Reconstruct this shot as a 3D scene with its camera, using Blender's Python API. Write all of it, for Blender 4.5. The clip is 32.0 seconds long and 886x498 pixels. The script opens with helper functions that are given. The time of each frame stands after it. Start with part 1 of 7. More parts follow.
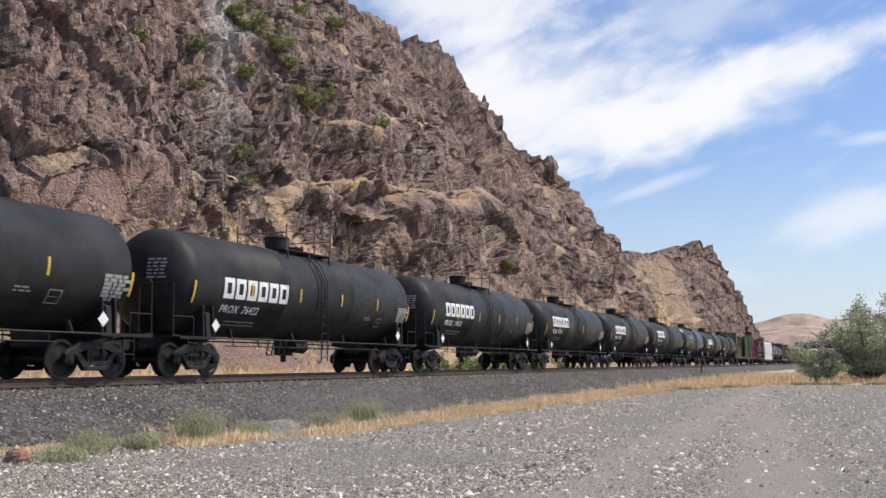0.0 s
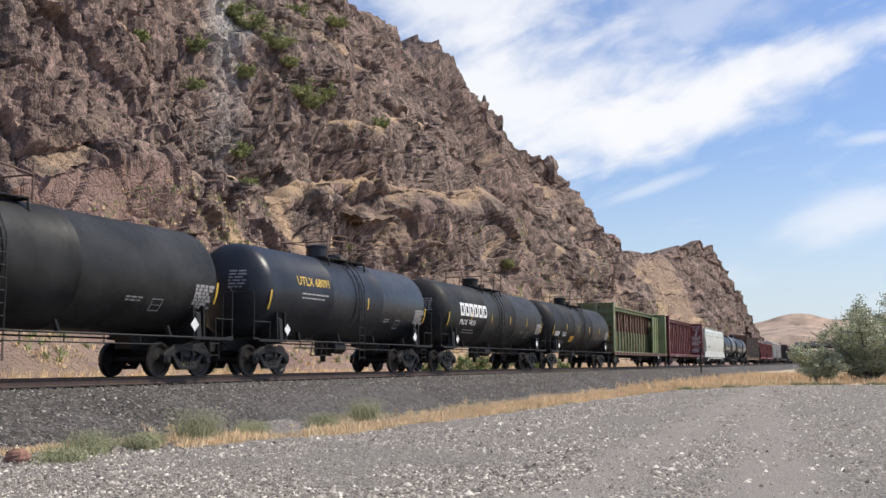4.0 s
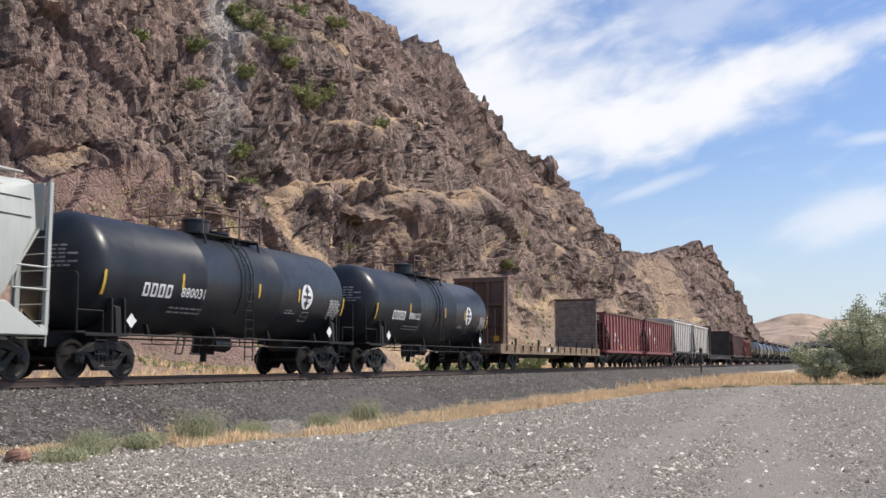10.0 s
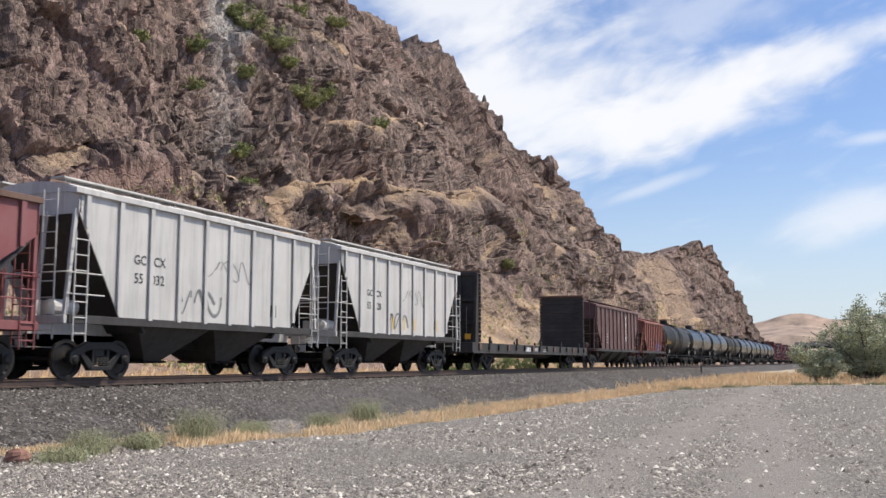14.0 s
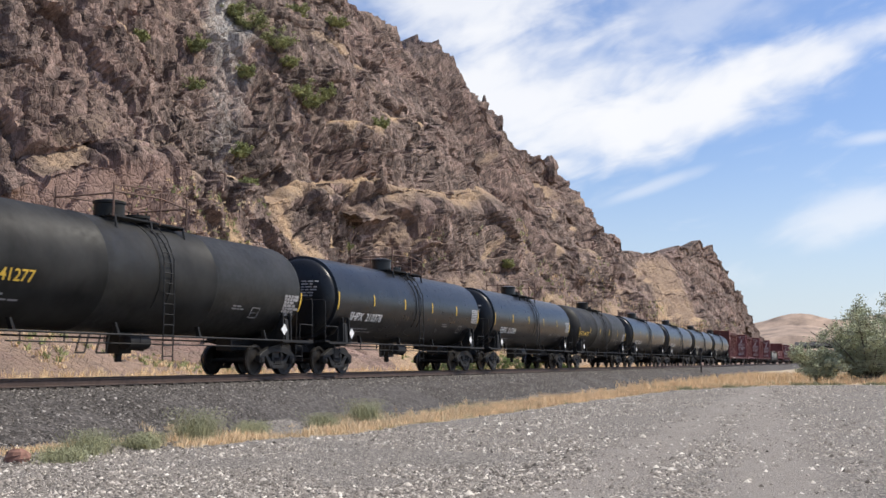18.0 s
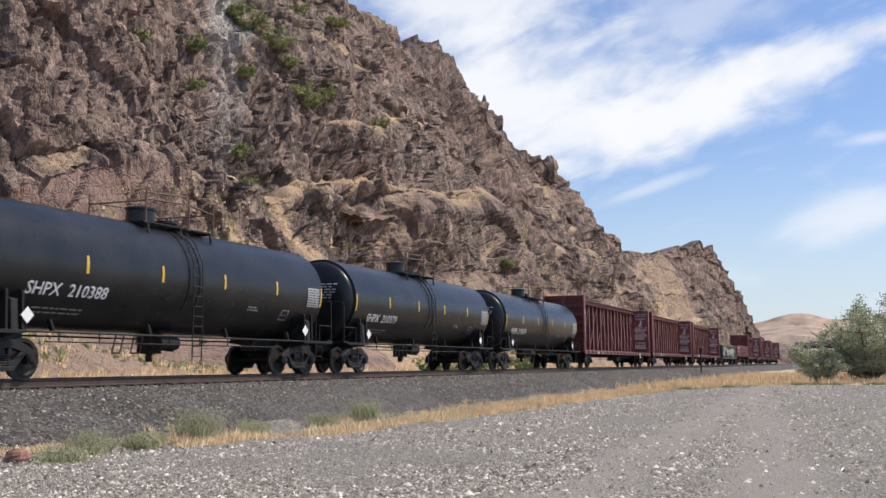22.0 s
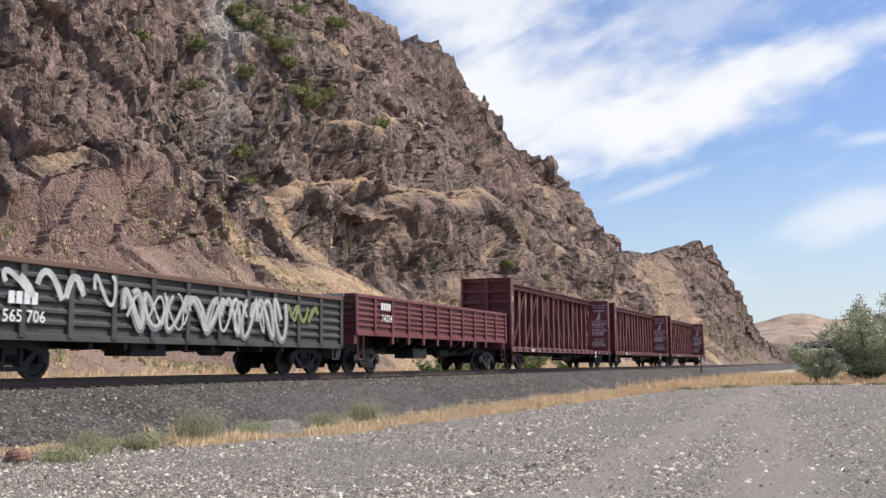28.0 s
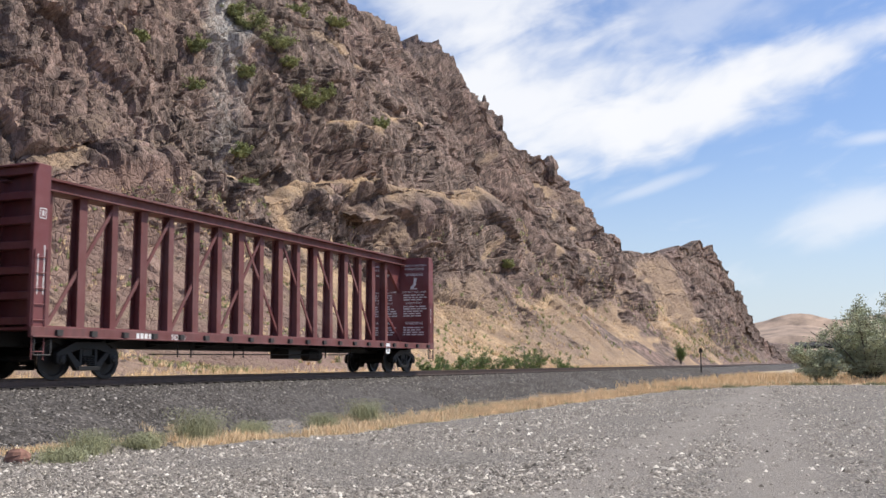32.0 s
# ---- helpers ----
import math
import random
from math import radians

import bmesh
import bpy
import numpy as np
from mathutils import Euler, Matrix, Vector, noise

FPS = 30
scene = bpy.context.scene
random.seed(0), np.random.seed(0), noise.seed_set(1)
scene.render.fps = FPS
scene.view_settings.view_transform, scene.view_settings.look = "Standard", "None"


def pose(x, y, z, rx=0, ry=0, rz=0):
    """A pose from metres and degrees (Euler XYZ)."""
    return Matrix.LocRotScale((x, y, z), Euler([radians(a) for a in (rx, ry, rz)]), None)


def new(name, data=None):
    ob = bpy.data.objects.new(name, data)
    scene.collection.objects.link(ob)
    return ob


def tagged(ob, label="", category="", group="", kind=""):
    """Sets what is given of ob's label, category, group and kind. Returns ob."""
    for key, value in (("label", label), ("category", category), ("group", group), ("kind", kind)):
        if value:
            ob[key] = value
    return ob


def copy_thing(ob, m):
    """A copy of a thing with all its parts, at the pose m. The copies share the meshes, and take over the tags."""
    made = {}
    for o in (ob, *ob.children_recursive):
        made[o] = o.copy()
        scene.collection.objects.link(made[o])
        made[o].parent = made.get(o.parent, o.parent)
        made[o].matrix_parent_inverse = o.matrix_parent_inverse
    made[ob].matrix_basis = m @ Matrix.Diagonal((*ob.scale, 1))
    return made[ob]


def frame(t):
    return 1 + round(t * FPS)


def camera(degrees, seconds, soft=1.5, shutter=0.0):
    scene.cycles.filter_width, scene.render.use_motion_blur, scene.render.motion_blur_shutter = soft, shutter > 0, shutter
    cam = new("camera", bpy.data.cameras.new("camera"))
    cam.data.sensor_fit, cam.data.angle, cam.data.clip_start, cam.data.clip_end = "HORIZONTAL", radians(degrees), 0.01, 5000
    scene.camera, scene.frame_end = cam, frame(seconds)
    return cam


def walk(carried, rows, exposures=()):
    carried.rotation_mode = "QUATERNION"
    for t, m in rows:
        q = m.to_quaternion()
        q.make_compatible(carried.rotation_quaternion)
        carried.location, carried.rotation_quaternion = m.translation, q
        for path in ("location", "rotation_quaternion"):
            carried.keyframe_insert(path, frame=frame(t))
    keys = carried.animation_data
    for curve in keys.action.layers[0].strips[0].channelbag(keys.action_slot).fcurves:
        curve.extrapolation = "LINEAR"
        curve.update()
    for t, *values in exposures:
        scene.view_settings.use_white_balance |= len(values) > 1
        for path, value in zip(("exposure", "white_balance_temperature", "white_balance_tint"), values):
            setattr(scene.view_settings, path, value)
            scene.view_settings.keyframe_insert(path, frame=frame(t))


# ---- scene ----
# Plan: the track runs along +y at x = TX, its rail heads at z = RAIL; the gravel lot lies at z = 0.
TX, RAIL = -18.22, 1.206
SPEED = 20.61                      # metres a second, towards -y
EYE = Vector((0, 0, 1.6))
cam = camera(47.54, 32.0, soft=1.5, shutter=0.07)
VIEW = pose(EYE.x, EYE.y, EYE.z, 90 + 6.416, 0, 22.314)
walk(cam, [(0, VIEW), (32.0, VIEW)], exposures=[(0, 0.0), (32.0, 0.0)])

# ---- sky and sun ----
SUN_AZ, SUN_EL = radians(66), radians(56)      # azimuth from +y towards +x
sun = new("sun", bpy.data.lights.new("sun", "SUN"))
sun.data.energy, sun.data.angle, sun.data.color = 4.5, radians(0.6), (1.0, 0.935, 0.81)
to_sun = Vector((math.sin(SUN_AZ) * math.cos(SUN_EL), math.cos(SUN_AZ) * math.cos(SUN_EL), math.sin(SUN_EL)))
sun.rotation_euler = to_sun.to_track_quat("Z", "Y").to_euler()

world = bpy.data.worlds.new("sky")
scene.world = world
world.use_nodes = True


def make_sky():
    nt = world.node_tree
    nt.nodes.clear()
    N, L = nt.nodes.new, nt.links.new
    out, bg = N("ShaderNodeOutputWorld"), N("ShaderNodeBackground")
    sky = N("ShaderNodeTexSky")
    sky.sky_type, sky.sun_disc = "NISHITA", False
    sky.sun_elevation, sky.sun_rotation = SUN_EL, SUN_AZ
    sky.air_density, sky.dust_density, sky.ozone_density = 1.0, 1.6, 1.2
    geo = N("ShaderNodeTexCoord")
    sep = N("ShaderNodeSeparateXYZ")
    L(geo.outputs["Generated"], sep.inputs[0])

    def calc(op, a, b=None, c=None, clamp=False):
        n = N("ShaderNodeMath")
        n.operation, n.use_clamp = op, clamp
        for i, v in enumerate((a, b, c)):
            if v is None:
                continue
            if isinstance(v, (int, float)):
                n.inputs[i].default_value = v
            else:
                L(v, n.inputs[i])
        return n.outputs[0]
    # bearing from +y and height, in degrees
    az = calc("MULTIPLY", calc("ARCTAN2", sep.outputs[0], sep.outputs[1]), 57.2958)
    el = calc("MULTIPLY", calc("ARCSINE", sep.outputs[2]), 57.2958)

    def turned(deg):
        """Bearing and height turned so that the first runs along the wind-drawn streaks."""
        c, k = math.cos(radians(deg)), math.sin(radians(deg))
        return calc("ADD", calc("MULTIPLY", az, c), calc("MULTIPLY", el, k)), calc("SUBTRACT", calc("MULTIPLY", el, c), calc("MULTIPLY", az, k))
    u, v = turned(16.0)

    def wisps(su, sv, detail, rough, dist, shift):
        comb = N("ShaderNodeCombineXYZ")
        L(calc("MULTIPLY_ADD", u, su, shift), comb.inputs[0])
        L(calc("MULTIPLY", v, sv), comb.inputs[1])
        n = N("ShaderNodeTexNoise")
        n.inputs["Scale"].default_value, n.inputs["Detail"].default_value = 1.0, detail
        n.inputs["Roughness"].default_value, n.inputs["Distortion"].default_value = rough, dist
        L(comb.outputs[0], n.inputs["Vector"])
        return calc("SUBTRACT", n.outputs[0], .5)
    soft, wisp, puff = wisps(.10, .22, 3, .5, .5, 3.0), wisps(.22, .62, 6, .55, .5, 9.0), wisps(.33, .50, 3, .5, .4, 21.0)

    def rise(x, a, b):
        n = N("ShaderNodeMapRange")
        n.interpolation_type = "SMOOTHSTEP"
        for k, val in ((1, a), (2, b)):
            n.inputs[k].default_value = val
        L(x, n.inputs[0])
        return n.outputs[0]
    veil = None
    for a0, e0, along, across, deg, thick, frayed in CLOUD_BANKS:
        p, q = turned(deg)
        c, k = math.cos(radians(deg)), math.sin(radians(deg))
        p = calc("MULTIPLY", calc("SUBTRACT", p, a0 * c + e0 * k), 1 / along)
        q = calc("MULTIPLY", calc("SUBTRACT", q, e0 * c - a0 * k), 1 / across)
        r = calc("SQRT", calc("ADD", calc("MULTIPLY", p, p), calc("MULTIPLY", q, q)))
        for tex, gain in ((soft, 1.5), (wisp, 1.1), (puff, 1.0)):
            r = calc("MULTIPLY_ADD", tex, gain * frayed, r)
        m = calc("MULTIPLY", calc("SUBTRACT", 1.0, rise(r, .15, 1.3)), thick)
        veil = m if veil is None else calc("SUBTRACT", 1.0, calc("MULTIPLY", calc("SUBTRACT", 1.0, veil), calc("SUBTRACT", 1.0, m)))
    # thin cirrus over the rest of the sky
    veil = calc("MAXIMUM", veil, calc("MULTIPLY", rise(calc("ADD", soft, calc("MULTIPLY", wisp, .8)), .05, .40), .45))
    haze = calc("POWER", calc("SUBTRACT", 1.0, calc("MULTIPLY", sep.outputs[2], 4.2), clamp=True), 1.6)
    pale = N("ShaderNodeMix")                         # haze towards the horizon
    pale.data_type = "RGBA"
    L(calc("MULTIPLY", haze, .85), pale.inputs[0])
    pale.inputs["B"].default_value = (*HAZE_COLOUR, 1)
    mix = N("ShaderNodeMix")
    mix.data_type = "RGBA"
    L(veil, mix.inputs[0])
    tint = N("ShaderNodeMix")
    tint.data_type, tint.blend_type = "RGBA", "MULTIPLY"
    tint.inputs[0].default_value = 1.0
    tint.inputs["B"].default_value = (0.90, 1.02, 1.26, 1)
    L(sky.outputs[0], tint.inputs["A"])
    L(tint.outputs["Result"], pale.inputs["A"])
    L(pale.outputs["Result"], mix.inputs["A"])
    mix.inputs["B"].default_value = (*CLOUD_COLOUR, 1)
    L(mix.outputs["Result"], bg.inputs[0])
    bg.inputs[1].default_value = 0.13
    L(bg.outputs[0], out.inputs[0])


CLOUD_COLOUR = (7.4, 7.5, 7.8)
HAZE_COLOUR = (6.1, 6.9, 7.6)
# bearing, height, half length, half width, tilt in degrees; thickness; how frayed
CLOUD_BANKS = ((-19.0, 14.5, 9.0, 5.5, 14, .95, .8), (-9.0, 13.6, 10.0, 2.1, 17, .97, .9), (-1.6, 16.2, 5.5, 1.3, 17, .75, 1.0), (-20.5, 20.5, 9.0, 3.2, 5, .85, .9), (-8.5, 19.0, 7.0, 2.2, 8, .42, 1.1), (0.8, 7.9, 4.6, 1.5, 12, .62, .8), (-10.6, 9.7, 3.6, .40, 17, .40, .5), (1.2, 11.7, 2.2, .42, 4, .45, .5))
make_sky()
# ---- materials ----
def shader(name, rough=0.8, metal=0.0):
    m = bpy.data.materials.new(name)
    m.use_nodes = True
    b = m.node_tree.nodes["Principled BSDF"]
    b.inputs["Roughness"].default_value, b.inputs["Metallic"].default_value = rough, metal
    return m, m.node_tree, b


def node(nt, kind, **sets):
    n = nt.nodes.new(kind)
    for k, v in sets.items():
        n.inputs[k].default_value = v
    return n


def noise_tex(nt, vec, scale, detail=4, rough=0.6, squash=None):
    n = node(nt, "ShaderNodeTexNoise", Scale=scale, Detail=detail, Roughness=rough)
    if squash:
        mp = nt.nodes.new("ShaderNodeMapping")
        mp.inputs["Scale"].default_value = squash
        nt.links.new(vec, mp.inputs[0])
        vec = mp.outputs[0]
    nt.links.new(vec, n.inputs["Vector"])
    return n.outputs[0]


def ramp(nt, fac, stops):
    r = nt.nodes.new("ShaderNodeValToRGB")
    e = r.color_ramp.elements
    while len(e) < len(stops):
        e.new(0.5)
    for el, (p, c) in zip(e, stops):
        el.position = p
        el.color = (*c, 1) if len(c) == 3 else c
    nt.links.new(fac, r.inputs[0])
    return r.outputs[0]


def blend(nt, fac, a, b, mode="MIX"):
    m = nt.nodes.new("ShaderNodeMix")
    m.data_type, m.blend_type = "RGBA", mode
    for v, k in ((fac, 0), (a, "A"), (b, "B")):
        if isinstance(v, (int, float)):
            m.inputs[k].default_value = v
        elif isinstance(v, tuple):
            m.inputs[k].default_value = (*v, 1)
        else:
            nt.links.new(v, m.inputs[k])
    return m.outputs["Result"]


def maths(nt, op, a, b=None, clamp=False):
    n = nt.nodes.new("ShaderNodeMath")
    n.operation, n.use_clamp = op, clamp
    for i, v in enumerate((a, b)):
        if v is None:
            continue
        if isinstance(v, (int, float)):
            n.inputs[i].default_value = v
        else:
            nt.links.new(v, n.inputs[i])
    return n.outputs[0]


def bump(nt, bsdf, height, strength=0.5, dist=0.02):
    b = node(nt, "ShaderNodeBump", Strength=strength, Distance=dist)
    nt.links.new(height, b.inputs["Height"])
    nt.links.new(b.outputs[0], bsdf.inputs["Normal"])


def obj_vec(nt):
    return nt.nodes.new("ShaderNodeTexCoord").outputs["Object"]


def paint(name, colour, rust=0.25, rough=0.5, fade=0.25, grime=0.35):
    """Weathered paint on steel: faded patches, rain streaks, rust blooms, fine orange-peel relief."""
    m, nt, b = shader(name, rough)
    v = obj_vec(nt)
    c = Vector(colour)
    big = noise_tex(nt, v, 0.7, 5, 0.6)
    light = tuple(c.lerp(Vector((0.55, 0.53, 0.5)), fade * 0.5))
    base = ramp(nt, big, [(0.3, tuple(c * 0.82)), (0.7, light)])
    streak = noise_tex(nt, v, 1.0, 5, 0.7, (5.0, 5.0, 0.35))
    base = blend(nt, ramp(nt, streak, [(0.48, (0, 0, 0)), (0.75, (grime,) * 3)]), base, (0.05, 0.04, 0.035))
    fine = noise_tex(nt, v, 4.5, 8, 0.75)
    base = blend(nt, ramp(nt, fine, [(0.66 - 0.16 * rust, (0, 0, 0)), (0.80 - 0.1 * rust, (min(1, 0.3 + rust),) * 3)]), base, (0.13, 0.055, 0.03))
    nt.links.new(base, b.inputs["Base Color"])
    nt.links.new(ramp(nt, fine, [(0.3, (rough * 0.8,) * 3), (0.7, (min(1, rough * 1.3),) * 3)]), b.inputs["Roughness"])
    bump(nt, b, noise_tex(nt, v, 25, 3), 0.12, 0.004)
    return m


def plain(name, colour, rough=0.6, metal=0.0, var=0.25, scale=6.0, relief=0.2):
    m, nt, b = shader(name, rough, metal)
    v = obj_vec(nt)
    n = noise_tex(nt, v, scale, 6, 0.65)
    c = Vector(colour)
    nt.links.new(ramp(nt, n, [(0.3, tuple(c * (1 - var))), (0.7, tuple(c * (1 + var)))]), b.inputs["Base Color"])
    bump(nt, b, noise_tex(nt, v, scale * 6, 4), relief, 0.006)
    return m


def world_pos(nt):
    return nt.nodes.new("ShaderNodeNewGeometry").outputs["Position"]


def gravel_mat(name, dark, light, scale, warm=0.3, ruts=()):
    m, nt, b = shader(name, 0.95)
    v = world_pos(nt)
    cell = node(nt, "ShaderNodeTexVoronoi", Scale=scale)
    nt.links.new(v, cell.inputs["Vector"])
    hue = nt.nodes.new("ShaderNodeSeparateColor")
    nt.links.new(cell.outputs["Color"], hue.inputs[0])
    stones = ramp(nt, hue.outputs[0], [(0.0, dark), (0.75, tuple((Vector(dark) + Vector(light)) / 2)), (0.97, light)])
    patch = noise_tex(nt, v, 0.35, 5, 0.6)
    base = blend(nt, ramp(nt, patch, [(0.35, (0, 0, 0)), (0.7, (warm,) * 3)]), stones, (0.19, 0.163, 0.137))
    if ruts:                                      # dusty wheel tracks: (x at y = 0, drift with y)
        p = nt.nodes.new("ShaderNodeSeparateXYZ")
        nt.links.new(v, p.inputs[0])
        for x0, k in ruts:
            d = maths(nt, "ABSOLUTE", maths(nt, "SUBTRACT", maths(nt, "SUBTRACT", p.outputs[0], x0), maths(nt, "MULTIPLY", p.outputs[1], k)))
            d = maths(nt, "ADD", d, maths(nt, "MULTIPLY", maths(nt, "SUBTRACT", patch, 0.5), 1.2))
            base = blend(nt, ramp(nt, d, [(0.35, (0.8,) * 3), (1.05, (0, 0, 0))]), base, (0.285, 0.25, 0.215))
    nt.links.new(base, b.inputs["Base Color"])
    bump(nt, b, cell.outputs["Distance"], 0.9, 0.03)
    return m


def rock_mat():
    """Basalt with dry grass on whatever lies flat enough to hold soil."""
    m, nt, b = shader("basalt_cliff", 0.95)
    v = world_pos(nt)
    nrm = nt.nodes.new("ShaderNodeNewGeometry").outputs["Normal"]
    sep = nt.nodes.new("ShaderNodeSeparateXYZ")
    nt.links.new(nrm, sep.inputs[0])
    big, mid, fine = noise_tex(nt, v, 0.05, 5), noise_tex(nt, v, 0.35, 6, 0.65), noise_tex(nt, v, 2.2, 8, 0.75)
    rock = ramp(nt, mid, [(0.25, (0.099, 0.070, 0.056)), (0.5, (0.194, 0.138, 0.110)), (0.75, (0.31, 0.221, 0.178))])
    rock = blend(nt, ramp(nt, big, [(0.42, (0, 0, 0)), (0.62, (0.5,) * 3)]), rock, (0.24, 0.151, 0.121))
    rock = blend(nt, ramp(nt, fine, [(0.55, (0, 0, 0)), (0.75, (0.5,) * 3)]), rock, (0.31, 0.26, 0.225))
    # each block weathers to a tone of its own
    tall = nt.nodes.new("ShaderNodeMapping")
    tall.inputs["Scale"].default_value = (1, 1, 0.55)
    nt.links.new(v, tall.inputs[0])
    warp = nt.nodes.new("ShaderNodeVectorMath")
    warp.operation = "MULTIPLY_ADD"
    warp.inputs[1].default_value = (0.5, 0.5, 0.5)
    swirl = node(nt, "ShaderNodeTexNoise", Scale=0.8, Detail=4)
    nt.links.new(v, swirl.inputs["Vector"])
    nt.links.new(swirl.outputs["Color"], warp.inputs[0])
    nt.links.new(tall.outputs[0], warp.inputs[2])
    for sc, lo, hi in ((0.5, 0.72, 1.25), (1.15, 0.58, 1.38), (2.9, 0.66, 1.30)):
        blocks = node(nt, "ShaderNodeTexVoronoi", Scale=sc)
        nt.links.new(warp.outputs[0], blocks.inputs["Vector"])
        one = nt.nodes.new("ShaderNodeSeparateColor")
        nt.links.new(blocks.outputs["Color"], one.inputs[0])
        rock = blend(nt, 1.0, rock, ramp(nt, one.outputs[0], [(0.0, (lo,) * 3), (1.0, (hi,) * 3)]), "MULTIPLY")
    rusty = nt.nodes.new("ShaderNodeAttribute")
    rusty.attribute_name = "reddish"
    rock = blend(nt, maths(nt, "MULTIPLY", rusty.outputs["Fac"], 0.65), rock, (0.31, 0.195, 0.152))
    tone = noise_tex(nt, v, 0.25, 7, 0.72)
    grass = ramp(nt, tone, [(0.3, (0.34, 0.225, 0.15)), (0.5, (0.52, 0.35, 0.205)), (0.68, (0.68, 0.48, 0.27)), (0.85, (0.33, 0.265, 0.145))])
    grass = blend(nt, ramp(nt, mid, [(0.48, (0, 0, 0)), (0.62, (0.55,) * 3)]), grass, (0.20, 0.155, 0.115))
    grass = blend(nt, ramp(nt, fine, [(0.46, (0, 0, 0)), (0.64, (0.6,) * 3)]), grass, (0.24, 0.175, 0.13))
    grass = blend(nt, maths(nt, "MULTIPLY", rusty.outputs["Fac"], 0.65), grass, (0.42, 0.275, 0.215))
    held = nt.nodes.new("ShaderNodeAttribute")
    held.attribute_name = "soil"
    grass = blend(nt, ramp(nt, held.outputs["Fac"], [(0.6, (0.85,) * 3), (0.95, (0, 0, 0))]), grass, ramp(nt, tone, [(0.3, (0.175, 0.125, 0.096)), (0.55, (0.27, 0.19, 0.135)), (0.75, (0.39, 0.275, 0.175))]))   # bare brown earth where it is thin
    soft = maths(nt, "ADD", maths(nt, "MULTIPLY", held.outputs["Fac"], 0.85), maths(nt, "MULTIPLY", maths(nt, "SUBTRACT", fine, 0.5), 0.65))
    soft = maths(nt, "ADD", soft, maths(nt, "MULTIPLY", maths(nt, "SUBTRACT", mid, 0.5), 0.45))
    soft = maths(nt, "ADD", soft, maths(nt, "MULTIPLY", sep.outputs[2], 0.24))
    col = blend(nt, ramp(nt, soft, [(0.50, (0, 0, 0)), (0.68, (1, 1, 1))]), rock, grass)
    # a pale mineral seep down the face
    pos = nt.nodes.new("ShaderNodeSeparateXYZ")
    nt.links.new(v, pos.inputs[0])
    seep = maths(nt, "ABSOLUTE", maths(nt, "SUBTRACT", maths(nt, "ADD", pos.outputs[1], maths(nt, "MULTIPLY", maths(nt, "SUBTRACT", mid, 0.5), 4.0)), maths(nt, "ADD", maths(nt, "MULTIPLY", pos.outputs[2], 0.46), SEEP_Y)))
    mask = maths(nt, "MULTIPLY", ramp(nt, maths(nt, "DIVIDE", seep, 3.8), [(0.2, (0.95,) * 3), (0.8, (0, 0, 0))]), ramp(nt, fine, [(0.32, (0, 0, 0)), (0.55, (1, 1, 1))]))
    mask = maths(nt, "MULTIPLY", mask, ramp(nt, maths(nt, "DIVIDE", pos.outputs[2], 60.0), [(0.29, (0, 0, 0)), (0.34, (0.35,) * 3), (0.50, (0.4,) * 3), (0.55, (1, 1, 1))]))
    col = blend(nt, mask, col, (0.50, 0.46, 0.415))
    nt.links.new(col, b.inputs["Base Color"])
    crack = node(nt, "ShaderNodeTexVoronoi", Scale=0.8)
    small = node(nt, "ShaderNodeTexVoronoi", Scale=2.3)
    for k in (crack, small):
        k.feature = "DISTANCE_TO_EDGE"
        nt.links.new(warp.outputs[0], k.inputs["Vector"])
    hgt = maths(nt, "ADD", maths(nt, "MULTIPLY", fine, 0.55), maths(nt, "MINIMUM", maths(nt, "MULTIPLY", crack.outputs["Distance"], 4.0), 0.12))
    hgt = maths(nt, "ADD", hgt, maths(nt, "MINIMUM", maths(nt, "MULTIPLY", small.outputs["Distance"], 3.0), 0.28))
    bump(nt, b, hgt, 1.0, 0.26)
    return m


SEEP_Y = 65.8
RUTS = ((-2.75, -0.044), (0.2, -0.092))
ROCK = rock_mat()
LOT = gravel_mat("lot_gravel", (0.052, 0.045, 0.038), (0.47, 0.417, 0.358), 36.0, 0.14, RUTS)
BALLAST = gravel_mat("ballast_stone", (0.030, 0.0255, 0.0225), (0.145, 0.126, 0.112), 14.0, 0.08)
DRY = plain("dry_grass", (0.43, 0.335, 0.225), 0.9, 0, 0.35, 3.0)
STEEL = plain("rail_steel", (0.085, 0.056, 0.045), 0.6, 0.3, 0.3)
BLACK_GLOSS = paint("tank_black_gloss", (0.009, 0.0095, 0.011), 0.0, 0.30, 0.05, 0.1)
BLACK_MATT = paint("tank_black_faded", (0.013, 0.0128, 0.0122), 0.08, 0.5, 0.12, 0.3)
BLACK_BLUE = paint("tank_blue_black", (0.012, 0.015, 0.021), 0.0, 0.35, 0.08, 0.15)
OLIVE_TANK = paint("tank_olive_black", (0.015, 0.0142, 0.0122), 0.06, 0.5, 0.1, 0.2)
MAROON_POST = paint("dirty_maroon_paint", (0.15, 0.033, 0.030), 0.5, 0.65, 0.2, 0.6)
MAROON = paint("maroon_car_paint", (0.165, 0.026, 0.028), 0.15, 0.55, 0.18, 0.4)
HOPPER_RED = paint("faded_red_hopper_paint", (0.225, 0.052, 0.052), 0.12, 0.6, 0.2, 0.3)
BROWN_RED = paint("dull_brown_hopper_paint", (0.115, 0.047, 0.042), 0.25, 0.6, 0.18, 0.4)
ORANGE_RED = paint("orange_red_hopper_paint", (0.25, 0.075, 0.05), 0.25, 0.6, 0.15, 0.35)
GREEN = paint("weathered_green_paint", (0.20, 0.235, 0.10), 0.4, 0.6, 0.25, 0.55)
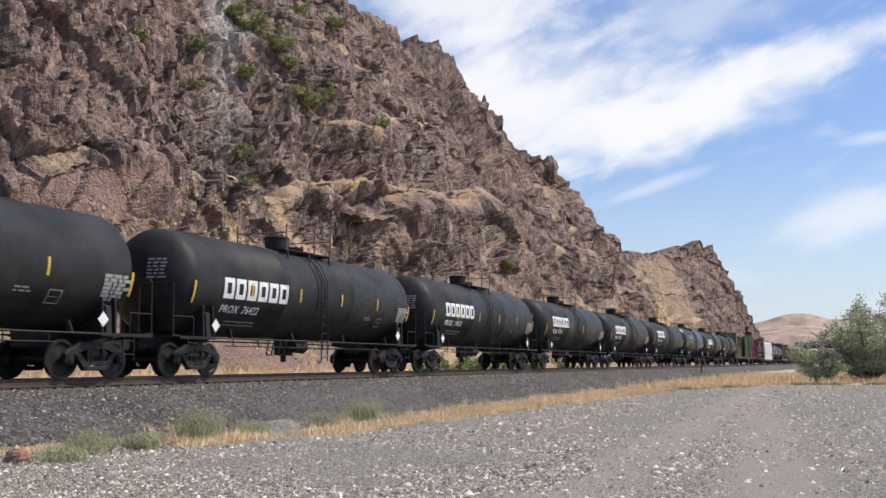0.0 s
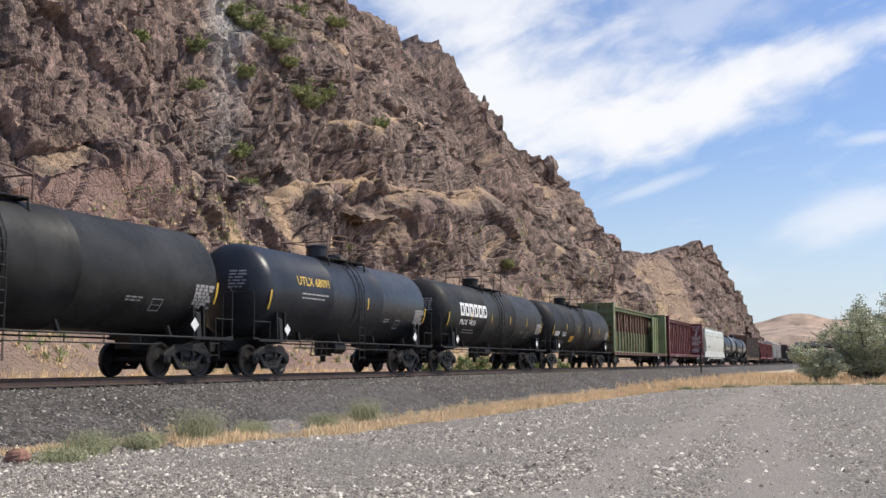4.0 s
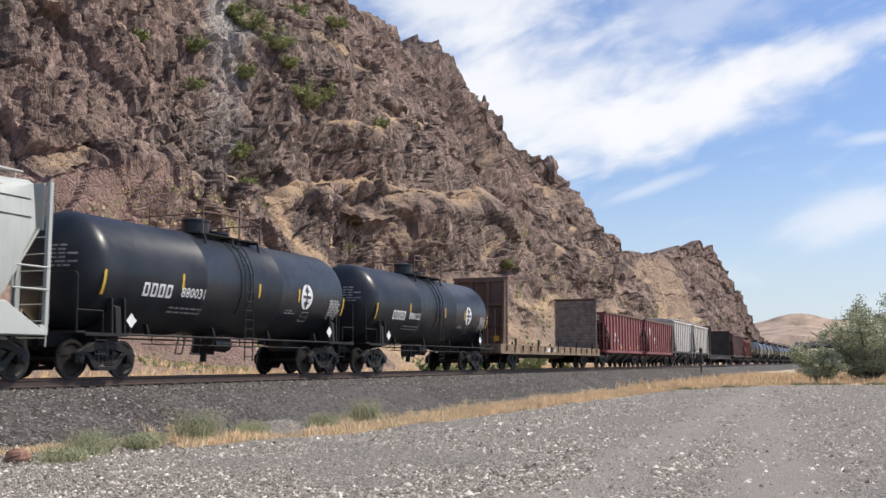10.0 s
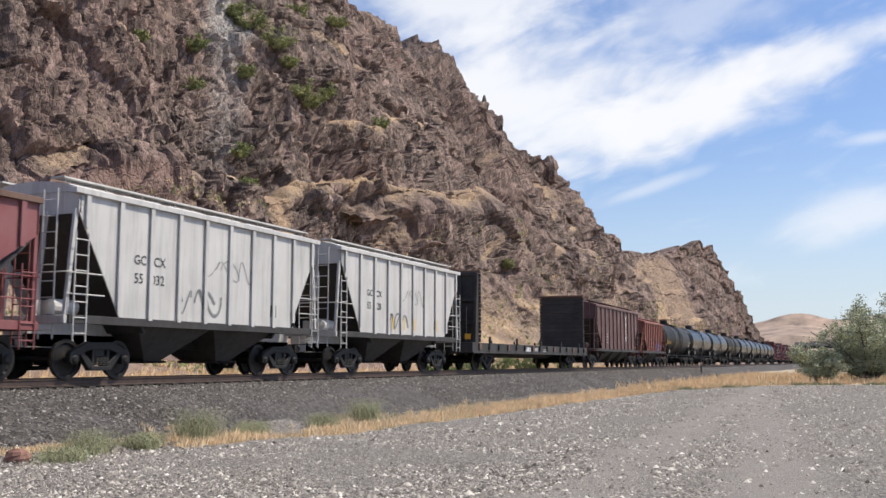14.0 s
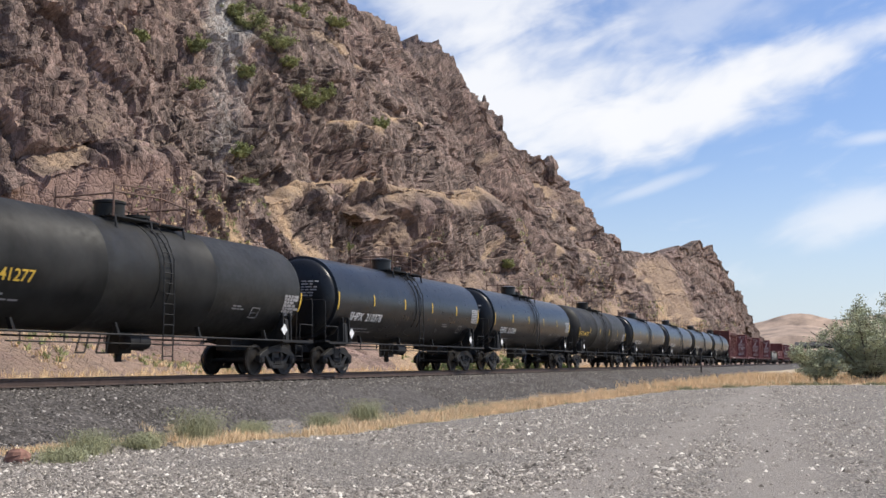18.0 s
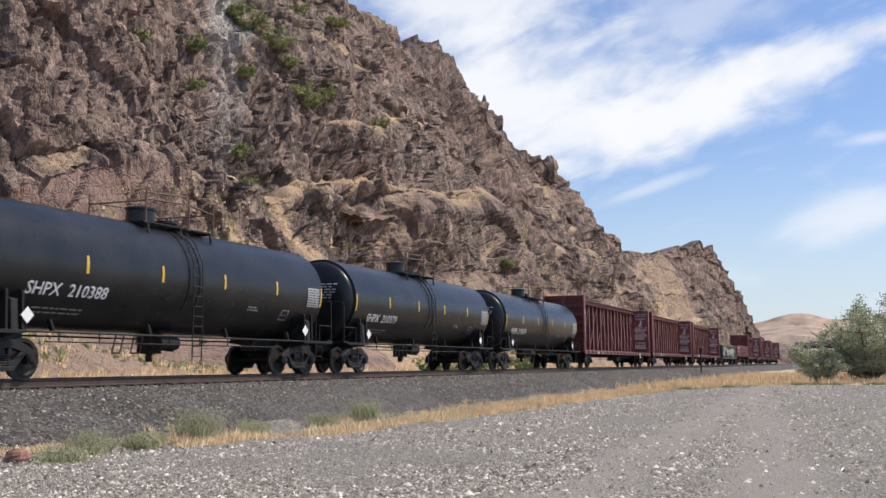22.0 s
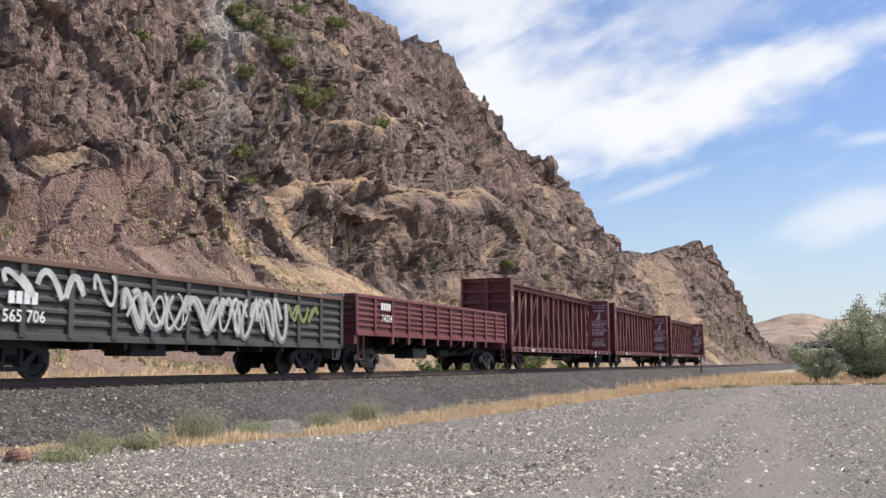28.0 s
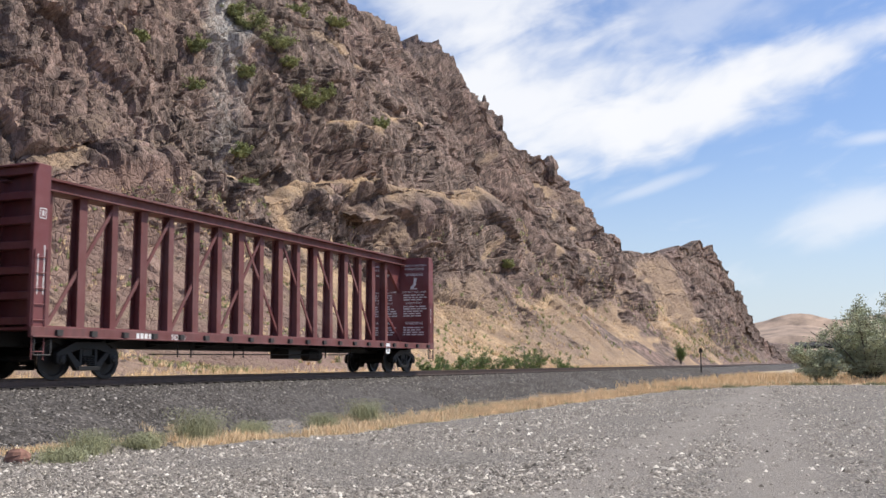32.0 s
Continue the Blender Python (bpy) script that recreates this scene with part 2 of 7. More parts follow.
PALE = paint("pale_green_grey_paint", (0.49, 0.50, 0.455), 0.0, 0.5, 0.1, 0.12)
PALE_SILL = paint("off_white_sill_paint", (0.54, 0.55, 0.51), 0.05, 0.5, 0.1, 0.1)
GREY = paint("dirty_light_grey_paint", (0.60, 0.57, 0.53), 0.06, 0.55, 0.1, 0.35)
RUST = paint("rusted_brown_steel", (0.15, 0.078, 0.05), 0.6, 0.8, 0.15, 0.45)
RUST_STAIN = paint("orange_rust_stain", (0.34, 0.17, 0.095), 0.3, 0.8, 0.2, 0.3)
# near-black steel; on hopper chutes and slope sheets it stands in for shade
DARK_STEEL = paint("dark_steel_paint", (0.030, 0.026, 0.024), 0.2, 0.7, 0.1, 0.4)
GONDOLA = paint("grimy_black_green_paint", (0.045, 0.046, 0.040), 0.25, 0.65, 0.15, 0.4)
YELLOW_SILL = paint("weathered_yellow_paint", (0.25, 0.17, 0.092), 0.9, 0.75, 0.2, 0.9)
CHASSIS = plain("dark_running_gear", (0.012, 0.0105, 0.0095), 0.65, 0.1, 0.4, 5.0, 0.4)
WHEEL = plain("worn_wheel_steel", (0.020, 0.017, 0.015), 0.55, 0.35, 0.35, 5.0, 0.3)
TREAD = plain("polished_tread", (0.34, 0.33, 0.32), 0.3, 0.9, 0.2, 9.0, 0.1)
WHITE = plain("white_stencil", (0.72, 0.71, 0.69), 0.6, 0, 0.12, 5.0)
DULL_WHITE = plain("faded_stencil", (0.33, 0.31, 0.30), 0.7, 0, 0.2, 5.0)
PANEL_GREY = plain("dull_panel_grey", (0.36, 0.36, 0.36), 0.6, 0, 0.2, 5.0)
INK = plain("dark_stencil", (0.06, 0.06, 0.06), 0.7, 0, 0.2, 5.0)
STRIP = plain("yellow_reflective_strip", (0.62, 0.40, 0.05), 0.45, 0, 0.12, 5.0)
AMBER = plain("orange_yellow_panel", (0.70, 0.36, 0.03), 0.45, 0, 0.12, 5.0)
SPRAY_WHITE = plain("silver_spray_paint", (0.46, 0.46, 0.43), 0.5, 0, 0.3, 3.0)
SPRAY_BLUE = plain("blue_spray_paint", (0.07, 0.16, 0.50), 0.6, 0, 0.3, 3.0)
SPRAY_GREY = plain("grey_spray_paint", (0.20, 0.20, 0.19), 0.6, 0, 0.3, 3.0)
SPRAY_GREEN = plain("yellow_green_spray_paint", (0.20, 0.22, 0.08), 0.6, 0, 0.3, 3.0)
OLD_PLANK = plain("dark_weathered_planks", (0.225, 0.187, 0.152), 0.9, 0, 0.5, 3.0, 0.6)
WOOD = plain("weathered_grey_planks", (0.17, 0.145, 0.12), 0.9, 0, 0.35, 2.0, 0.4)

LEAF_GREY = plain("grey_green_leaf", (0.44, 0.46, 0.30), 0.6, 0, 0.35, 1.2, 0.0)
LEAF_CLIFF = plain("dusty_green_leaf", (0.30, 0.315, 0.125), 0.7, 0, 0.4, 1.0, 0.0)
LEAF_GREEN = plain("bright_green_leaf", (0.12, 0.18, 0.045), 0.6, 0, 0.4, 1.0, 0.0)
LEAF_SAGE = plain("sage_weed_leaf", (0.34, 0.335, 0.19), 0.8, 0, 0.35, 1.5, 0.0)
STRAW = plain("dry_straw", (0.80, 0.595, 0.355), 0.85, 0, 0.3, 1.5, 0.0)
BARK = plain("grey_bark", (0.12, 0.10, 0.08), 0.9, 0, 0.3, 8.0, 0.5)
RED_STONE = plain("reddish_stone", (0.25, 0.13, 0.095), 0.9, 0, 0.25, 6.0, 0.5)
HILL = plain("dry_hill_grass", (0.34, 0.245, 0.18), 0.95, 0, 0.55, 0.02, 0.0)
CONCRETE = plain("weathered_concrete", (0.30, 0.28, 0.26), 0.9, 0, 0.2, 1.0, 0.2)
TIE_WOOD = plain("creosoted_tie", (0.06, 0.05, 0.043), 0.9, 0, 0.3, 6.0, 0.4)


def stone_mat(name, stops):
    """Loose stones, each its own shade."""
    m, nt, b = shader(name, 0.95)
    isl = nt.nodes.new("ShaderNodeNewGeometry").outputs["Random Per Island"]
    base = ramp(nt, isl, stops)
    grain = noise_tex(nt, world_pos(nt), 60, 3)
    nt.links.new(blend(nt, 0.35, base, ramp(nt, grain, [(0.3, (0.05, 0.05, 0.05)), (0.7, (0.4, 0.39, 0.37))]), "OVERLAY"), b.inputs["Base Color"])
    return m


LOT_STONE = stone_mat("lot_stones", [(0.0, (0.075, 0.063, 0.054)), (0.25, (0.23, 0.199, 0.17)), (0.72, (0.42, 0.372, 0.322)), (1.0, (0.80, 0.75, 0.68))])
BED_STONE = stone_mat("ballast_stones", [(0.0, (0.035, 0.030, 0.026)), (0.5, (0.092, 0.079, 0.069)), (0.85, (0.175, 0.154, 0.137)), (1.0, (0.44, 0.40, 0.36))])
TALUS_STONE = stone_mat("talus_stones", [(0.0, (0.13, 0.092, 0.076)), (0.5, (0.24, 0.172, 0.142)), (1.0, (0.38, 0.28, 0.23))])

for tank_paint in (BLACK_MATT, OLIVE_TANK):       # dusty, weathered film: little gloss
    tank_paint.node_tree.nodes["Principled BSDF"].inputs["Specular IOR Level"].default_value = 0.18
for tank_paint in (BLACK_GLOSS, BLACK_BLUE):
    tank_paint.node_tree.nodes["Principled BSDF"].inputs["Specular IOR Level"].default_value = 0.38
# ---- helpers for meshes ----
def mesh_of(name, verts, faces, mat=None, smooth=False):
    me = bpy.data.meshes.new(name)
    me.from_pydata([tuple(v) for v in verts], [], faces)
    me.update()
    if smooth:
        me.shade_smooth()
    if mat:
        me.materials.append(mat)
    return me


def grid_mesh(name, P, mat, smooth=True):
    """A sheet from an array of points, rows x columns x 3."""
    r, c = P.shape[:2]
    me = bpy.data.meshes.new(name)
    me.vertices.add(r * c)
    me.vertices.foreach_set("co", P.reshape(-1).astype(np.float32))
    i = np.arange(r * c).reshape(r, c)
    q = np.stack([i[:-1, :-1], i[:-1, 1:], i[1:, 1:], i[1:, :-1]], -1).reshape(-1)
    n = (r - 1) * (c - 1)
    me.loops.add(n * 4)
    me.loops.foreach_set("vertex_index", q.astype(np.int32))
    me.polygons.add(n)
    me.polygons.foreach_set("loop_start", np.arange(0, n * 4, 4, dtype=np.int32))
    me.polygons.foreach_set("use_smooth", np.full(n, smooth))
    me.update(calc_edges=True)
    me.materials.append(mat)
    return me


def hash01(*ints):
    h = np.zeros(np.broadcast(*ints).shape, dtype=np.uint64)
    for k, v in enumerate(ints):
        h = (h ^ (np.asarray(v).astype(np.int64).astype(np.uint64) * np.uint64(0x9E3779B97F4A7C15 + 2 * k))) * np.uint64(0xBF58476D1CE4E5B9)
        h ^= h >> np.uint64(29)
    return (h >> np.uint64(11)).astype(np.float64) / float(1 << 53)


def vnoise(x, y, seed=0):
    """Smooth noise of two coordinates, -1 to 1."""
    xi, yi = np.floor(x), np.floor(y)
    fx, fy = x - xi, y - yi
    fx, fy = fx * fx * (3 - 2 * fx), fy * fy * (3 - 2 * fy)
    a, b = hash01(xi, yi, xi * 0 + seed), hash01(xi + 1, yi, xi * 0 + seed)
    c, d = hash01(xi, yi + 1, xi * 0 + seed), hash01(xi + 1, yi + 1, xi * 0 + seed)
    return 2 * ((a * (1 - fx) + b * fx) * (1 - fy) + (c * (1 - fx) + d * fx) * fy) - 1


def fnoise(x, y, seed=0, octaves=4, gain=0.5):
    s, amp = 0, 1
    for o in range(octaves):
        s = s + amp * vnoise(x * 2 ** o + 17.3 * o, y * 2 ** o - 9.1 * o, seed + o)
        amp *= gain
    return s


def cells(x, y, seed=0, tilt=0.0):
    """Blocks: for each point its cell's level, -.5 to .5, with a slanted face of its own, the distance to the cell's edge and the height in the cell."""
    xi, yi = np.floor(x), np.floor(y)
    d1 = np.full(x.shape, 9.0)
    d2 = d1.copy()
    val, up = np.zeros(x.shape), np.zeros(x.shape)
    for i in (-1, 0, 1):
        for j in (-1, 0, 1):
            cx, cy = xi + i, yi + j
            px, py = cx + hash01(cx, cy, cx * 0 + seed), cy + hash01(cx, cy, cx * 0 + seed + 50)
            d = np.maximum(abs(px - x), abs(py - y)) * 0.75 + np.hypot(px - x, py - y) * 0.25
            near = d < d1
            d2 = np.where(near, d1, np.minimum(d2, d))
            h = hash01(cx, cy, cx * 0 + seed + 99)
            s = h - .5 + tilt * ((x - px) * (2 * ((h * 37.0) % 1.0) - 1) + (y - py) * (2 * ((h * 91.0) % 1.0) - 1))
            val, up = np.where(near, s, val), np.where(near, y - py, up)
            d1 = np.where(near, d, d1)
    return val, d2 - d1, up


# ---- ground: one sheet, shaped across the track, out to the horizon ----
def lot_edge(y):
    """Where the gravel lot ends, as x."""
    return np.interp(y, [-60, 12, 14.4, 15.6, 18, 20, 26, 38, 60, 68, 74.7, 77.5, 90, 140], [-13.2, -13.2, -13.0, -12.0, -11.2, -10.8, -10.4, -10.5, -9.8, -7.5, -4.4, 2, 12, 40])


def ground_z(x, y):
    d = np.abs(x - TX)
    near = np.interp(d, [0, 2.2, 2.9, 5.2, 6.2], [RAIL - 0.21, RAIL - 0.24, RAIL - 0.34, 0.10, 0.0])
    far = np.interp(d, [0, 2.2, 2.9, 4.6, 7.0, 10, 60], [RAIL - 0.21, RAIL - 0.24, RAIL - 0.34, 0.45, 0.55, 1.0, 2.0])
    z = np.where(x > TX, near, far)
    return z


def build_ground():
    xs = np.unique(np.concatenate([np.linspace(-24, 16, 161), -24 - np.geomspace(0.5, 3000, 40), 16 + np.geomspace(0.5, 3000, 40)]))
    ys = np.unique(np.concatenate([np.linspace(0, 60, 161), 60 + np.geomspace(0.5, 4000, 70), -np.geomspace(0.3, 600, 30)]))
    X, Y = np.meshgrid(xs, ys)
    Z = ground_z(X, Y)
    near = np.clip(1 - np.hypot(X, Y) / 300, 0, 1)
    Z = Z + near * (0.03 * fnoise(X * 0.5, Y * 0.5, 3) + 0.012 * fnoise(X * 2.3, Y * 2.3, 5)) * (np.abs(X - TX) > 3)
    ob = new("ground", grid_mesh("ground", np.stack([X, Y, Z], -1), LOT))
    me = ob.data
    me.materials.append(BALLAST)
    me.materials.append(DRY)
    c = np.empty(len(me.polygons) * 3)
    me.polygons.foreach_get("center", c)
    c = c.reshape(-1, 3)
    d = np.abs(c[:, 0] - TX)
    wob = 0.35 * fnoise(c[:, 0] * 0.9, c[:, 1] * 0.9, 8)
    idx = np.where(d + wob < 5.3, 1, np.where((c[:, 0] > lot_edge(c[:, 1]) + 0.4 * wob) & (c[:, 1] < 82), 0, 2))
    idx = np.where((idx == 2) & (c[:, 0] > TX) & ((c[:, 1] < 34) | (wob > .12)) & (c[:, 1] < 60), 0, idx)
    me.polygons.foreach_set("material_index", idx.astype(np.int32))
    tagged(ob, "gravel lot, ballast bed and dry grass verge beside the railway", "ground", kind="structure")


build_ground()


def build_track():
    prof = [(-0.07, -0.172), (-0.07, -0.16), (-0.012, -0.145), (-0.012, -0.045), (-0.036, -0.03), (-0.036, 0), (0.036, 0), (0.036, -0.03), (0.012, -0.045), (0.012, -0.145), (0.07, -0.16), (0.07, -0.172)]
    for side in (-1, 1):
        vs, fs = [], []
        ys = np.linspace(-80, 900, 50)
        for y in ys:
            vs += [(TX + side * 0.755 + a, y, RAIL + b) for a, b in prof]
        k = len(prof)
        for r in range(len(ys) - 1):
            fs += [(r * k + i, r * k + (i + 1) % k, (r + 1) * k + (i + 1) % k, (r + 1) * k + i) for i in range(k)]
        tagged(new("rail", mesh_of("rail", vs, fs, STEEL)), "rust-brown steel rail on a ballast bed", "rail", "rails of the track", "structure")


build_track()
# ---- cliff ----
CREST_Y = [-60, 60, 110, 126, 134, 142, 150, 158, 166, 174, 182, 190, 198, 206, 214, 222, 230, 238, 246, 254, 262, 270, 278, 286, 294, 302, 312, 322, 332, 342, 352, 362, 372, 382, 392, 398, 405, 411, 417, 422, 427, 432, 437, 465, 520]
CREST_L = [75.0, 75.0, 75.0, 75.0, 75.0, 75.0, 75.0, 74.6, 74.2, 73.8, 73.3, 72.7, 71.9, 71.1, 70.1, 69.0, 67.8, 66.5, 65.4, 64.5, 63.5, 62.3, 61.4, 60.6, 59.7, 58.8, 58.0, 56.9, 55.8, 54.9, 54.0, 52.5, 51.0, 50.0, 49.0, 48.1, 47.0, 45.5, 44.0, 42.0, 40.0, 37.5, 35.0, 30.0, 28.0]
CREST_H = [50.0, 55.0, 57.14, 57.83, 57.85, 55.85, 59.98, 52.2, 60.68, 51.43, 53.02, 57.49, 44.66, 57.3, 49.62, 50.04, 44.67, 46.86, 32.35, 30.17, 32.56, 36.29, 35.94, 32.34, 32.04, 31.43, 30.87, 33.82, 36.53, 37.25, 41.51, 39.97, 44.84, 42.96, 44.5, 39.72, 37.46, 24.13, 28.62, 23.23, 17.88, 6.81, 9.0, 1.2, 0.6]
FOOT = 28.0
# straw-covered fans below the ledges: place along the track, half width, foot and head height
FANS = ((77.5, 2.4, 8.5, 18.2), (84.5, 1.2, 9, 15), (66, 1.6, 9, 14))
# how deep the soil lies, and the ledge's run: (along the track, height)
LEDGES = ((.35, ((55, 16.2), (58, 15.4), (62, 14.8))), (.7, ((71, 18.3), (76.5, 18.2), (80, 17.3), (86, 18.6), (94, 20.9), (102, 21.8), (109, 21.3), (119, 21.0))), (.35, ((60, 30.8), (67, 28.7))), (.35, ((65, 28.6), (71, 26.9))), (.3, ((69, 25.1), (74, 24.0))), (.35, ((89, 38.4), (100, 39.5), (113, 41.2))), (.35, ((113, 40.2), (122, 39.2))), (.6, ((93, 26.2), (106, 28.0), (113, 28.1))), (.45, ((110, 32.5), (126, 32.9))), (.6, ((112, 20.9), (122, 22.5), (131, 22.8), (148, 22.8))), (1.0, ((172, 29.0), (210, 31.5))))


def cliff_base(w, y):
    """Distance from the eye's line and height over the eye, at w (0 foot, 1 crest, 2 back) along the track."""
    lc, hc = np.interp(y, CREST_Y, CREST_L), np.interp(y, CREST_Y, CREST_H)
    low = np.interp(y, [0, 40, 58, 84, 122, 150, 190, 260, 300], [0.62, 0.66, 0.68, 0.80, 0.94, 0.96, 1.0, 0.95, 1.0])
    knots = [0, .20, .34, .42, .60, .68, .93, 1, 1.25, 2]
    a = np.interp(w, knots, [0, .36, .43, .48, .63, .68, .93, 1, 1.5, 4])
    b = np.interp(w, knots, [0, .20, .345, .37, .60, .63, .96, 1, .90, .5])
    b = b * np.where(w < 0.42, low, low + (1 - low) * np.clip((w - 0.42) / 0.3, 0, 1))
    return FOOT + (lc - FOOT) * a, hc * b - 0.6 * (1 - np.clip(w * 5, 0, 1))


def cliff_points(n_rows, n_cols):
    rows = np.concatenate([np.linspace(0, 1.0, n_rows), np.linspace(1.01, 2, 24)])
    # columns of even width as seen from the lot, and at least one a metre further off
    ang = np.linspace(math.atan2(48, -30), math.atan2(48, 215), n_cols)
    cols = np.concatenate([48 / np.tan(ang), np.linspace(215.9, 470, int(n_cols * .3)), np.linspace(472, 540, 20)])
    W, Y = np.meshgrid(rows, cols, indexing="ij")
    inside = np.clip(W * 12, 0, 1) * np.clip((1 - W) * 12, 0, 1)
    wob = (0.035 * fnoise(Y / 30, W * 2.5, 71, 2) + 0.02 * fnoise(Y / 9, W * 5, 72, 3)) * inside
    L, H = cliff_base(W + wob, Y)
    V = W + wob
    face = np.clip(W * 6, 0, 1) * np.clip((2 - W), 0, 1)
    size = np.clip(np.interp(Y, CREST_Y, CREST_H) / 45, 0.12, 1)
    steep = np.interp(V, [0, .16, .215, .33, .350, .40, .43, .6, .63, .66, .70, .97, 1], [.0, .08, .9, 1, .38, .30, .95, 1, .55, .55, 1, 1, .8])
    steep = np.maximum(steep, .9 * np.clip((70 - Y) / 3, 0, 1) * (V > .3))      # bare face at the near end
    steep = np.maximum(steep, .29 * np.clip((Y - 90) / 30, 0, 1))                # stony slopes further on
    Q = 84 * np.arcsinh(Y / 48)                            # blocks grow longer where the face turns away
    steep = np.clip(steep + .45 * fnoise(Q / 7, H / 7, 66, 3) * (steep < .8) * (V > .3), 0, 1)
    # rock ribs reach down through the talus, scree and grass run up through the rock
    rib = np.clip(fnoise(Q / 13 + H / 16, H / 34, 61, 3) * 2.4 - .25, 0, 1) * np.clip(W * 8 - .35, 0, 1)
    steep = np.maximum(steep, rib * .9)
    scree = np.clip(fnoise(Q / 10 - H / 11, H / 22, 63, 3) * 2.6 - 1.2 + np.interp(Y, [60, 80, 120, 170], [0, .75, .6, .2]) * np.clip((.35 - V) / .06, 0, 1), 0, 1)
    scree = scree * np.maximum(np.interp(V, [.40, .5], [1, .12]), np.clip((Y - 170) / 50, 0, .9) * (V < .85))
    streak = np.clip(fnoise(Q / 4 - H / 3.4, H / 8 + Q / 30, 65, 3) * 2.2 - .8, 0, 1)
    streak = streak * np.maximum(np.interp(V, [.40, .55], [1, .25]), np.clip((Y - 90) / 60, 0, .7))
    steep = steep * (1 - .85 * scree) * (1 - .7 * streak)
    # the headland's end is bare rock, with a grassy gully beside it
    bare = np.clip((Y - 273 - 1.63 * H + 6 * fnoise(Q / 5, H / 5, 67, 3)) / 5, 0, 1)
    gully = np.clip((Y - 225 - 1.5 * H) / 12, 0, 1) * (1 - bare) * np.clip((H - 4) / 5, 0, 1) * np.clip((33 - H) / 4, 0, 1)
    steep = np.maximum(steep * (1 - .66 * gully), bare)
    # grassy ledges: soil lies on each, tongues of it run down the face below
    step = np.zeros_like(H)
    for th, path in LEDGES:
        ly, lz = [k[0] for k in path], [k[1] for k in path]
        up = H + EYE.z - np.interp(Y, ly, lz) + .5 * fnoise(Q / 3, H / 40, 68, 3)
        on = np.clip((Y - ly[0]) / 2, 0, 1) * np.clip((ly[-1] - Y) / 2, 0, 1)
        run_down = th * (1 + 3.0 * np.clip(fnoise(Q / 2.6, H / 30, 69, 3), 0, 1))
        band = np.exp(-np.where(up > 0, up / (.35 * th), up / run_down) ** 2) * on
        steep = steep * (1 - band)
        step += .8 * th * on * np.tanh(-up / (.5 * th)) * np.exp(-(up / 3.5) ** 2)
    for fy, wide, lo, hi in FANS:
        z = H + EYE.z
        lean = fy + .25 * (hi - z) + 1.2 * fnoise(Q / 4, H / 4, 98, 3)
        steep = steep * (1 - .95 * np.exp(-((Y - lean) / wide) ** 2) * np.clip((z - lo) / 2, 0, 1) * np.clip((hi - z) / 1.5, 0, 1))
    big = 3.0 * fnoise(Y / 24 + H / 60, H / 40, 1, 3) * face * size + 1.6 * fnoise(Q / 8, H / 15, 2, 2) * face * size + step * face
    big = big * (1 - .75 * np.exp(-((Y - 242) / 16) ** 2))
    jx, jy = .30 * fnoise(Q / 7, H / 9, 21, 2), .30 * fnoise(Q / 6, H / 8, 23, 2)
    far = np.clip(Y / 130, 1, 2.6)
    v1, e1, _ = cells(Q / 4.6 + jx, H / 6.5 + jy, 31, .35)
    v2, e2, u2 = cells(Q / 2.0 + 1.5 * jx, H / 2.8 + jy, 32, .5)
    v3, e3, u3 = cells(Q / (.95 * far) + 2 * jx, H / (1.15 * far) + 2 * jy, 33, .8)
    v4, e4, _ = cells(Q / (.48 * far) + jx, H / (.46 * far) + jy, 34, .9)
    calm = 1 - .42 * np.clip((Y - 72) / 45, 0, 1)            # shallower relief where the face is seen along its run
    rel = v1 * (.8 + calm) + calm * (v2 * 1.0 + far * (v3 * .36 + v4 * .09))
    rel -= calm * (1.2 * np.clip(1 - e1 * 20, 0, 1) + .6 * np.clip(1 - e2 * 12, 0, 1) + .25 * np.clip(1 - e3 * 8, 0, 1) + .1 * np.clip(1 - e4 * 6, 0, 1))
    # outcrops stud the lower slopes further along
    crop = np.clip(fnoise(Q / 8, H / 4.5, 95, 4) * 2.2 + .30, 0, .85) * np.clip((Y - 95) / 40, 0, 1) * (V < .24)
    steep = np.maximum(steep, crop)
    # a smooth reddish slab low on the face, above a sandy slope
    slab = np.clip((64 - Y + 3 * fnoise(Y / 8, H / 4, 91, 2)) / 8, 0, 1) * np.clip((.345 - V) / .02, 0, 1)
    rel = rel * (1 - .72 * slab)
    streak = fnoise(Q / 3.2 + H / 2.2, H / 9, 92, 3)
    steep = np.where(slab > .3, np.clip(np.interp(V, [0, .10, .19, .23, .345], [.52, .55, .62, .95, 1]) + .35 * streak, 0, 1), steep)
    stair_far = 1 - .15 * np.clip((Y - 80) / 50, 0, 1)
    out = big + rel * face * size * (.10 + .30 * np.clip((Y - 70) / 30, 0, 1) + .62 * steep) + .07 * fnoise(Y / 1.2, H / 1.2, 41, 3) * face
    # push out along the face's own normal
    gl, gh = np.gradient(L, axis=0), np.gradient(H, axis=0)
    k = np.hypot(gl, gh) + 1e-6
    nx, nz = np.clip(gh / k, .25, 1), np.clip(gl / k, 0, .8)
    for _ in range(6):
        nx[1:-1], nz[1:-1] = (nx[:-2] + nx[1:-1] + nx[2:]) / 3, (nz[:-2] + nz[1:-1] + nz[2:]) / 3
    top = np.clip((1.02 - W) * 20, 0, 1)
    # blocks stand upright, with a ledge on top of each
    run = np.clip(gl / (np.abs(gh) + 1e-6), 0, 1.6)
    for _ in range(8):
        run[1:-1] = (run[:-2] + run[1:-1] + run[2:]) / 3
    stair = run * (u2 * 2.8 * .75 + u3 * 1.15 * far * .22) * face * steep * top * stair_far * (1 - .6 * slab)
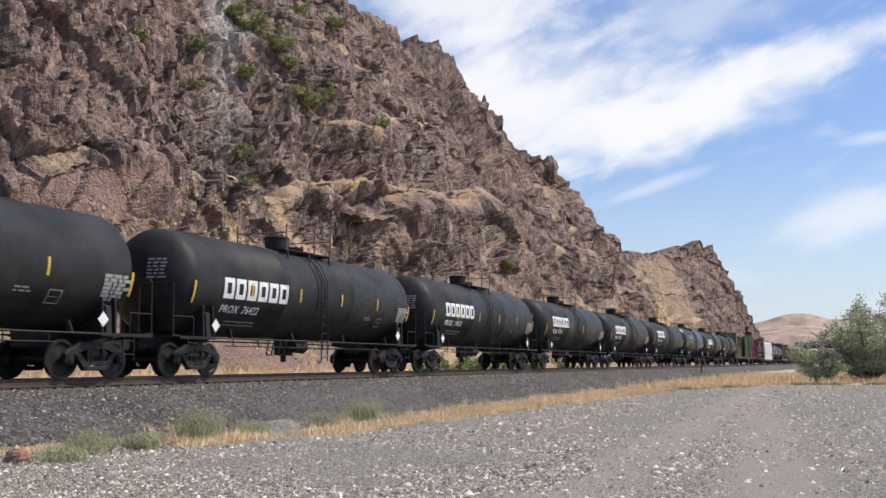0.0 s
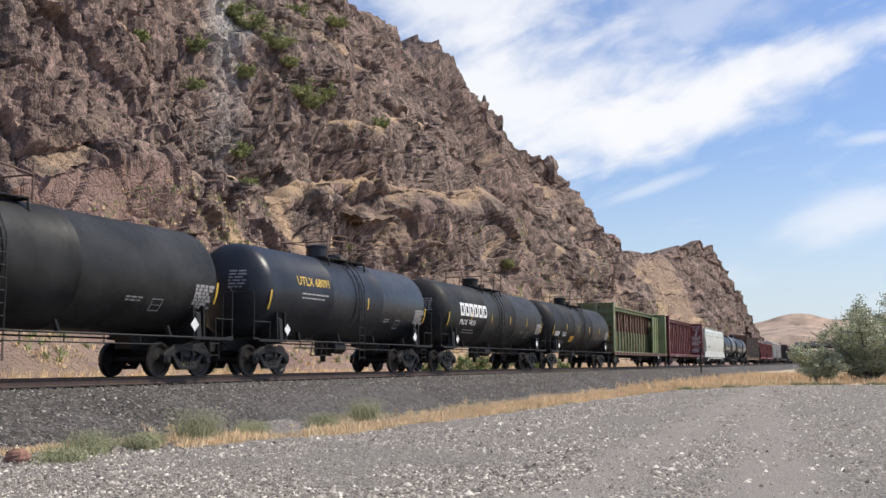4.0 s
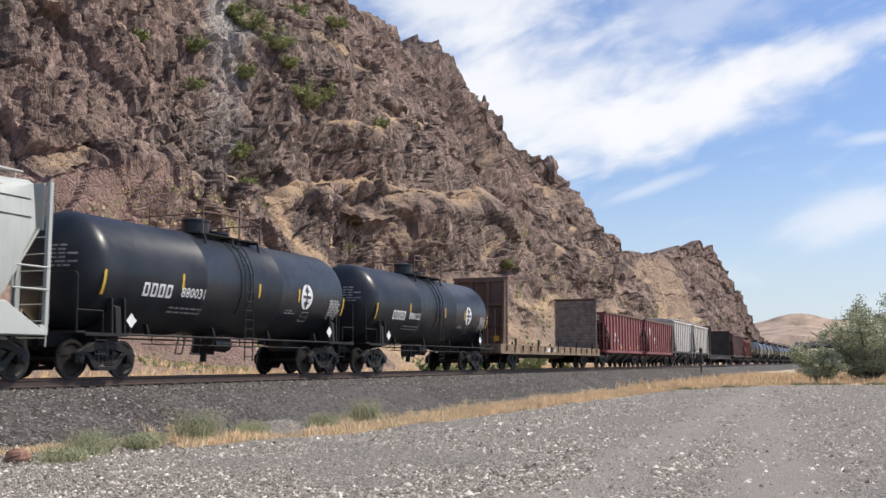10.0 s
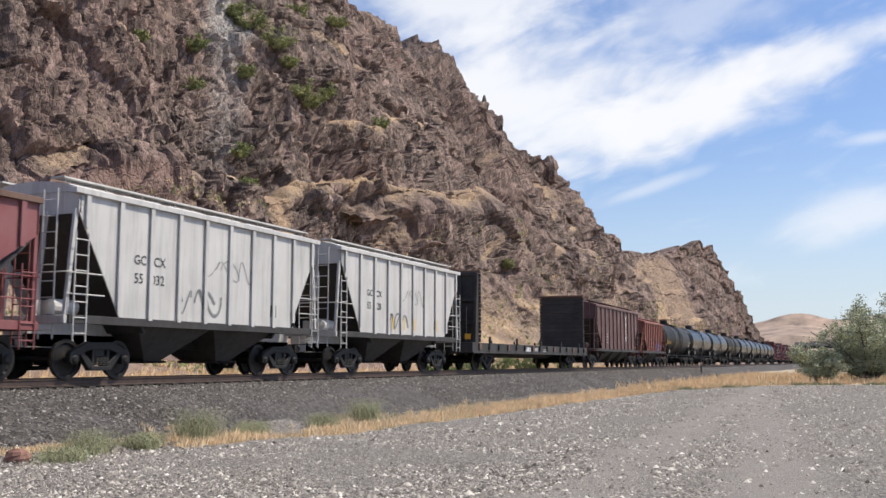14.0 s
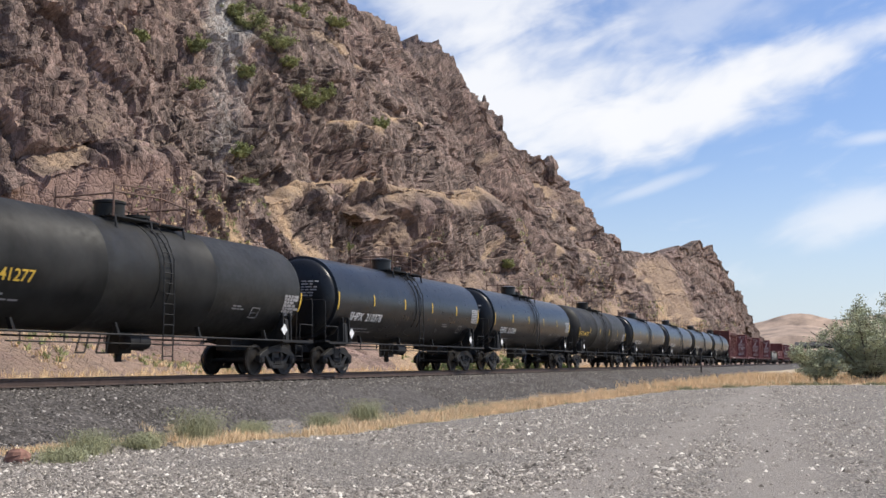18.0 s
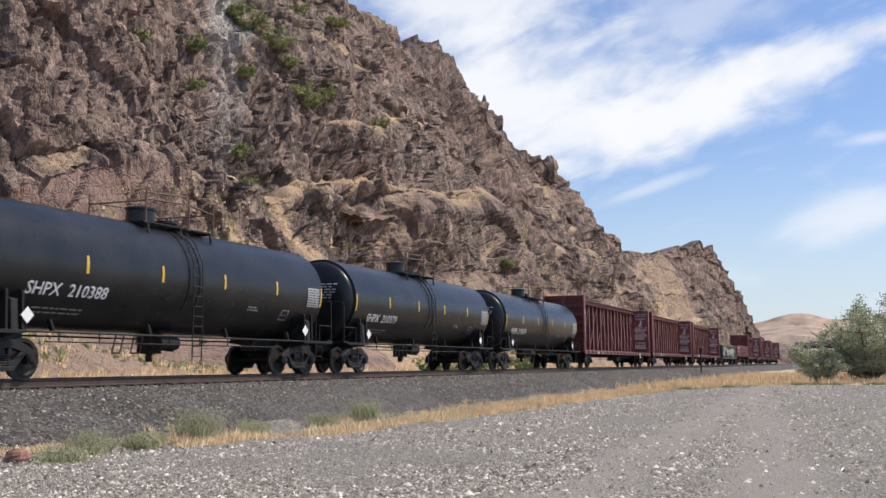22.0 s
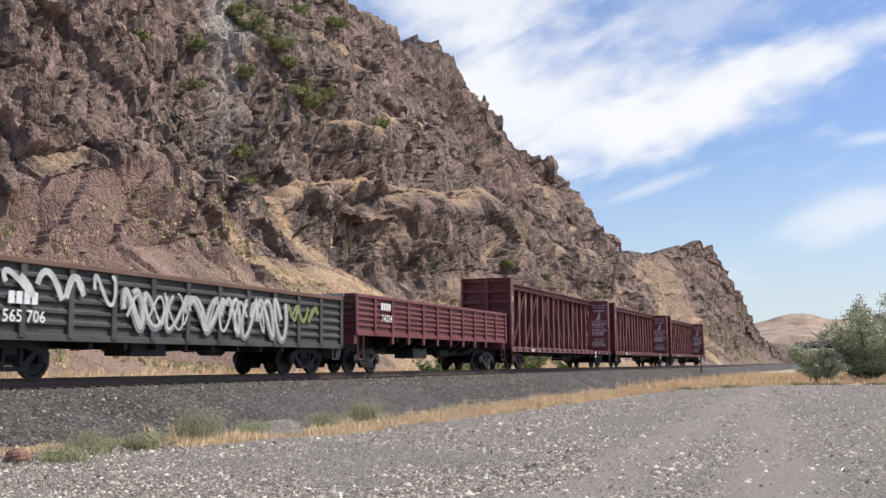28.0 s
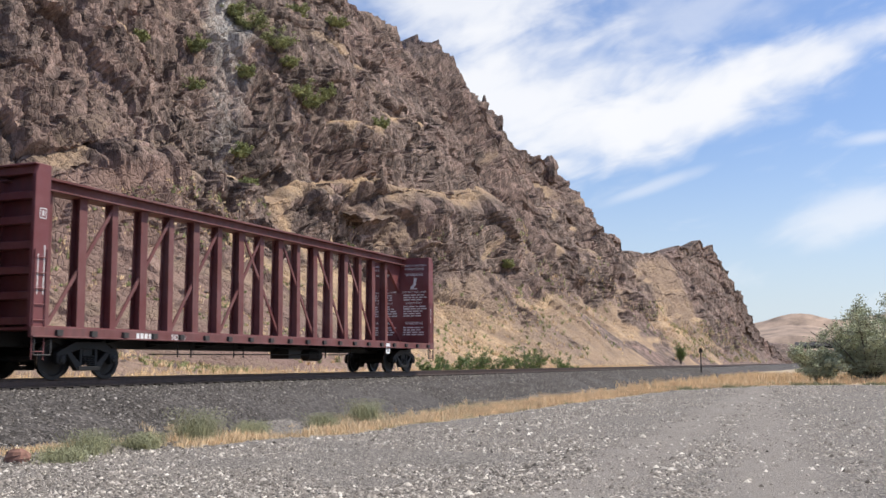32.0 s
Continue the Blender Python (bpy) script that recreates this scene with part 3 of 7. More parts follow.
    X = -(L - out * nx - stair)
    Z = EYE.z + H + out * nz * top
    edge = np.clip(1 - abs(W - 1) * 7, 0, 1) * size
    Z = Z + edge * (v1 * 1.2 + v2 * .8 + v3 * .5)
    return X, np.broadcast_to(Y, X.shape), Z, 1 - steep, slab


FACE = {}


def build_cliff():
    X, Y, Z, soil, slab = cliff_points(440, 1200)
    FACE["xyz"] = np.stack([X, Y, Z], -1)
    ob = new("cliff", grid_mesh("cliff", np.stack([X, Y, Z], -1), ROCK, smooth=False))
    layer = ob.data.attributes.new("soil", "FLOAT", "POINT")     # where loose soil and grass hold
    layer.data.foreach_set("value", soil.reshape(-1).astype(np.float32))
    layer = ob.data.attributes.new("reddish", "FLOAT", "POINT")   # where the rock is rusty red
    layer.data.foreach_set("value", slab.reshape(-1).astype(np.float32))
    tagged(ob, "brown basalt cliff with grassy ledges above the railway", "cliff", kind="structure")


build_cliff()
# ---- train: helpers ----
def box(bm, x0, x1, y0, y1, z0, z1):
    v = [bm.verts.new((x, y, z)) for x in (x0, x1) for y in (y0, y1) for z in (z0, z1)]
    for f in ((0, 1, 3, 2), (4, 6, 7, 5), (0, 4, 5, 1), (2, 3, 7, 6), (0, 2, 6, 4), (1, 5, 7, 3)):
        bm.faces.new([v[i] for i in f])


def beam(bm, p, q, w, h=None, up=(0, 0, 1)):
    """A bar of section w x h from p to q."""
    h = w if h is None else h
    p, q = Vector(p), Vector(q)
    d = (q - p).normalized()
    u = Vector(up)
    if abs(d.dot(u)) > 0.99:
        u = Vector((1, 0, 0))
    s = d.cross(u).normalized() * (w / 2)
    t = s.cross(d).normalized() * (h / 2)
    v = [bm.verts.new(e + a * s + b * t) for e in (p, q) for a, b in ((-1, -1), (1, -1), (1, 1), (-1, 1))]
    for f in ((3, 2, 1, 0), (4, 5, 6, 7), (0, 1, 5, 4), (1, 2, 6, 5), (2, 3, 7, 6), (3, 0, 4, 7)):
        bm.faces.new([v[i] for i in f])


def rod(bm, p, q, r, n=8):
    p, q = Vector(p), Vector(q)
    d = (q - p).normalized()
    s = d.cross(Vector((0, 0, 1)) if abs(d.z) < 0.9 else Vector((1, 0, 0))).normalized()
    t = d.cross(s)
    rings = [[bm.verts.new(e + r * (math.cos(a) * s + math.sin(a) * t)) for a in [2 * math.pi * i / n for i in range(n)]] for e in (p, q)]
    for i in range(n):
        bm.faces.new((rings[0][i], rings[0][(i + 1) % n], rings[1][(i + 1) % n], rings[1][i]))
    bm.faces.new(rings[0][::-1])
    bm.faces.new(rings[1])


def pipe(bm, pts, r, n=6):
    for a, b in zip(pts[:-1], pts[1:]):
        rod(bm, a, b, r, n)


def lathe(bm, prof, cx=0, cz=0, n=44, axis="y"):
    """A turned body: prof holds (place along the axis, radius)."""
    rings = []
    for y, r in prof:
        if axis == "y":
            rings.append([bm.verts.new((cx + r * math.sin(2 * math.pi * i / n), y, cz + r * math.cos(2 * math.pi * i / n))) for i in range(n)])
        else:
            rings.append([bm.verts.new((y, cx + r * math.cos(2 * math.pi * i / n), cz + r * math.sin(2 * math.pi * i / n))) for i in range(n)])
    for a, b in zip(rings[:-1], rings[1:]):
        for i in range(n):
            bm.faces.new((a[i], b[i], b[(i + 1) % n], a[(i + 1) % n]))
    bm.faces.new(rings[0])
    bm.faces.new(rings[-1][::-1])


def prism(bm, poly, x0, x1, plane="yz"):
    """A plate: a polygon in the yz (or xz) plane, from x0 to x1 (or y0 to y1)."""
    def at(p, k):
        return (k, p[0], p[1]) if plane == "yz" else (p[0], k, p[1])
    a = [bm.verts.new(at(p, x0)) for p in poly]
    b = [bm.verts.new(at(p, x1)) for p in poly]
    n = len(poly)
    bm.faces.new(a)
    bm.faces.new(b[::-1])
    for i in range(n):
        bm.faces.new((a[i], b[i], b[(i + 1) % n], a[(i + 1) % n]))


def loft(bm, sections):
    """Skin through closed rings of equal length."""
    rings = [[bm.verts.new(p) for p in s] for s in sections]
    n = len(rings[0])
    for a, b in zip(rings[:-1], rings[1:]):
        for i in range(n):
            bm.faces.new((a[i], a[(i + 1) % n], b[(i + 1) % n], b[i]))
    bm.faces.new(rings[0][::-1])
    bm.faces.new(rings[-1])


def part(name, bm, mat, parent, label="", smooth=False, bev=0.0, at=None, category="", kind=""):
    """One mesh object under a thing or a part. bm: a bmesh, or a mesh to share."""
    if isinstance(bm, bmesh.types.BMesh):
        bmesh.ops.recalc_face_normals(bm, faces=bm.faces)
        if bev:
            edges = [e for e in bm.edges if len(e.link_faces) == 2 and e.calc_face_angle(0) > 0.9]
            bmesh.ops.bevel(bm, geom=edges, offset=bev, segments=1, affect="EDGES", clamp_overlap=True)
        me = bpy.data.meshes.new(name)
        bm.to_mesh(me)
        bm.free()
        me.materials.append(mat)
        if smooth:
            me.shade_smooth()
            me.set_sharp_from_angle(angle=radians(38))
    else:
        me = bm
    ob = new(name, me)
    ob.parent = parent
    if at is not None:
        ob.matrix_basis = at
    return tagged(ob, label, category, "", kind)


def made(build, *args):
    bm = bmesh.new()
    build(bm, *args)
    return bm


def fixed(name, build, mat, *args, smooth=False, bev=0.0):
    """A mesh that many parts share."""
    bm = made(build, *args)
    bmesh.ops.recalc_face_normals(bm, faces=bm.faces)
    if bev:
        bmesh.ops.bevel(bm, geom=[e for e in bm.edges if len(e.link_faces) == 2 and e.calc_face_angle(0) > 0.9], offset=bev, segments=1, affect="EDGES", clamp_overlap=True)
    me = bpy.data.meshes.new(name)
    bm.to_mesh(me)
    bm.free()
    me.materials.append(mat)
    if smooth:
        me.shade_smooth()
        me.set_sharp_from_angle(angle=radians(38))
    return me


# ---- trucks, couplers ----
def b_frame(bm):
    """Cast side frame with its window and spring seat."""
    prism(bm, [(-1.05, .60), (-.98, .66), (-.45, .88), (.45, .88), (.98, .66), (1.05, .60), (1.05, .40), (.98, .34), (.78, .34), (.74, .58), (.30, .70), (-.30, .70), (-.74, .58), (-.78, .34), (-.98, .34), (-1.05, .40)], -.08, .08)
    prism(bm, [(-.74, .60), (-.60, .64), (-.26, .36), (-.26, .22), (-.38, .20)], -.075, .075)
    prism(bm, [(.74, .60), (.60, .64), (.26, .36), (.26, .22), (.38, .20)], -.075, .075)
    box(bm, -.10, .10, -.36, .36, .19, .30)
    box(bm, -.07, .07, -.30, -.21, .30, .70)
    box(bm, -.07, .07, .21, .30, .30, .70)


def b_spring(bm):
    for y in (-.13, 0, .13):
        for k in range(5):
            lathe_ring(bm, y, .33 + k * .05)


def lathe_ring(bm, y, z):
    rod(bm, (-.06, y - .055, z), (-.06, y + .055, z + .015), .016, 5)
    rod(bm, (.06, y - .055, z), (.06, y + .055, z + .015), .016, 5)
    rod(bm, (-.06, y + .055, z), (.06, y + .055, z), .016, 5)


def b_wheel(bm):
    lathe(bm, [(-.055, .09), (-.075, .12), (-.03, .17), (-.01, .34), (-.055, .395), (-.06, .45), (.045, .457), (.06, .485), (.075, .48), (.075, .395), (.03, .36), (.03, .17), (.06, .12), (.06, .09)], 0, .457, 32, "x")


def b_rim(bm):
    n = 32
    a = [[bm.verts.new((x, r * math.cos(2 * math.pi * i / n), .457 + r * math.sin(2 * math.pi * i / n))) for i in range(n)] for x, r in ((.062, .43), (.066, .458), (.02, .462))]
    for p, q in zip(a[:-1], a[1:]):
        for i in range(n):
            bm.faces.new((p[i], q[i], q[(i + 1) % n], p[(i + 1) % n]))


def b_axle(bm):
    rod(bm, (-.95, 0, .457), (.95, 0, .457), .08, 10)


def b_cap(bm):
    lathe(bm, [(-.06, .10), (.05, .105), (.075, .085), (.085, .03)], 0, .457, 16, "x")
    for k in range(3):
        a = 2.1 * k + .5
        rod(bm, (.07, .06 * math.cos(a), .457 + .06 * math.sin(a)), (.095, .06 * math.cos(a), .457 + .06 * math.sin(a)), .018, 6)


def b_bolster(bm):
    box(bm, -1.05, 1.05, -.17, .17, .52, .72)
    box(bm, -.38, .38, -.22, .22, .60, .80)
    beam(bm, (-.6, -.42, .42), (.6, -.42, .42), .09, .14)
    beam(bm, (-.6, .42, .42), (.6, .42, .42), .09, .14)


def b_shoe(bm):
    prism(bm, [(-.05, .32), (.02, .30), (.05, .46), (.03, .62), (-.04, .64)], -.05, .05)


M_FRAME = fixed("side_frame", b_frame, CHASSIS, bev=.012)
M_SPRING, M_WHEEL = fixed("spring_nest", b_spring, CHASSIS), fixed("wheel", b_wheel, WHEEL, smooth=True)
M_RIM, M_AXLE, M_CAP = fixed("wheel_rim", b_rim, TREAD), fixed("axle", b_axle, CHASSIS), fixed("bearing_cap", b_cap, WHEEL, smooth=True)
M_BOLSTER, M_SHOE = fixed("truck", b_bolster, CHASSIS, bev=.015), fixed("brake_shoe", b_shoe, CHASSIS)


def b_coupler(bm):
    box(bm, -.09, .09, -.75, -.28, .78, .94)
    box(bm, -.19, .0, -.30, -.02, .71, 1.01)
    box(bm, .0, .16, -.30, -.20, .73, .99)
    box(bm, .07, .16, -.20, -.05, .73, .99)
    box(bm, -.16, .16, -.78, -.68, .68, 1.06)


def b_hose(bm):
    pts = [(.28, -.55, .82), (.27, -.35, .62), (.22, -.15, .47), (.14, -.02, .42)]
    pipe(bm, pts, .024, 6)


def b_lever(bm):
    pipe(bm, [(-.1, -.55, .95), (.25, -.60, .98), (1.2, -.62, .98), (1.36, -.60, .80)], .014, 5)


M_COUPLER, M_HOSE, M_LEVER = fixed("coupler", b_coupler, CHASSIS, bev=.012), fixed("air_hose", b_hose, CHASSIS), fixed("uncoupling_lever", b_lever, CHASSIS)


def add_running_gear(car, length, truck_y):
    """Two trucks, couplers, hoses and levers."""
    for y in (-truck_y, truck_y):
        tr = part("truck", M_BOLSTER, None, car, "dark cast steel truck", at=pose(0, y, 0))
        for s in (-1, 1):
            part("side_frame", M_FRAME, None, tr, at=pose(s * 1.02, 0, 0))
            part("spring", M_SPRING, None, tr, at=pose(s * 1.02, 0, 0), kind="stuff")
        for a in (-.889, .889):
            part("axle", M_AXLE, None, tr, at=pose(0, a, 0))
            for s in (-1, 1):
                w = pose(s * .755, a, 0, 0, 0, 0 if s > 0 else 180)
                part("wheel", M_WHEEL, None, tr, at=w)
                part("wheel_rim", M_RIM, None, tr, "bright worn rim", at=w)
                part("bearing_cap", M_CAP, None, tr, at=pose(s * 1.06, a, 0, 0, 0, 0 if s > 0 else 180))
                part("brake_shoe", M_SHOE, None, tr, at=pose(s * .755, a + (.50 if a < 0 else -.50), 0, 0, 0, 0 if a < 0 else 180))
    for e in (-1, 1):
        m = pose(0, e * length / 2, 0, 0, 0, 0 if e > 0 else 180)
        part("coupler", M_COUPLER, None, car, at=m)
        part("air_hose", M_HOSE, None, car, at=m)
        part("uncoupling_lever", M_LEVER, None, car, at=m)


# ---- lettering ----
TEXTS = {}


def text_flat(body, size):
    """Triangles of a text in the built-in font, centred: points (u, v) and faces."""
    if (body, size) not in TEXTS:
        cu = bpy.data.curves.new("text", "FONT")
        cu.body, cu.size, cu.resolution_u, cu.align_x, cu.align_y = body, size, 2, "CENTER", "CENTER"
        cu.offset = size * 0.012
        ob = bpy.data.objects.new("text", cu)
        me = ob.to_mesh()
        TEXTS[body, size] = ([(v.co.x, v.co.y) for v in me.vertices], [tuple(p.vertices) for p in me.polygons])
        ob.to_mesh_clear()
        bpy.data.objects.remove(ob)
        bpy.data.curves.remove(cu)
    return TEXTS[body, size]


def bar_shapes(bars):
    """Plain bars: (u centre, v centre, width, height), cut into pieces so that they can follow a curve."""
    pts, faces = [], []
    for u, v, w, h in bars:
        n = max(1, int(h / 0.08))
        for i in range(n + 1):
            z = v - h / 2 + h * i / n
            pts += [(u - w / 2, z), (u + w / 2, z)]
        b = len(pts) - 2 * (n + 1)
        faces += [(b + 2 * i, b + 2 * i + 1, b + 2 * i + 3, b + 2 * i + 2) for i in range(n)]
    return pts, faces


def stroke(path, width):
    """A ribbon along a path of (u, v)."""
    pts, faces = [], []
    for i, p in enumerate(path):
        a, b = Vector(path[max(0, i - 1)]), Vector(path[min(len(path) - 1, i + 1)])
        n = (b - a).normalized().orthogonal() * width / 2
        pts += [(p[0] + n.x, p[1] + n.y), (p[0] - n.x, p[1] - n.y)]
    faces = [(2 * i, 2 * i + 1, 2 * i + 3, 2 * i + 2) for i in range(len(path) - 1)]
    return pts, faces


def join_shapes(*shapes):
    pts, faces = [], []
    for p, f in shapes:
        b = len(pts)
        pts += p
        faces += [tuple(i + b for i in q) for q in f]
    return pts, faces


def on_side(x, y, z):
    return lambda u, v: (x, y + u, z + v)


def on_end(y, x, z):
    return lambda u, v: (x + u, y, z + v)


def on_tank(r, cz, y, z):
    a0 = math.asin(max(-1, min(1, (z - cz) / r)))
    return lambda u, v: ((r + .010) * math.cos(a0 + v / r), y + u, cz + (r + .010) * math.sin(a0 + v / r))


def mark(name, shape, place, mat, parent, label=""):
    pts, faces = shape
    return part(name, mesh_of(name, [place(u, v) for u, v in pts], faces, mat), None, parent, label, kind="stuff" if name in FINE_MARKS else "")


FINE_MARKS = ("fine_stencil", "data_panel", "end_stencil", "small_stencil", "reporting_mark", "number", "graffiti")


def smalltext(n, w, h, gap, rnd):
    """Rows of writing too small to read."""
    out = []
    for i in range(n):
        u = -w / 2
        while u < w / 2 * rnd.uniform(.5, 1):
            l = rnd.uniform(.3, 1.0) * min(.30, w / 2)
            out.append((u + l / 2, -i * gap, l, h))
            u += l + .05
    return bar_shapes(out)


def b_ladder(bm, x, y, z0, z1, w=.42, step=.30, r=.016, lean=0.0):
    rod(bm, (x, y - w / 2, z0), (x + lean, y - w / 2, z1), r, 6)
    rod(bm, (x, y + w / 2, z0), (x + lean, y + w / 2, z1), r, 6)
    k = int((z1 - z0) / step)
    for i in range(k):
        t = (i + .5) / k
        z = z0 + (z1 - z0) * t
        rod(bm, (x + lean * t, y - w / 2, z), (x + lean * t, y + w / 2, z), r * .8, 5)


def new_car(name, label, group=""):
    e = new(name)
    e.empty_display_size = 0.5
    return tagged(e, label, "rail car", group)
# ---- tank cars ----
def tank_car(label, mat, length=16.7, r=1.50, cz=2.66, jacket=False, ladder=True, stripes=6, strip_mat=None, dome=True, sign=0, inset=2.08):
    car = new_car("tank_car", label)
    rnd = random.Random(int(length * 100) + sign)
    ty = length / 2 - inset
    h = length / 2 - .80                     # half the tank's length
    bm = bmesh.new()
    hd = r * .5
    if jacket:
        prof = [(-h + .10 + .34 * (1 - math.cos(a)), (r - .10) * math.sin(a)) for a in np.linspace(.02, math.pi / 2, 9)]
        prof += [(-h + .46, r - .10), (-h + .48, r), (h - .48, r), (h - .46, r - .10)]
        prof += [(h - .10 - .34 * (1 - math.cos(a)), (r - .10) * math.sin(a)) for a in np.linspace(math.pi / 2, .02, 9)]
    else:
        prof = [(-h + hd * (1 - math.cos(a)), r * math.sin(a)) for a in np.linspace(.02, math.pi / 2, 9)]
        for y in (-h * .30, h * .30):
            prof += [(y - .03, r), (y - .01, r + .012), (y + .01, r + .012), (y + .03, r)]
        prof += [(h - hd * (1 - math.cos(a)), r * math.sin(a)) for a in np.linspace(math.pi / 2, .02, 9)]
    lathe(bm, prof, 0, cz, 64)
    part("tank", bm, mat, car, smooth=True)
    bm = bmesh.new()                          # a strap round the middle, under the ladder
    for y in (-.24, .24):
        lathe_band(bm, y, .05, r + .018, cz)
    part("strap", bm, mat, car, smooth=True)
    # stub sills, cradles, end platforms
    for e in (-1, 1):
        bm = bmesh.new()
        ya, yb = sorted((e * (ty - 1.4), e * (length / 2 - .55)))
        box(bm, -.28, .28, ya, yb, .74, 1.14)
        part("stub_sill", bm, CHASSIS, car, bev=.02)
        bm = bmesh.new()
        prism(bm, [(-1.46, 1.02), (-1.40, 1.75), (-1.22, 1.80), (-1.0, 1.42), (-.5, 1.2), (.5, 1.2), (1.0, 1.42), (1.22, 1.80), (1.40, 1.75), (1.46, 1.02), (.4, .80), (-.4, .80)], e * ty - .10, e * ty + .10, "xz")
        for s in (-1, 1):
            prism(bm, [(s * 1.16, 1.02), (s * 1.46, 1.02), (s * 1.42, 1.95), (s * 1.33, 1.97)], e * ty - .26, e * ty - .20, "xz")
            prism(bm, [(s * 1.16, 1.02), (s * 1.46, 1.02), (s * 1.42, 1.95), (s * 1.33, 1.97)], e * ty + .20, e * ty + .26, "xz")
        part("saddle", bm, CHASSIS, car, bev=.01)
        bm = bmesh.new()
        ya, yb = sorted((e * (h + .02), e * (h + .34)))
        box(bm, -1.46, 1.46, ya, yb, 1.08, 1.13)
        box(bm, -1.46, -1.38, min(e * (ty - .3), yb), max(e * (ty - .3), yb), 1.02, 1.10)
        box(bm, 1.38, 1.46, min(e * (ty - .3), yb), max(e * (ty - .3), yb), 1.02, 1.10)
        part("end_platform", bm, CHASSIS, car)
        ye = e * (h + .30)
        for s in (-1, 1):                     # tall hoops across the end, low rails to the saddle
            for path, r_pipe in (([(s * .30, ye, 1.10), (s * .30, ye, 2.46), (s * .36, ye, 2.52), (s * 1.34, ye, 2.52), (s * 1.42, ye, 2.44), (s * 1.44, ye, 1.10)], .02), ([(s * 1.44, ye, 1.62), (s * 1.46, e * (h - .55), 1.62), (s * 1.46, e * (h - .55), 1.10)], .016)):
                bm = bmesh.new()
                pipe(bm, path, r_pipe)
                part("end_rail", bm, CHASSIS, car)
        for s in (-1, 1):
            bm = bmesh.new()
            b_ladder(bm, s * 1.44, e * (h - .55), .42, 1.08, .4, .3)
            part("step", bm, CHASSIS, car)
    bm = bmesh.new()                          # brake wheel
    lathe(bm, [(0, .26), (.02, .28), (.04, .26), (.04, .22), (0, .22)], -.9, 1.95, 18)
    for k in range(4):
        a = k * math.pi / 4
        beam(bm, (-.9 - .24 * math.cos(a), .02, 1.95 - .24 * math.sin(a)), (-.9 + .24 * math.cos(a), .02, 1.95 + .24 * math.sin(a)), .025)
    part("brake_wheel", bm, CHASSIS, car, at=pose(0, h + .32, 0))
    # running pipes along the sills, brake gear and outlet
    bm = bmesh.new()
    for s in (-1, 1):
        rod(bm, (s * 1.44, -ty, 1.07), (s * 1.44, ty, 1.07), .028, 6)
    part("side_rail", bm, CHASSIS, car)
    bm = bmesh.new()
    for y in np.arange(-ty + 1.6, ty - 1.5, 1.35):
        rod(bm, (1.18, y, .86), (1.18, y, 1.12), .018, 5)
    rod(bm, (1.18, -ty + 1.2, .86), (1.18, ty - 1.2, .86), .018, 5)
    pipe(bm, [(1.05, -2.6, 1.1), (1.05, -2.75, .62), (1.05, -2.45, .62), (1.05, -2.3, 1.1)], .022, 5)
    pipe(bm, [(1.05, -1.9, 1.1), (1.05, -2.05, .62), (1.05, -1.7, .62), (1.05, -1.6, 1.1)], .022, 5)
    part("brake_pipe", bm, CHASSIS, car)
    bm = bmesh.new()
    lathe(bm, [(-.45, .05), (-.40, .20), (.40, .20), (.45, .05)], .55, .92, 14)
    part("air_reservoir", bm, CHASSIS, car, smooth=True)
    bm = bmesh.new()
    box(bm, -.22, .22, -.25, .25, .62, 1.2)
    rod(bm, (0, 0, .40), (0, 0, .62), .10, 10)
    beam(bm, (.22, .1, .75), (.75, .1, .70), .05)
    part("bottom_outlet", bm, CHASSIS, car)
    for y in np.linspace(-ty + 1.2, ty - 1.2, 4):
        bm = bmesh.new()
        prism(bm, [(y - .03, 1.06), (y + .05, 1.06), (y - .10, 1.36), (y - .16, 1.36)], 1.30, 1.42)
        part("bracket", bm, CHASSIS, car)
    # top platform with its rails, valve housing, manway
    top = cz + r
    if dome:
        bm = bmesh.new()
        for s in (-1, 1):
            for k in range(4):
                box(bm, s * (.42 + .13 * k) - .05, s * (.42 + .13 * k) + .05, -1.5, 1.5, top - .06, top - .02)
            for y in (-1.4, 0, 1.4):
                beam(bm, (s * .35, y, top - .09), (s * .95, y, top - .09), .05)
                beam(bm, (s * .92, y, top - .08), (s * 1.0, y, top - .45), .05)
        part("walkway", bm, CHASSIS, car)
        bm = bmesh.new()
        for s in (-1, 1):
            for y in (-1.5, .35, 1.5):
                rod(bm, (s * .95, y, top - .1), (s * .95, y, top + .78), .026, 6)
            pipe(bm, [(s * .95, -1.5, top + .55), (s * .95, .35, top + .62), (s * .95, 1.5, top + .50)], .024)
        for y in (-1.5, 1.5):
            pipe(bm, [(-.95, y, top + .5), (.95, y, top + .5)], .024)
        pipe(bm, [(.95, -1.5, top + .45), (.95, -1.5, top + .72), (.95, .35, top + .84)], .022)
        part("top_rail", bm, RUST, car)
        bm = bmesh.new()
        lathe_up(bm, [(.40, top - .25), (.40, top + .38), (.43, top + .40), (.43, top + .46), (.2, top + .52), (.02, top + .52)], 0, -.55)
        part("valve_housing", bm, mat, car, smooth=True)
        bm = bmesh.new()
        lathe_up(bm, [(.30, top - .2), (.30, top + .14), (.36, top + .15), (.36, top + .22), (.02, top + .25)], 0, .55)
        for k in range(8):
            a = k * math.pi / 4
            rod(bm, (.33 * math.cos(a), .55 + .33 * math.sin(a), top + .05), (.33 * math.cos(a), .55 + .33 * math.sin(a), top + .28), .025, 6)
        part("manway", bm, mat, car, smooth=True)
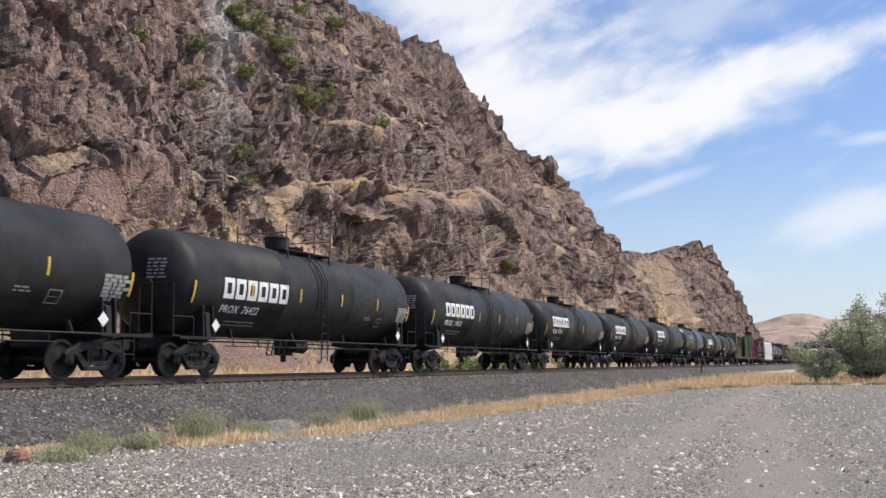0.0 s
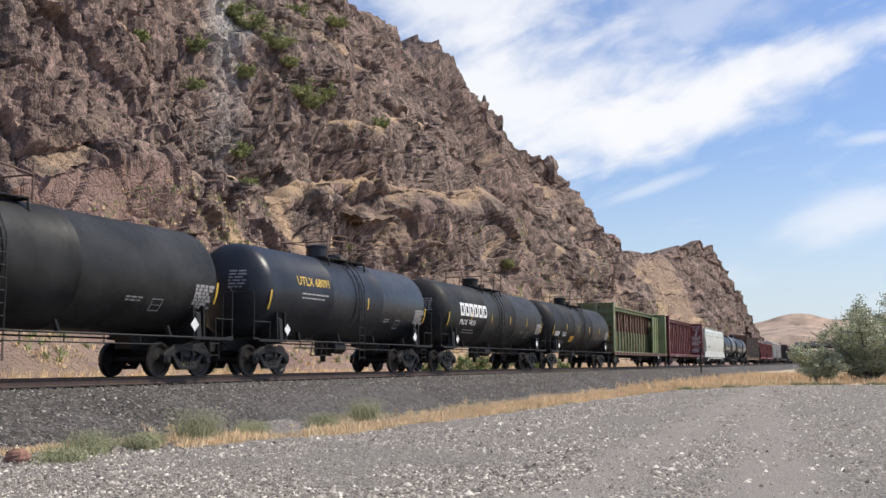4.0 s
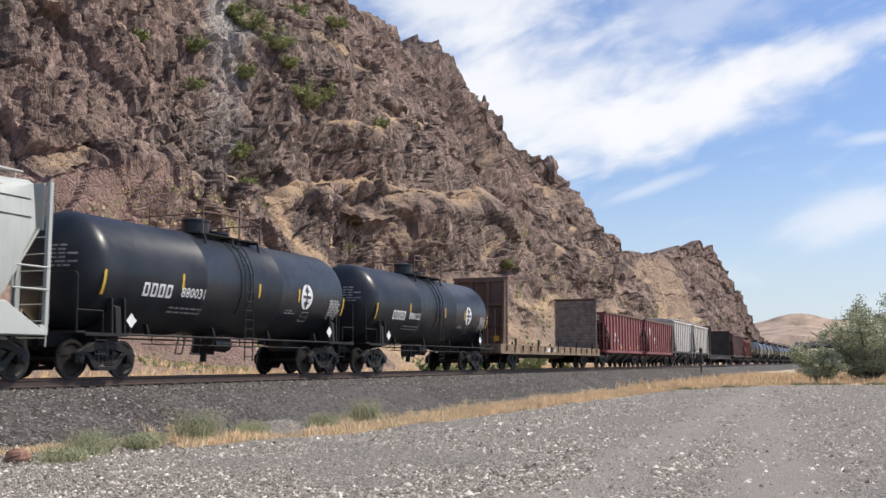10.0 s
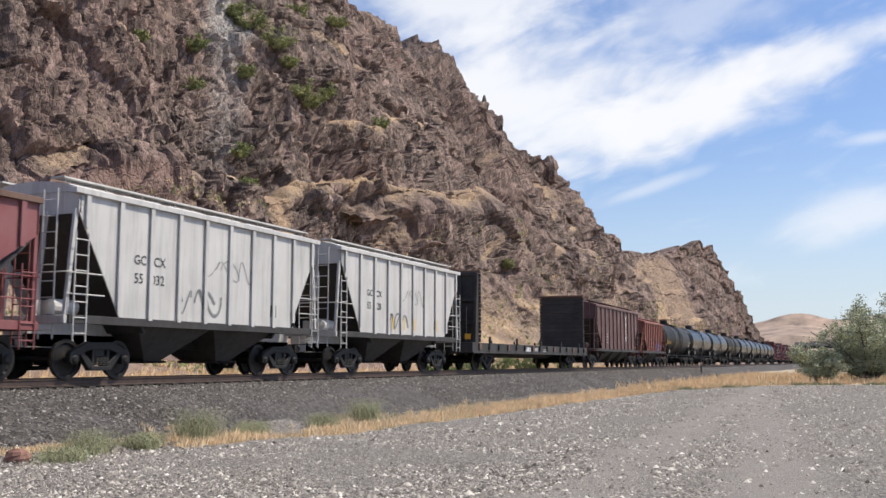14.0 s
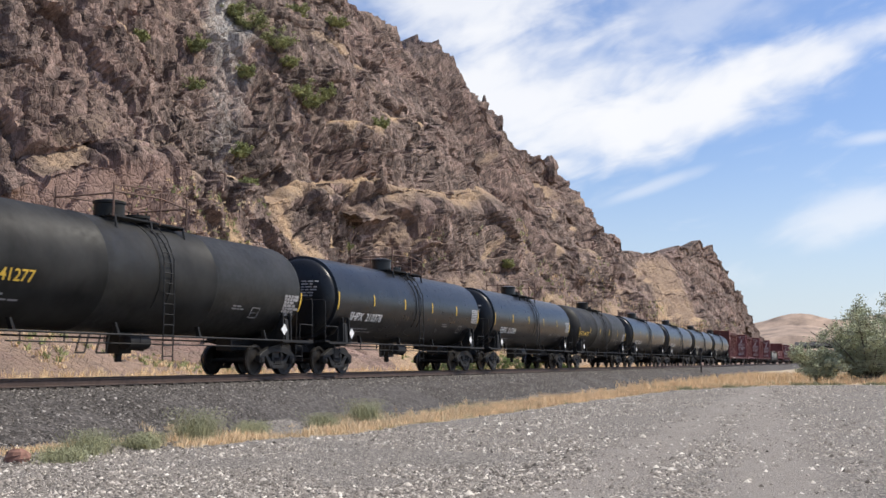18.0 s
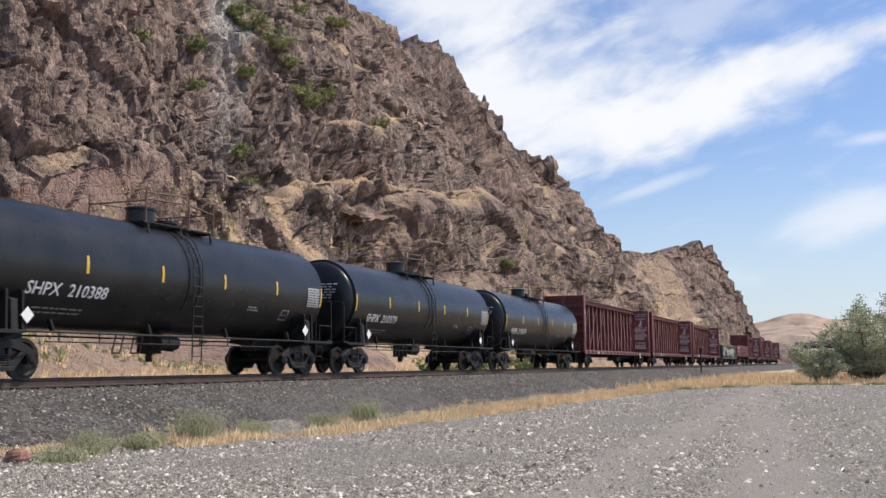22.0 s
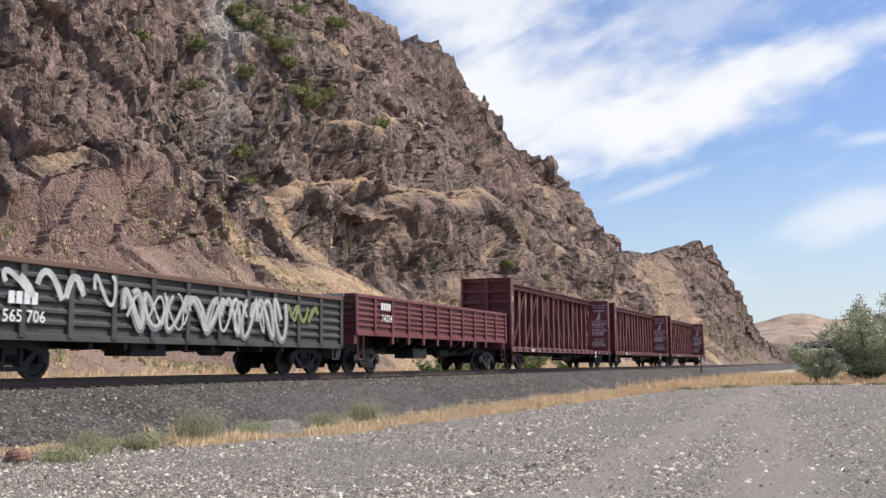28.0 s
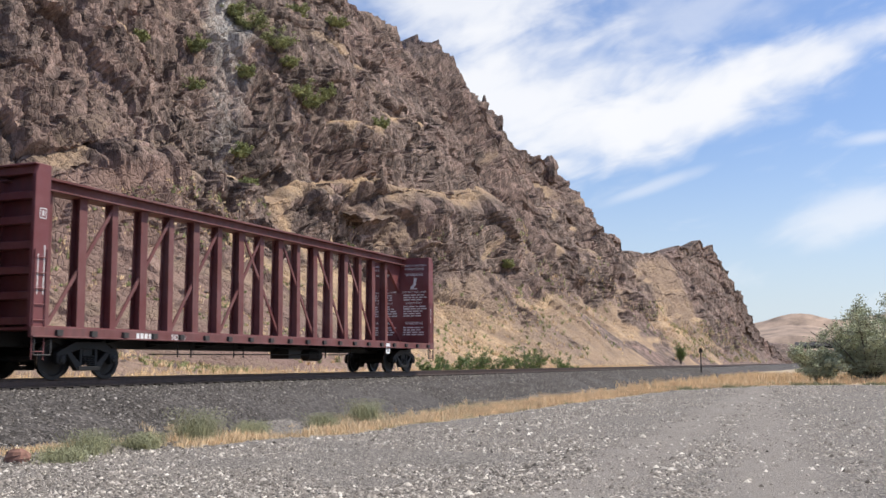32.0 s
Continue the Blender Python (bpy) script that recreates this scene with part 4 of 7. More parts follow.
    if ladder:
        bm = bmesh.new()
        pts = [(1.60, .42), (1.60, cz - .55), (1.56, cz + .45), (1.30, cz + 1.0), (.98, cz + 1.32)]
        for y in (-.21, .21):
            pipe(bm, [(x, y, z) for x, z in pts], .018)
        for k in range(13):
            z = .55 + k * .27
            x = np.interp(z, [p[1] for p in pts], [p[0] for p in pts])
            rod(bm, (x, -.21, z), (x, .21, z), .014, 5)
        part("ladder", bm, CHASSIS, car)
    sm = strip_mat or STRIP
    for i in range(stripes):
        y = -h + .55 + (2 * h - 1.1) * i / (stripes - 1)
        if abs(y) < .5:
            y += .7
        mark("reflective_strip", bar_shapes([(0, 0, .085, .62 if i in (0, stripes - 1) else .42)]), on_tank(r, cz, y, cz + ((-.12 if i in (0, stripes - 1) else .02) if jacket else (-.34 if i in (0, stripes - 1) else -.12))), sm, car, "yellow reflective strip")
    if jacket:
        mark("data_panel", bar_shapes([(0, 0, .74, .62)]), on_tank(r, cz, h - 1.05, cz - .14), PANEL_GREY, car, "pale grey data panel")
        mark("fine_stencil", smalltext(7, .64, .035, .082, rnd), on_tank(r + .006, cz, h - 1.05, cz + .10), INK, car)
    else:
        mark("data_panel", smalltext(7, .78, .085, .10, rnd), on_tank(r, cz, h - (.95 if jacket else 1.15), cz + (.38 if jacket else -.18)), WHITE if jacket else DULL_WHITE, car, "stencilled data panel")
    mark("stencil_frame", bar_shapes([(-.2, 0, .03, .36), (.2, 0, .03, .36), (0, .17, .4, .03), (0, -.17, .4, .03), (-.02, 0, .3, .02)]), on_tank(r, cz, h - (2.6 if jacket else 3.0), cz - .78), DULL_WHITE, car)
    mark("small_stencil", smalltext(2, .5, .045, .09, rnd), on_tank(r, cz, h - (4.5 if jacket else 4.0), cz - .62), DULL_WHITE, car)
    for e in (-1, 1):
        pl = [(0, -.19), (.19, 0), (0, .19), (-.19, 0)]
        y = e * (h - 1.55)
        mark("placard", (pl, [(0, 1, 2, 3)]), on_side(1.49, y, 1.42), WHITE, car, "white diamond placard")
        bm = bmesh.new()
        rod(bm, (1.46, y, 1.10), (1.46, y, 1.50), .02, 5)
        part("placard_post", bm, CHASSIS, car)
    mark("end_stencil", smalltext(6, .55, .05, .10, rnd), on_head(h, hd if not jacket else hd * 1.1, r, cz, .55, cz + .55), DULL_WHITE, car)
    car["h"], car["r"], car["cz"] = h, r, cz
    add_running_gear(car, length, ty)
    return car


def on_head(h, hd, r, cz, x, z):
    """The near end of a tank, a flattened dome."""
    def place(u, v):
        q = min(.98, math.hypot(x + u, z + v - cz) / r)
        return (x + u, -h + hd * (1 - math.sqrt(1 - q * q)) - .03, z + v)
    return place


def lathe_band(bm, y, w, r, cz, n=48):
    a = [[bm.verts.new((rr * math.cos(t), yy, cz + rr * math.sin(t))) for t in np.linspace(-.6, math.pi + .6, n)] for yy, rr in ((y - w, r - .03), (y - w, r), (y + w, r), (y + w, r - .03))]
    for p, q in zip(a[:-1], a[1:]):
        for i in range(n - 1):
            bm.faces.new((p[i], p[i + 1], q[i + 1], q[i]))


def lathe_up(bm, prof, cx, cy, n=24):
    rings = [[bm.verts.new((cx + r * math.cos(2 * math.pi * i / n), cy + r * math.sin(2 * math.pi * i / n), z)) for i in range(n)] for r, z in prof]
    for a, b in zip(rings[:-1], rings[1:]):
        for i in range(n):
            bm.faces.new((a[i], a[(i + 1) % n], b[(i + 1) % n], b[i]))
    bm.faces.new(rings[-1])


def block_word(n, w, h, gap=.10, bar=.13):
    """A maker's mark as plain hollow blocks in a row."""
    out = []
    cell = (w - gap * (n - 1)) / n
    for i in range(n):
        u = -w / 2 + cell / 2 + i * (cell + gap)
        out += [(u - cell / 2 + bar / 2, 0, bar, h), (u, h / 2 - bar / 2, cell - 2 * bar, bar), (u + cell / 2 - bar / 2, 0, bar, h), (u, -h / 2 + bar / 2, cell - 2 * bar, bar)]
    return bar_shapes(out)


def tank_marks(car, word=False, initials="", number="", mat=None, y=None, z=.25, size=.40, drop=0.0):
    """Reporting mark and number; a big block mark above."""
    mat = mat or WHITE
    h, r, cz = car["h"], car["r"], car["cz"]
    rnd = random.Random(number)
    y = -h * .50 if y is None else y
    if word:
        mark("maker_mark", block_word(6, 3.5, .60, .10, .14), on_tank(r, cz, y - .15, cz + .28 - drop), mat, car, "bold white block mark")
    txt = (initials + "  " + number).strip()
    mark("number", text_flat(txt, size * (.88 if word else 1)), on_tank(r, cz, y - (.85 if word else 0), cz + z - drop - (.57 if word else .05)), mat, car, "stencilled number")
    mark("fine_stencil", smalltext(2, 1.7, .05, .14, rnd), on_tank(r, cz, y - (.4 if word else 0), cz + z - drop - (.90 if word else .45)), DULL_WHITE, car)


# ---- centre-beam flat cars ----
def centerbeam(label, mat, length=24.0, panels=False, number="", sign=0):
    car = new_car("centerbeam_car", label)
    rnd = random.Random(7 + sign)
    h = length / 2 - .56
    ty = 9.145
    top, deck = 4.84, 1.16
    bm = bmesh.new()
    box(bm, -1.42, 1.42, -h, h, deck - .06, deck)
    part("deck", bm, mat, car)
    for s in (-1, 1):
        bm = bmesh.new()
        x0, x1 = sorted((s * 1.36, s * 1.46))
        box(bm, x0, x1, -h, h, deck - .19, deck + .02)
        xf = sorted((s * 1.36, s * 1.52))
        box(bm, xf[0], xf[1], -h, h, deck - .22, deck - .18)
        part("side_sill", bm, RUST if mat is GREEN else MAROON_POST, car, bev=.008)
        for y in np.arange(-h + .8, h - .4, 1.12):
            bm = bmesh.new()
            box(bm, *sorted((s * 1.46, s * 1.54)), y - .09, y + .09, deck - .17, deck - .04)
            part("tie_down", bm, DARK_STEEL, car)
    bm = bmesh.new()
    box(bm, -.3, .3, -h, h, .74, deck - .07)
    for y in np.arange(-h + 1.0, h, 2.2):
        prism(bm, [(-1.38, deck - .08), (1.38, deck - .08), (1.38, deck - .22), (.3, .80), (-.3, .80), (-1.38, deck - .22)], y - .05, y + .05, "xz")
    part("center_sill", bm, CHASSIS, car)
    old = mat is GREEN
    dirty = RUST if old else MAROON_POST
    bm = bmesh.new()                          # top chord
    prism(bm, [(-.32, top), (.32, top), (.32, top - .06), (.14, top - .06), (.14, top - .28), (.32, top - .28), (.32, top - .32), (-.32, top - .32), (-.32, top - .28), (-.14, top - .28), (-.14, top - .06), (-.32, top - .06)], -h + .2, h - .2, "xz")
    part("top_chord", bm, mat if old else dirty, car, bev=.006)
    n = 17
    ys = np.linspace(-h + 1.75, h - 2.0, n)
    for i, y in enumerate(ys):
        bm = bmesh.new()
        w = .14 if i % 2 else .11
        box(bm, -.12, .12, y - .025, y + .025, deck, top - .3)
        for s in (-1, 1):
            prism(bm, [(s * .17, deck), (s * .13, top - .3), (s * .09, top - .3), (s * .13, deck)], y - w, y + w, "xz")
        part("post", bm, dirty, car)
        if old:                               # lower flanges keep their green
            bm = bmesh.new()
            box(bm, -.20, .20, y - .085, y + .085, deck + .11, deck + 1.75)
            part("post_flange", bm, mat, car, bev=.01)
    bm = bmesh.new()
    box(bm, -.36, .36, -h + .3, h - .3, deck, deck + .10)
    part("base_rail", bm, mat, car)
    for k in range(4):
        for lo, hi in ((ys[2 * k] + .1, ys[2 * k + 2]), (ys[9 + 2 * k], ys[7 + 2 * k] + .1)):
            bm = bmesh.new()
            beam(bm, (.10, lo, deck + .12), (.10, hi, top - .34), .04, .10)
            part("brace", bm, dirty, car)
    # bulkheads
    for e in (-1, 1):
        bk = bmesh.new()
        ya, yb = sorted((e * h, e * (h - .06)))
        yi = e * (h - .42)
        box(bk, -1.38, 1.38, *sorted((yi, yi + e * .03)), deck, top)
        bulk = part("bulkhead", bk, mat, car)
        for s in (-1, 1):
            bm = bmesh.new()
            x0, x1 = sorted((s * 1.30, s * 1.41))
            prism(bm, [(e * h, deck - .05), (e * h, top - .25), (e * (h - .10), top), (e * (h - .46), top), (e * (h - .46), deck - .05)], x0, x1)
            part("side_post", bm, mat, bulk, bev=.01)
        for k, z in enumerate(np.linspace(deck + .15, top - .12, 7)):
            bm = bmesh.new()
            box(bm, -1.30, 1.30, *sorted((e * (h - .39), e * (h - .14))), z - .09, z + .09)
            part("end_rib", bm, dirty if old and k < 4 else mat, bulk, bev=.012)
        bm = bmesh.new()
        box(bm, -.10, .10, *sorted((e * (h - .39), e * (h - .04))), deck, top)
        box(bm, -1.38, 1.38, *sorted((e * (h - .44), e * h)), top - .03, top + .01)
        part("end_post", bm, mat, bulk, bev=.01)
        bm = bmesh.new()
        b_ladder(bm, 1.44, e * (h - .22), .45, 2.9, .36, .34)
        part("ladder", bm, mat, car)
        bm = bmesh.new()
        prism(bm, [(e * (h - .45), deck + 2.2), (e * (h - .45), top - .3), (e * (h - 1.9), top - .3)], -.05, .05)
        part("gusset", bm, mat, car)
        bm = bmesh.new()
        beam(bm, (.1, e * (h - .5), deck + .15), (.1, e * (h - 1.9), deck + 1.2), .05, .12)
        part("knee_brace", bm, mat, car)
        bm = bmesh.new()
        pipe(bm, [(1.45, e * (h - .1), deck - .25), (1.45, e * (h - .1), .55), (1.45, e * (h - .6), .55), (1.45, e * (h - .6), deck - .25)], .02)
        part("step", bm, DARK_STEEL, car)
    if panels:
        for ya, yb in ((-h + .46, -h + 2.3), (h - 3.6, h - .46)):
            for x in (-.75, .75):
                bm = bmesh.new()
                box(bm, x - .012, x + .012, ya, yb, deck + .1, top - .3)
                k = 4 if yb - ya > 2.2 else 3
                for y in np.linspace(ya + .05, yb - .05, k):
                    box(bm, *sorted((x, x * 1.12)), y - .05, y + .05, deck + .1, top - .3)
                for z in (deck + 1.15, deck + 2.2):
                    box(bm, *sorted((x, x * 1.10)), ya, yb, z - .05, z + .05)
                part("side_panel", bm, mat, car)
    # brake rigging under the deck
    bm = bmesh.new()
    for y in (-5.6, -5.0, -2.9, -2.4, 2.2, 2.7, 4.6):
        rod(bm, (1.0, y, .52), (1.0, y, deck - .1), .02, 5)
    pipe(bm, [(1.0, -6.8, .60), (1.0, -2.4, .62), (1.0, 4.8, .66)], .018, 5)
    pipe(bm, [(1.0, -6.8, .86), (1.0, 6.0, .84)], .016, 5)
    part("brake_rod", bm, CHASSIS, car)
    bm = bmesh.new()
    lathe(bm, [(-.5, .05), (-.45, .19), (.45, .19), (.5, .05)], .5, .62, 12)
    box(bm, .2, .9, -2.2, -1.4, .50, .80)
    part("air_reservoir", bm, CHASSIS, car, at=pose(0, 2.6, 0))
    # warnings on the inner face of the rear bulkhead, marks on posts and sill
    yw = h - .445
    for x in () if panels else (.72, -.68):
        for z, word, sz in ((4.52, "LOADING & UNLOADING", .105), (4.36, "INSTRUCTIONS", .13), (4.12, "WARNING", .17), (3.38, "CAR MAY FALL OVER", .12), (2.90, "SAFETY FIRST", .13), (2.04, "WARNING", .17)):
            mark("warning", text_flat(word, sz), on_end(yw, x, z), WHITE, car, "white stencilled warning")
        for z, rows in ((3.25, 3), (2.76, 5), (1.86, 4)):
            mark("fine_stencil", smalltext(rows, 1.0, .05, .10, rnd), on_end(yw, x, z), WHITE, car)
        mark("tipping_picture", join_shapes(stroke([(-.10, -.22), (.02, -.05), (.06, .22)], .13), bar_shapes([(-.02, -.24, .34, .05), (-.12, -.17, .08, .10)])), on_end(yw, x, 3.76), WHITE, car, "white pictogram")
    mark("stencil_frame", bar_shapes([(-.09, 0, .02, .22), (.09, 0, .02, .22), (0, .11, .2, .02), (0, -.11, .2, .02), (0, 0, .06, .12)]), on_side(1.415, -h + .25, 3.72), WHITE, car)
    mark("number_strip", bar_shapes([(-.09, 0, .03, .9), (.09, .1, .03, 1.1)]), on_side(1.415, -h + .25, 2.35), WHITE, car)
    mark("number_strip", bar_shapes([(.0, 0, .03, .6)]), on_side(1.415, h - .25, 2.35), WHITE, car)
    if number:
        mark("number", text_flat(number, .20), on_side(1.468, -6.2, deck - .12), WHITE, car, "small stencilled number")
        mark("reporting_mark", bar_shapes([(-.24, 0, .12, .15), (-.08, 0, .12, .15), (.08, 0, .12, .15), (.24, 0, .12, .15)]), on_side(1.468, -7.6, deck - .12), WHITE, car)
    mark("sill_plate", bar_shapes([(0, 0, .34, .40)]), on_side(1.475, h - 4.6, deck - .24), WHITE, car, "white plate")
    mark("sill_plate_ink", bar_shapes([(0, .06, .24, .03), (0, -.02, .24, .03), (0, -.10, .24, .03)]), on_side(1.48, h - 4.6, deck - .24), INK, car)
    add_running_gear(car, length, ty)
    return car


# ---- hoppers ----
def hopper_body(car, mat, length, top, sill, ribs, covered, under, chutes, cut=2.2, cut_z=1.5, half=1.50, chord=None, end_open=True, roof_mat=None, ins=.35, drop=.9):
    """Ribbed sides with slanted ends, slope sheets, end frames and chutes."""
    h = length / 2 - .55
    b = h - (.12 if not covered else .95)         # half the upper box
    for s in (-1, 1):
        side = [(-h + .1, sill), (-b if covered else -h + .1, sill + (cut_z if not covered else 2.4)), (-b, top), (b, top), (b if covered else h - .1, sill + (cut_z if not covered else 2.4)), (h - .1, sill)]
        if covered:
            side = [(-h + cut, sill), (-h + ins, top - drop), (-h + ins, top), (h - ins, top), (h - ins, top - drop), (h - cut, sill)]
        else:
            side = [(-h + cut, sill), (-h + cut, sill + 1.02), (-h + .12, sill + cut_z), (-h + .12, top), (h - .12, top), (h - .12, sill + cut_z), (h - cut, sill + 1.02), (h - cut, sill)]
        bm = bmesh.new()
        prism(bm, side, *sorted((s * (half - .03), s * half)))
        part("side_sheet", bm, mat, car)
        for i in range(ribs):
            y = -h + .12 + (2 * h - .24) * (i + .5) / ribs if not covered else -h + ins + .25 + (2 * h - 2 * ins - .5) * i / (ribs - 1)
            edge = h - abs(y)
            if covered:
                z0 = sill if edge > cut else min(top - drop, sill + (cut - edge) / max(.1, cut - ins) * (top - drop - sill))
            else:
                z0 = sill if edge > cut else sill + 1.02 + (cut - edge) / max(.1, cut - .12) * (cut_z - 1.02)
            bm = bmesh.new()
            box(bm, *sorted((s * half, s * (half + .075))), y - .04, y + .04, z0 + .02, top - .02)
            box(bm, *sorted((s * (half + .06), s * (half + .08))), y - .07, y + .07, z0 + .02, top - .02)
            part("rib", bm, mat, car)
        bm = bmesh.new()
        e0 = .1 if not covered else ins - .2
        box(bm, *sorted((s * (half - .10), s * (half + .10))), -h + e0, h - e0, top - .10, top + .04)
        part("top_chord", bm, chord or mat, car, bev=.012)
        bm = bmesh.new()
        box(bm, *sorted((s * (half - .08), s * (half + .06))), -h + .1, h - .1, sill - .14, sill + .06)
        part("side_sill", bm, mat if not covered else under, car, bev=.01)
    for e in (-1, 1):
        y_top = e * (h - .14) if not covered else e * (h - ins - .03)
        z_mid = sill + cut_z if not covered else top - drop - .05
        bm = bmesh.new()
        box(bm, -half, half, *sorted((y_top, y_top - e * .04)), z_mid, top)
        part("end_sheet", bm, mat, car)
        # slope sheet in the dark `under` colour: shade of the open end painted in
        bm = bmesh.new()
        yb = e * (h - (cut + 1.0))
        prism(bm, [(y_top, z_mid), (y_top - e * .05, z_mid + .03), (yb, sill - .25), (yb + e * .05, sill - .30)], -half + .03, half - .03)
        part("slope_sheet", bm, under, car)
        bm = bmesh.new()
        box(bm, -half, half, *sorted((e * h, e * (h - .22))), sill - .14, sill + .05)
        box(bm, -.3, .3, *sorted((e * (h + .02), e * (h - cut - 1.4))), .74, sill)
        part("end_sill", bm, mat, car, bev=.012)
        for x in ((-half + .1), -.5, .5, half - .1):
            bm = bmesh.new()
            beam(bm, (x, e * (h - .12), sill), (x, y_top + e * .02, z_mid + .1), .10, .08)
            part("end_post", bm, mat, car)
        bm = bmesh.new()
        for x in (half - .55,):
            b_ladder_end(bm, x, e * (h - .02), sill - .5, top, .42)
        part("ladder", bm, mat, car)
        bm = bmesh.new()
        b_ladder(bm, half + .08, e * (h - .42), sill - .55, min(top, sill + 2.0) if covered else sill + 1.3, .42, .36, .02)
        part("side_ladder", bm, mat, car)
        bm = bmesh.new()
        for z in (sill + .55, sill + 1.05):
            rod(bm, (half - .02, e * (h - .05), z), (half - .02, e * (h - cut * .7), z), .02, 5)
        rod(bm, (-half, e * (h - .05), sill + 1.05), (half, e * (h - .05), sill + 1.05), .02, 5)
        part("grab_rail", bm, mat, car)
        bm = bmesh.new()
        lathe(bm, [(-.45, .05), (-.40, .19), (.40, .19), (.45, .05)], .62, sill + .28, 12)
        box(bm, -.2, .3, -.2, .2, sill + .05, sill + .45)
        part("brake_gear", bm, CHASSIS if e > 0 else mat, car, at=pose(0, e * (h - .85), 0))
    # chutes between the trucks, the shade under the car put into their dark colour
    span = 2 * (h - cut - .75)
    for i in range(chutes):
        yc = -span / 2 + span * (i + .5) / chutes
        w = span / chutes * .5
        bm = bmesh.new()
        loft(bm, [[(-1.44, yc - w, sill - .06), (1.44, yc - w, sill - .06), (1.44, yc + w, sill - .06), (-1.44, yc + w, sill - .06)], [(-.62, yc - .32, .42), (.62, yc - .32, .42), (.62, yc + .32, .42), (-.62, yc + .32, .42)]])
        part("chute", bm, under, car)
        bm = bmesh.new()
        box(bm, -.68, .68, yc - .42, yc + .42, .36, .44)
        rod(bm, (.5, yc - .30, .40), (1.3, yc - .30, .40), .03, 6)
        part("outlet_gate", bm, CHASSIS, car)
    bm = bmesh.new()
    box(bm, -.3, .3, -h, h, .76, 1.06)
    part("center_sill", bm, CHASSIS, car)
    if covered:
        bm = bmesh.new()
        arc = [(half * math.sin(a), top + .02 + .26 * (math.cos(a) - math.cos(1.2)) / (1 - math.cos(1.2))) for a in np.linspace(-1.2, 1.2, 11)]
        arc = [(half * math.sin(a) / math.sin(1.2), z) for (x, z), a in zip(arc, np.linspace(-1.2, 1.2, 11))]
        prism(bm, arc + [(half, top - .02), (-half, top - .02)], -h + ins, h - ins, "xz")
        part("roof", bm, roof_mat or mat, car, smooth=True)
        for s in (-1, 1):
            bm = bmesh.new()
            for y in np.linspace(-h + .4, h - .4, 9):
                rod(bm, (s * 1.02, y, top + .02), (s * 1.02, y, top + .30), .018, 5)
            box(bm, *sorted((s * .75, s * 1.15)), -h + .2, h - .2, top + .29, top + .33)
            part("running_board", bm, mat, car)
        for y in np.linspace(-h + 2.0, h - 2.0, 5):
            bm = bmesh.new()
            box(bm, -.42, .42, y - .8, y + .8, top + .24, top + .36)
            part("hatch", bm, mat, car, bev=.03)
    else:
        for y in np.linspace(-h * .6, h * .6, 4):
            bm = bmesh.new()
            beam(bm, (-half, y, top - .5), (half, y, top - .5), .08)
            part("cross_brace", bm, mat, car)


def b_ladder_end(bm, x, y, z0, z1, w):
    rod(bm, (x - w / 2, y, z0), (x - w / 2, y, z1), .02, 6)
    rod(bm, (x + w / 2, y, z0), (x + w / 2, y, z1), .02, 6)
    for z in np.arange(z0 + .2, z1, .38):
        rod(bm, (x - w / 2, y, z), (x + w / 2, y, z), .016, 5)


def open_hopper(label, mat, length=14.8, sign=0, amber=False):
    car = new_car("open_hopper_car", label)
    hopper_body(car, mat, length, 3.99, 1.22, 13, False, DARK_STEEL, 3, 1.65, 1.98, chord=RUST)
    h = length / 2 - .55
    rnd = random.Random(sign)
    mark("round_mark", round_mark(.34), on_side(1.512, -h + 2.19, 3.05), WHITE, car, "white round mark") if not amber else None
    mark("reporting_mark", bar_shapes([(-.33, 0, .17, .26), (-.11, 0, .17, .26), (.11, 0, .17, .26), (.33, 0, .17, .26)]), on_side(1.512, -h + (4.26 if not amber else 3.7), 2.42), WHITE, car)
    for txt, yy in ((("351", 3.22), ("164", 4.26)) if amber else (("81117", 4.26),)):
        mark("number", text_flat(txt, .34), on_side(1.512, -h + yy, 2.02), WHITE, car, "white stencilled number")
    mark("fine_stencil", smalltext(2, .6, .05, .12, rnd), on_side(1.512, -h + 5.1, 1.72), WHITE, car)
    mark("fine_stencil", smalltext(3, .4, .05, .12, rnd), on_side(1.512, h - 2.4, 1.72), WHITE, car)
    mark("stencil_frame", bar_shapes([(-.14, 0, .03, .4), (.14, 0, .03, .4), (0, .2, .3, .03), (0, -.2, .3, .03)]), on_side(1.512, h - 3.5, 1.75), DULL_WHITE, car)
    mark("end_initials", bar_shapes([(-.24, .1, .12, .13), (-.08, .1, .12, .13), (.08, .1, .12, .13), (.24, .1, .12, .13), (0, -.1, .6, .13)]), on_end(-h + .132, .80, 3.60), WHITE, car)
    if amber:
        for y in (-1.2, 2.0):
            mark("reflective_strip", bar_shapes([(0, 0, .62, .16)]), on_side(1.512, y, 1.50), AMBER, car, "orange reflective strip")
        mark("reflective_strip", bar_shapes([(0, 0, .10, 1.1)]), on_side(1.512, h - 1.95, 1.95), AMBER, car, "orange reflective strip")
    add_running_gear(car, length, length / 2 - 1.9)
    return car


def round_mark(r):
    pts = [(0, 0)] + [(r * .85 * math.cos(2 * math.pi * i / 24), r * math.sin(2 * math.pi * i / 24)) for i in range(24)]
    return pts, [(0, 1 + i, 1 + (i + 1) % 24) for i in range(24)]


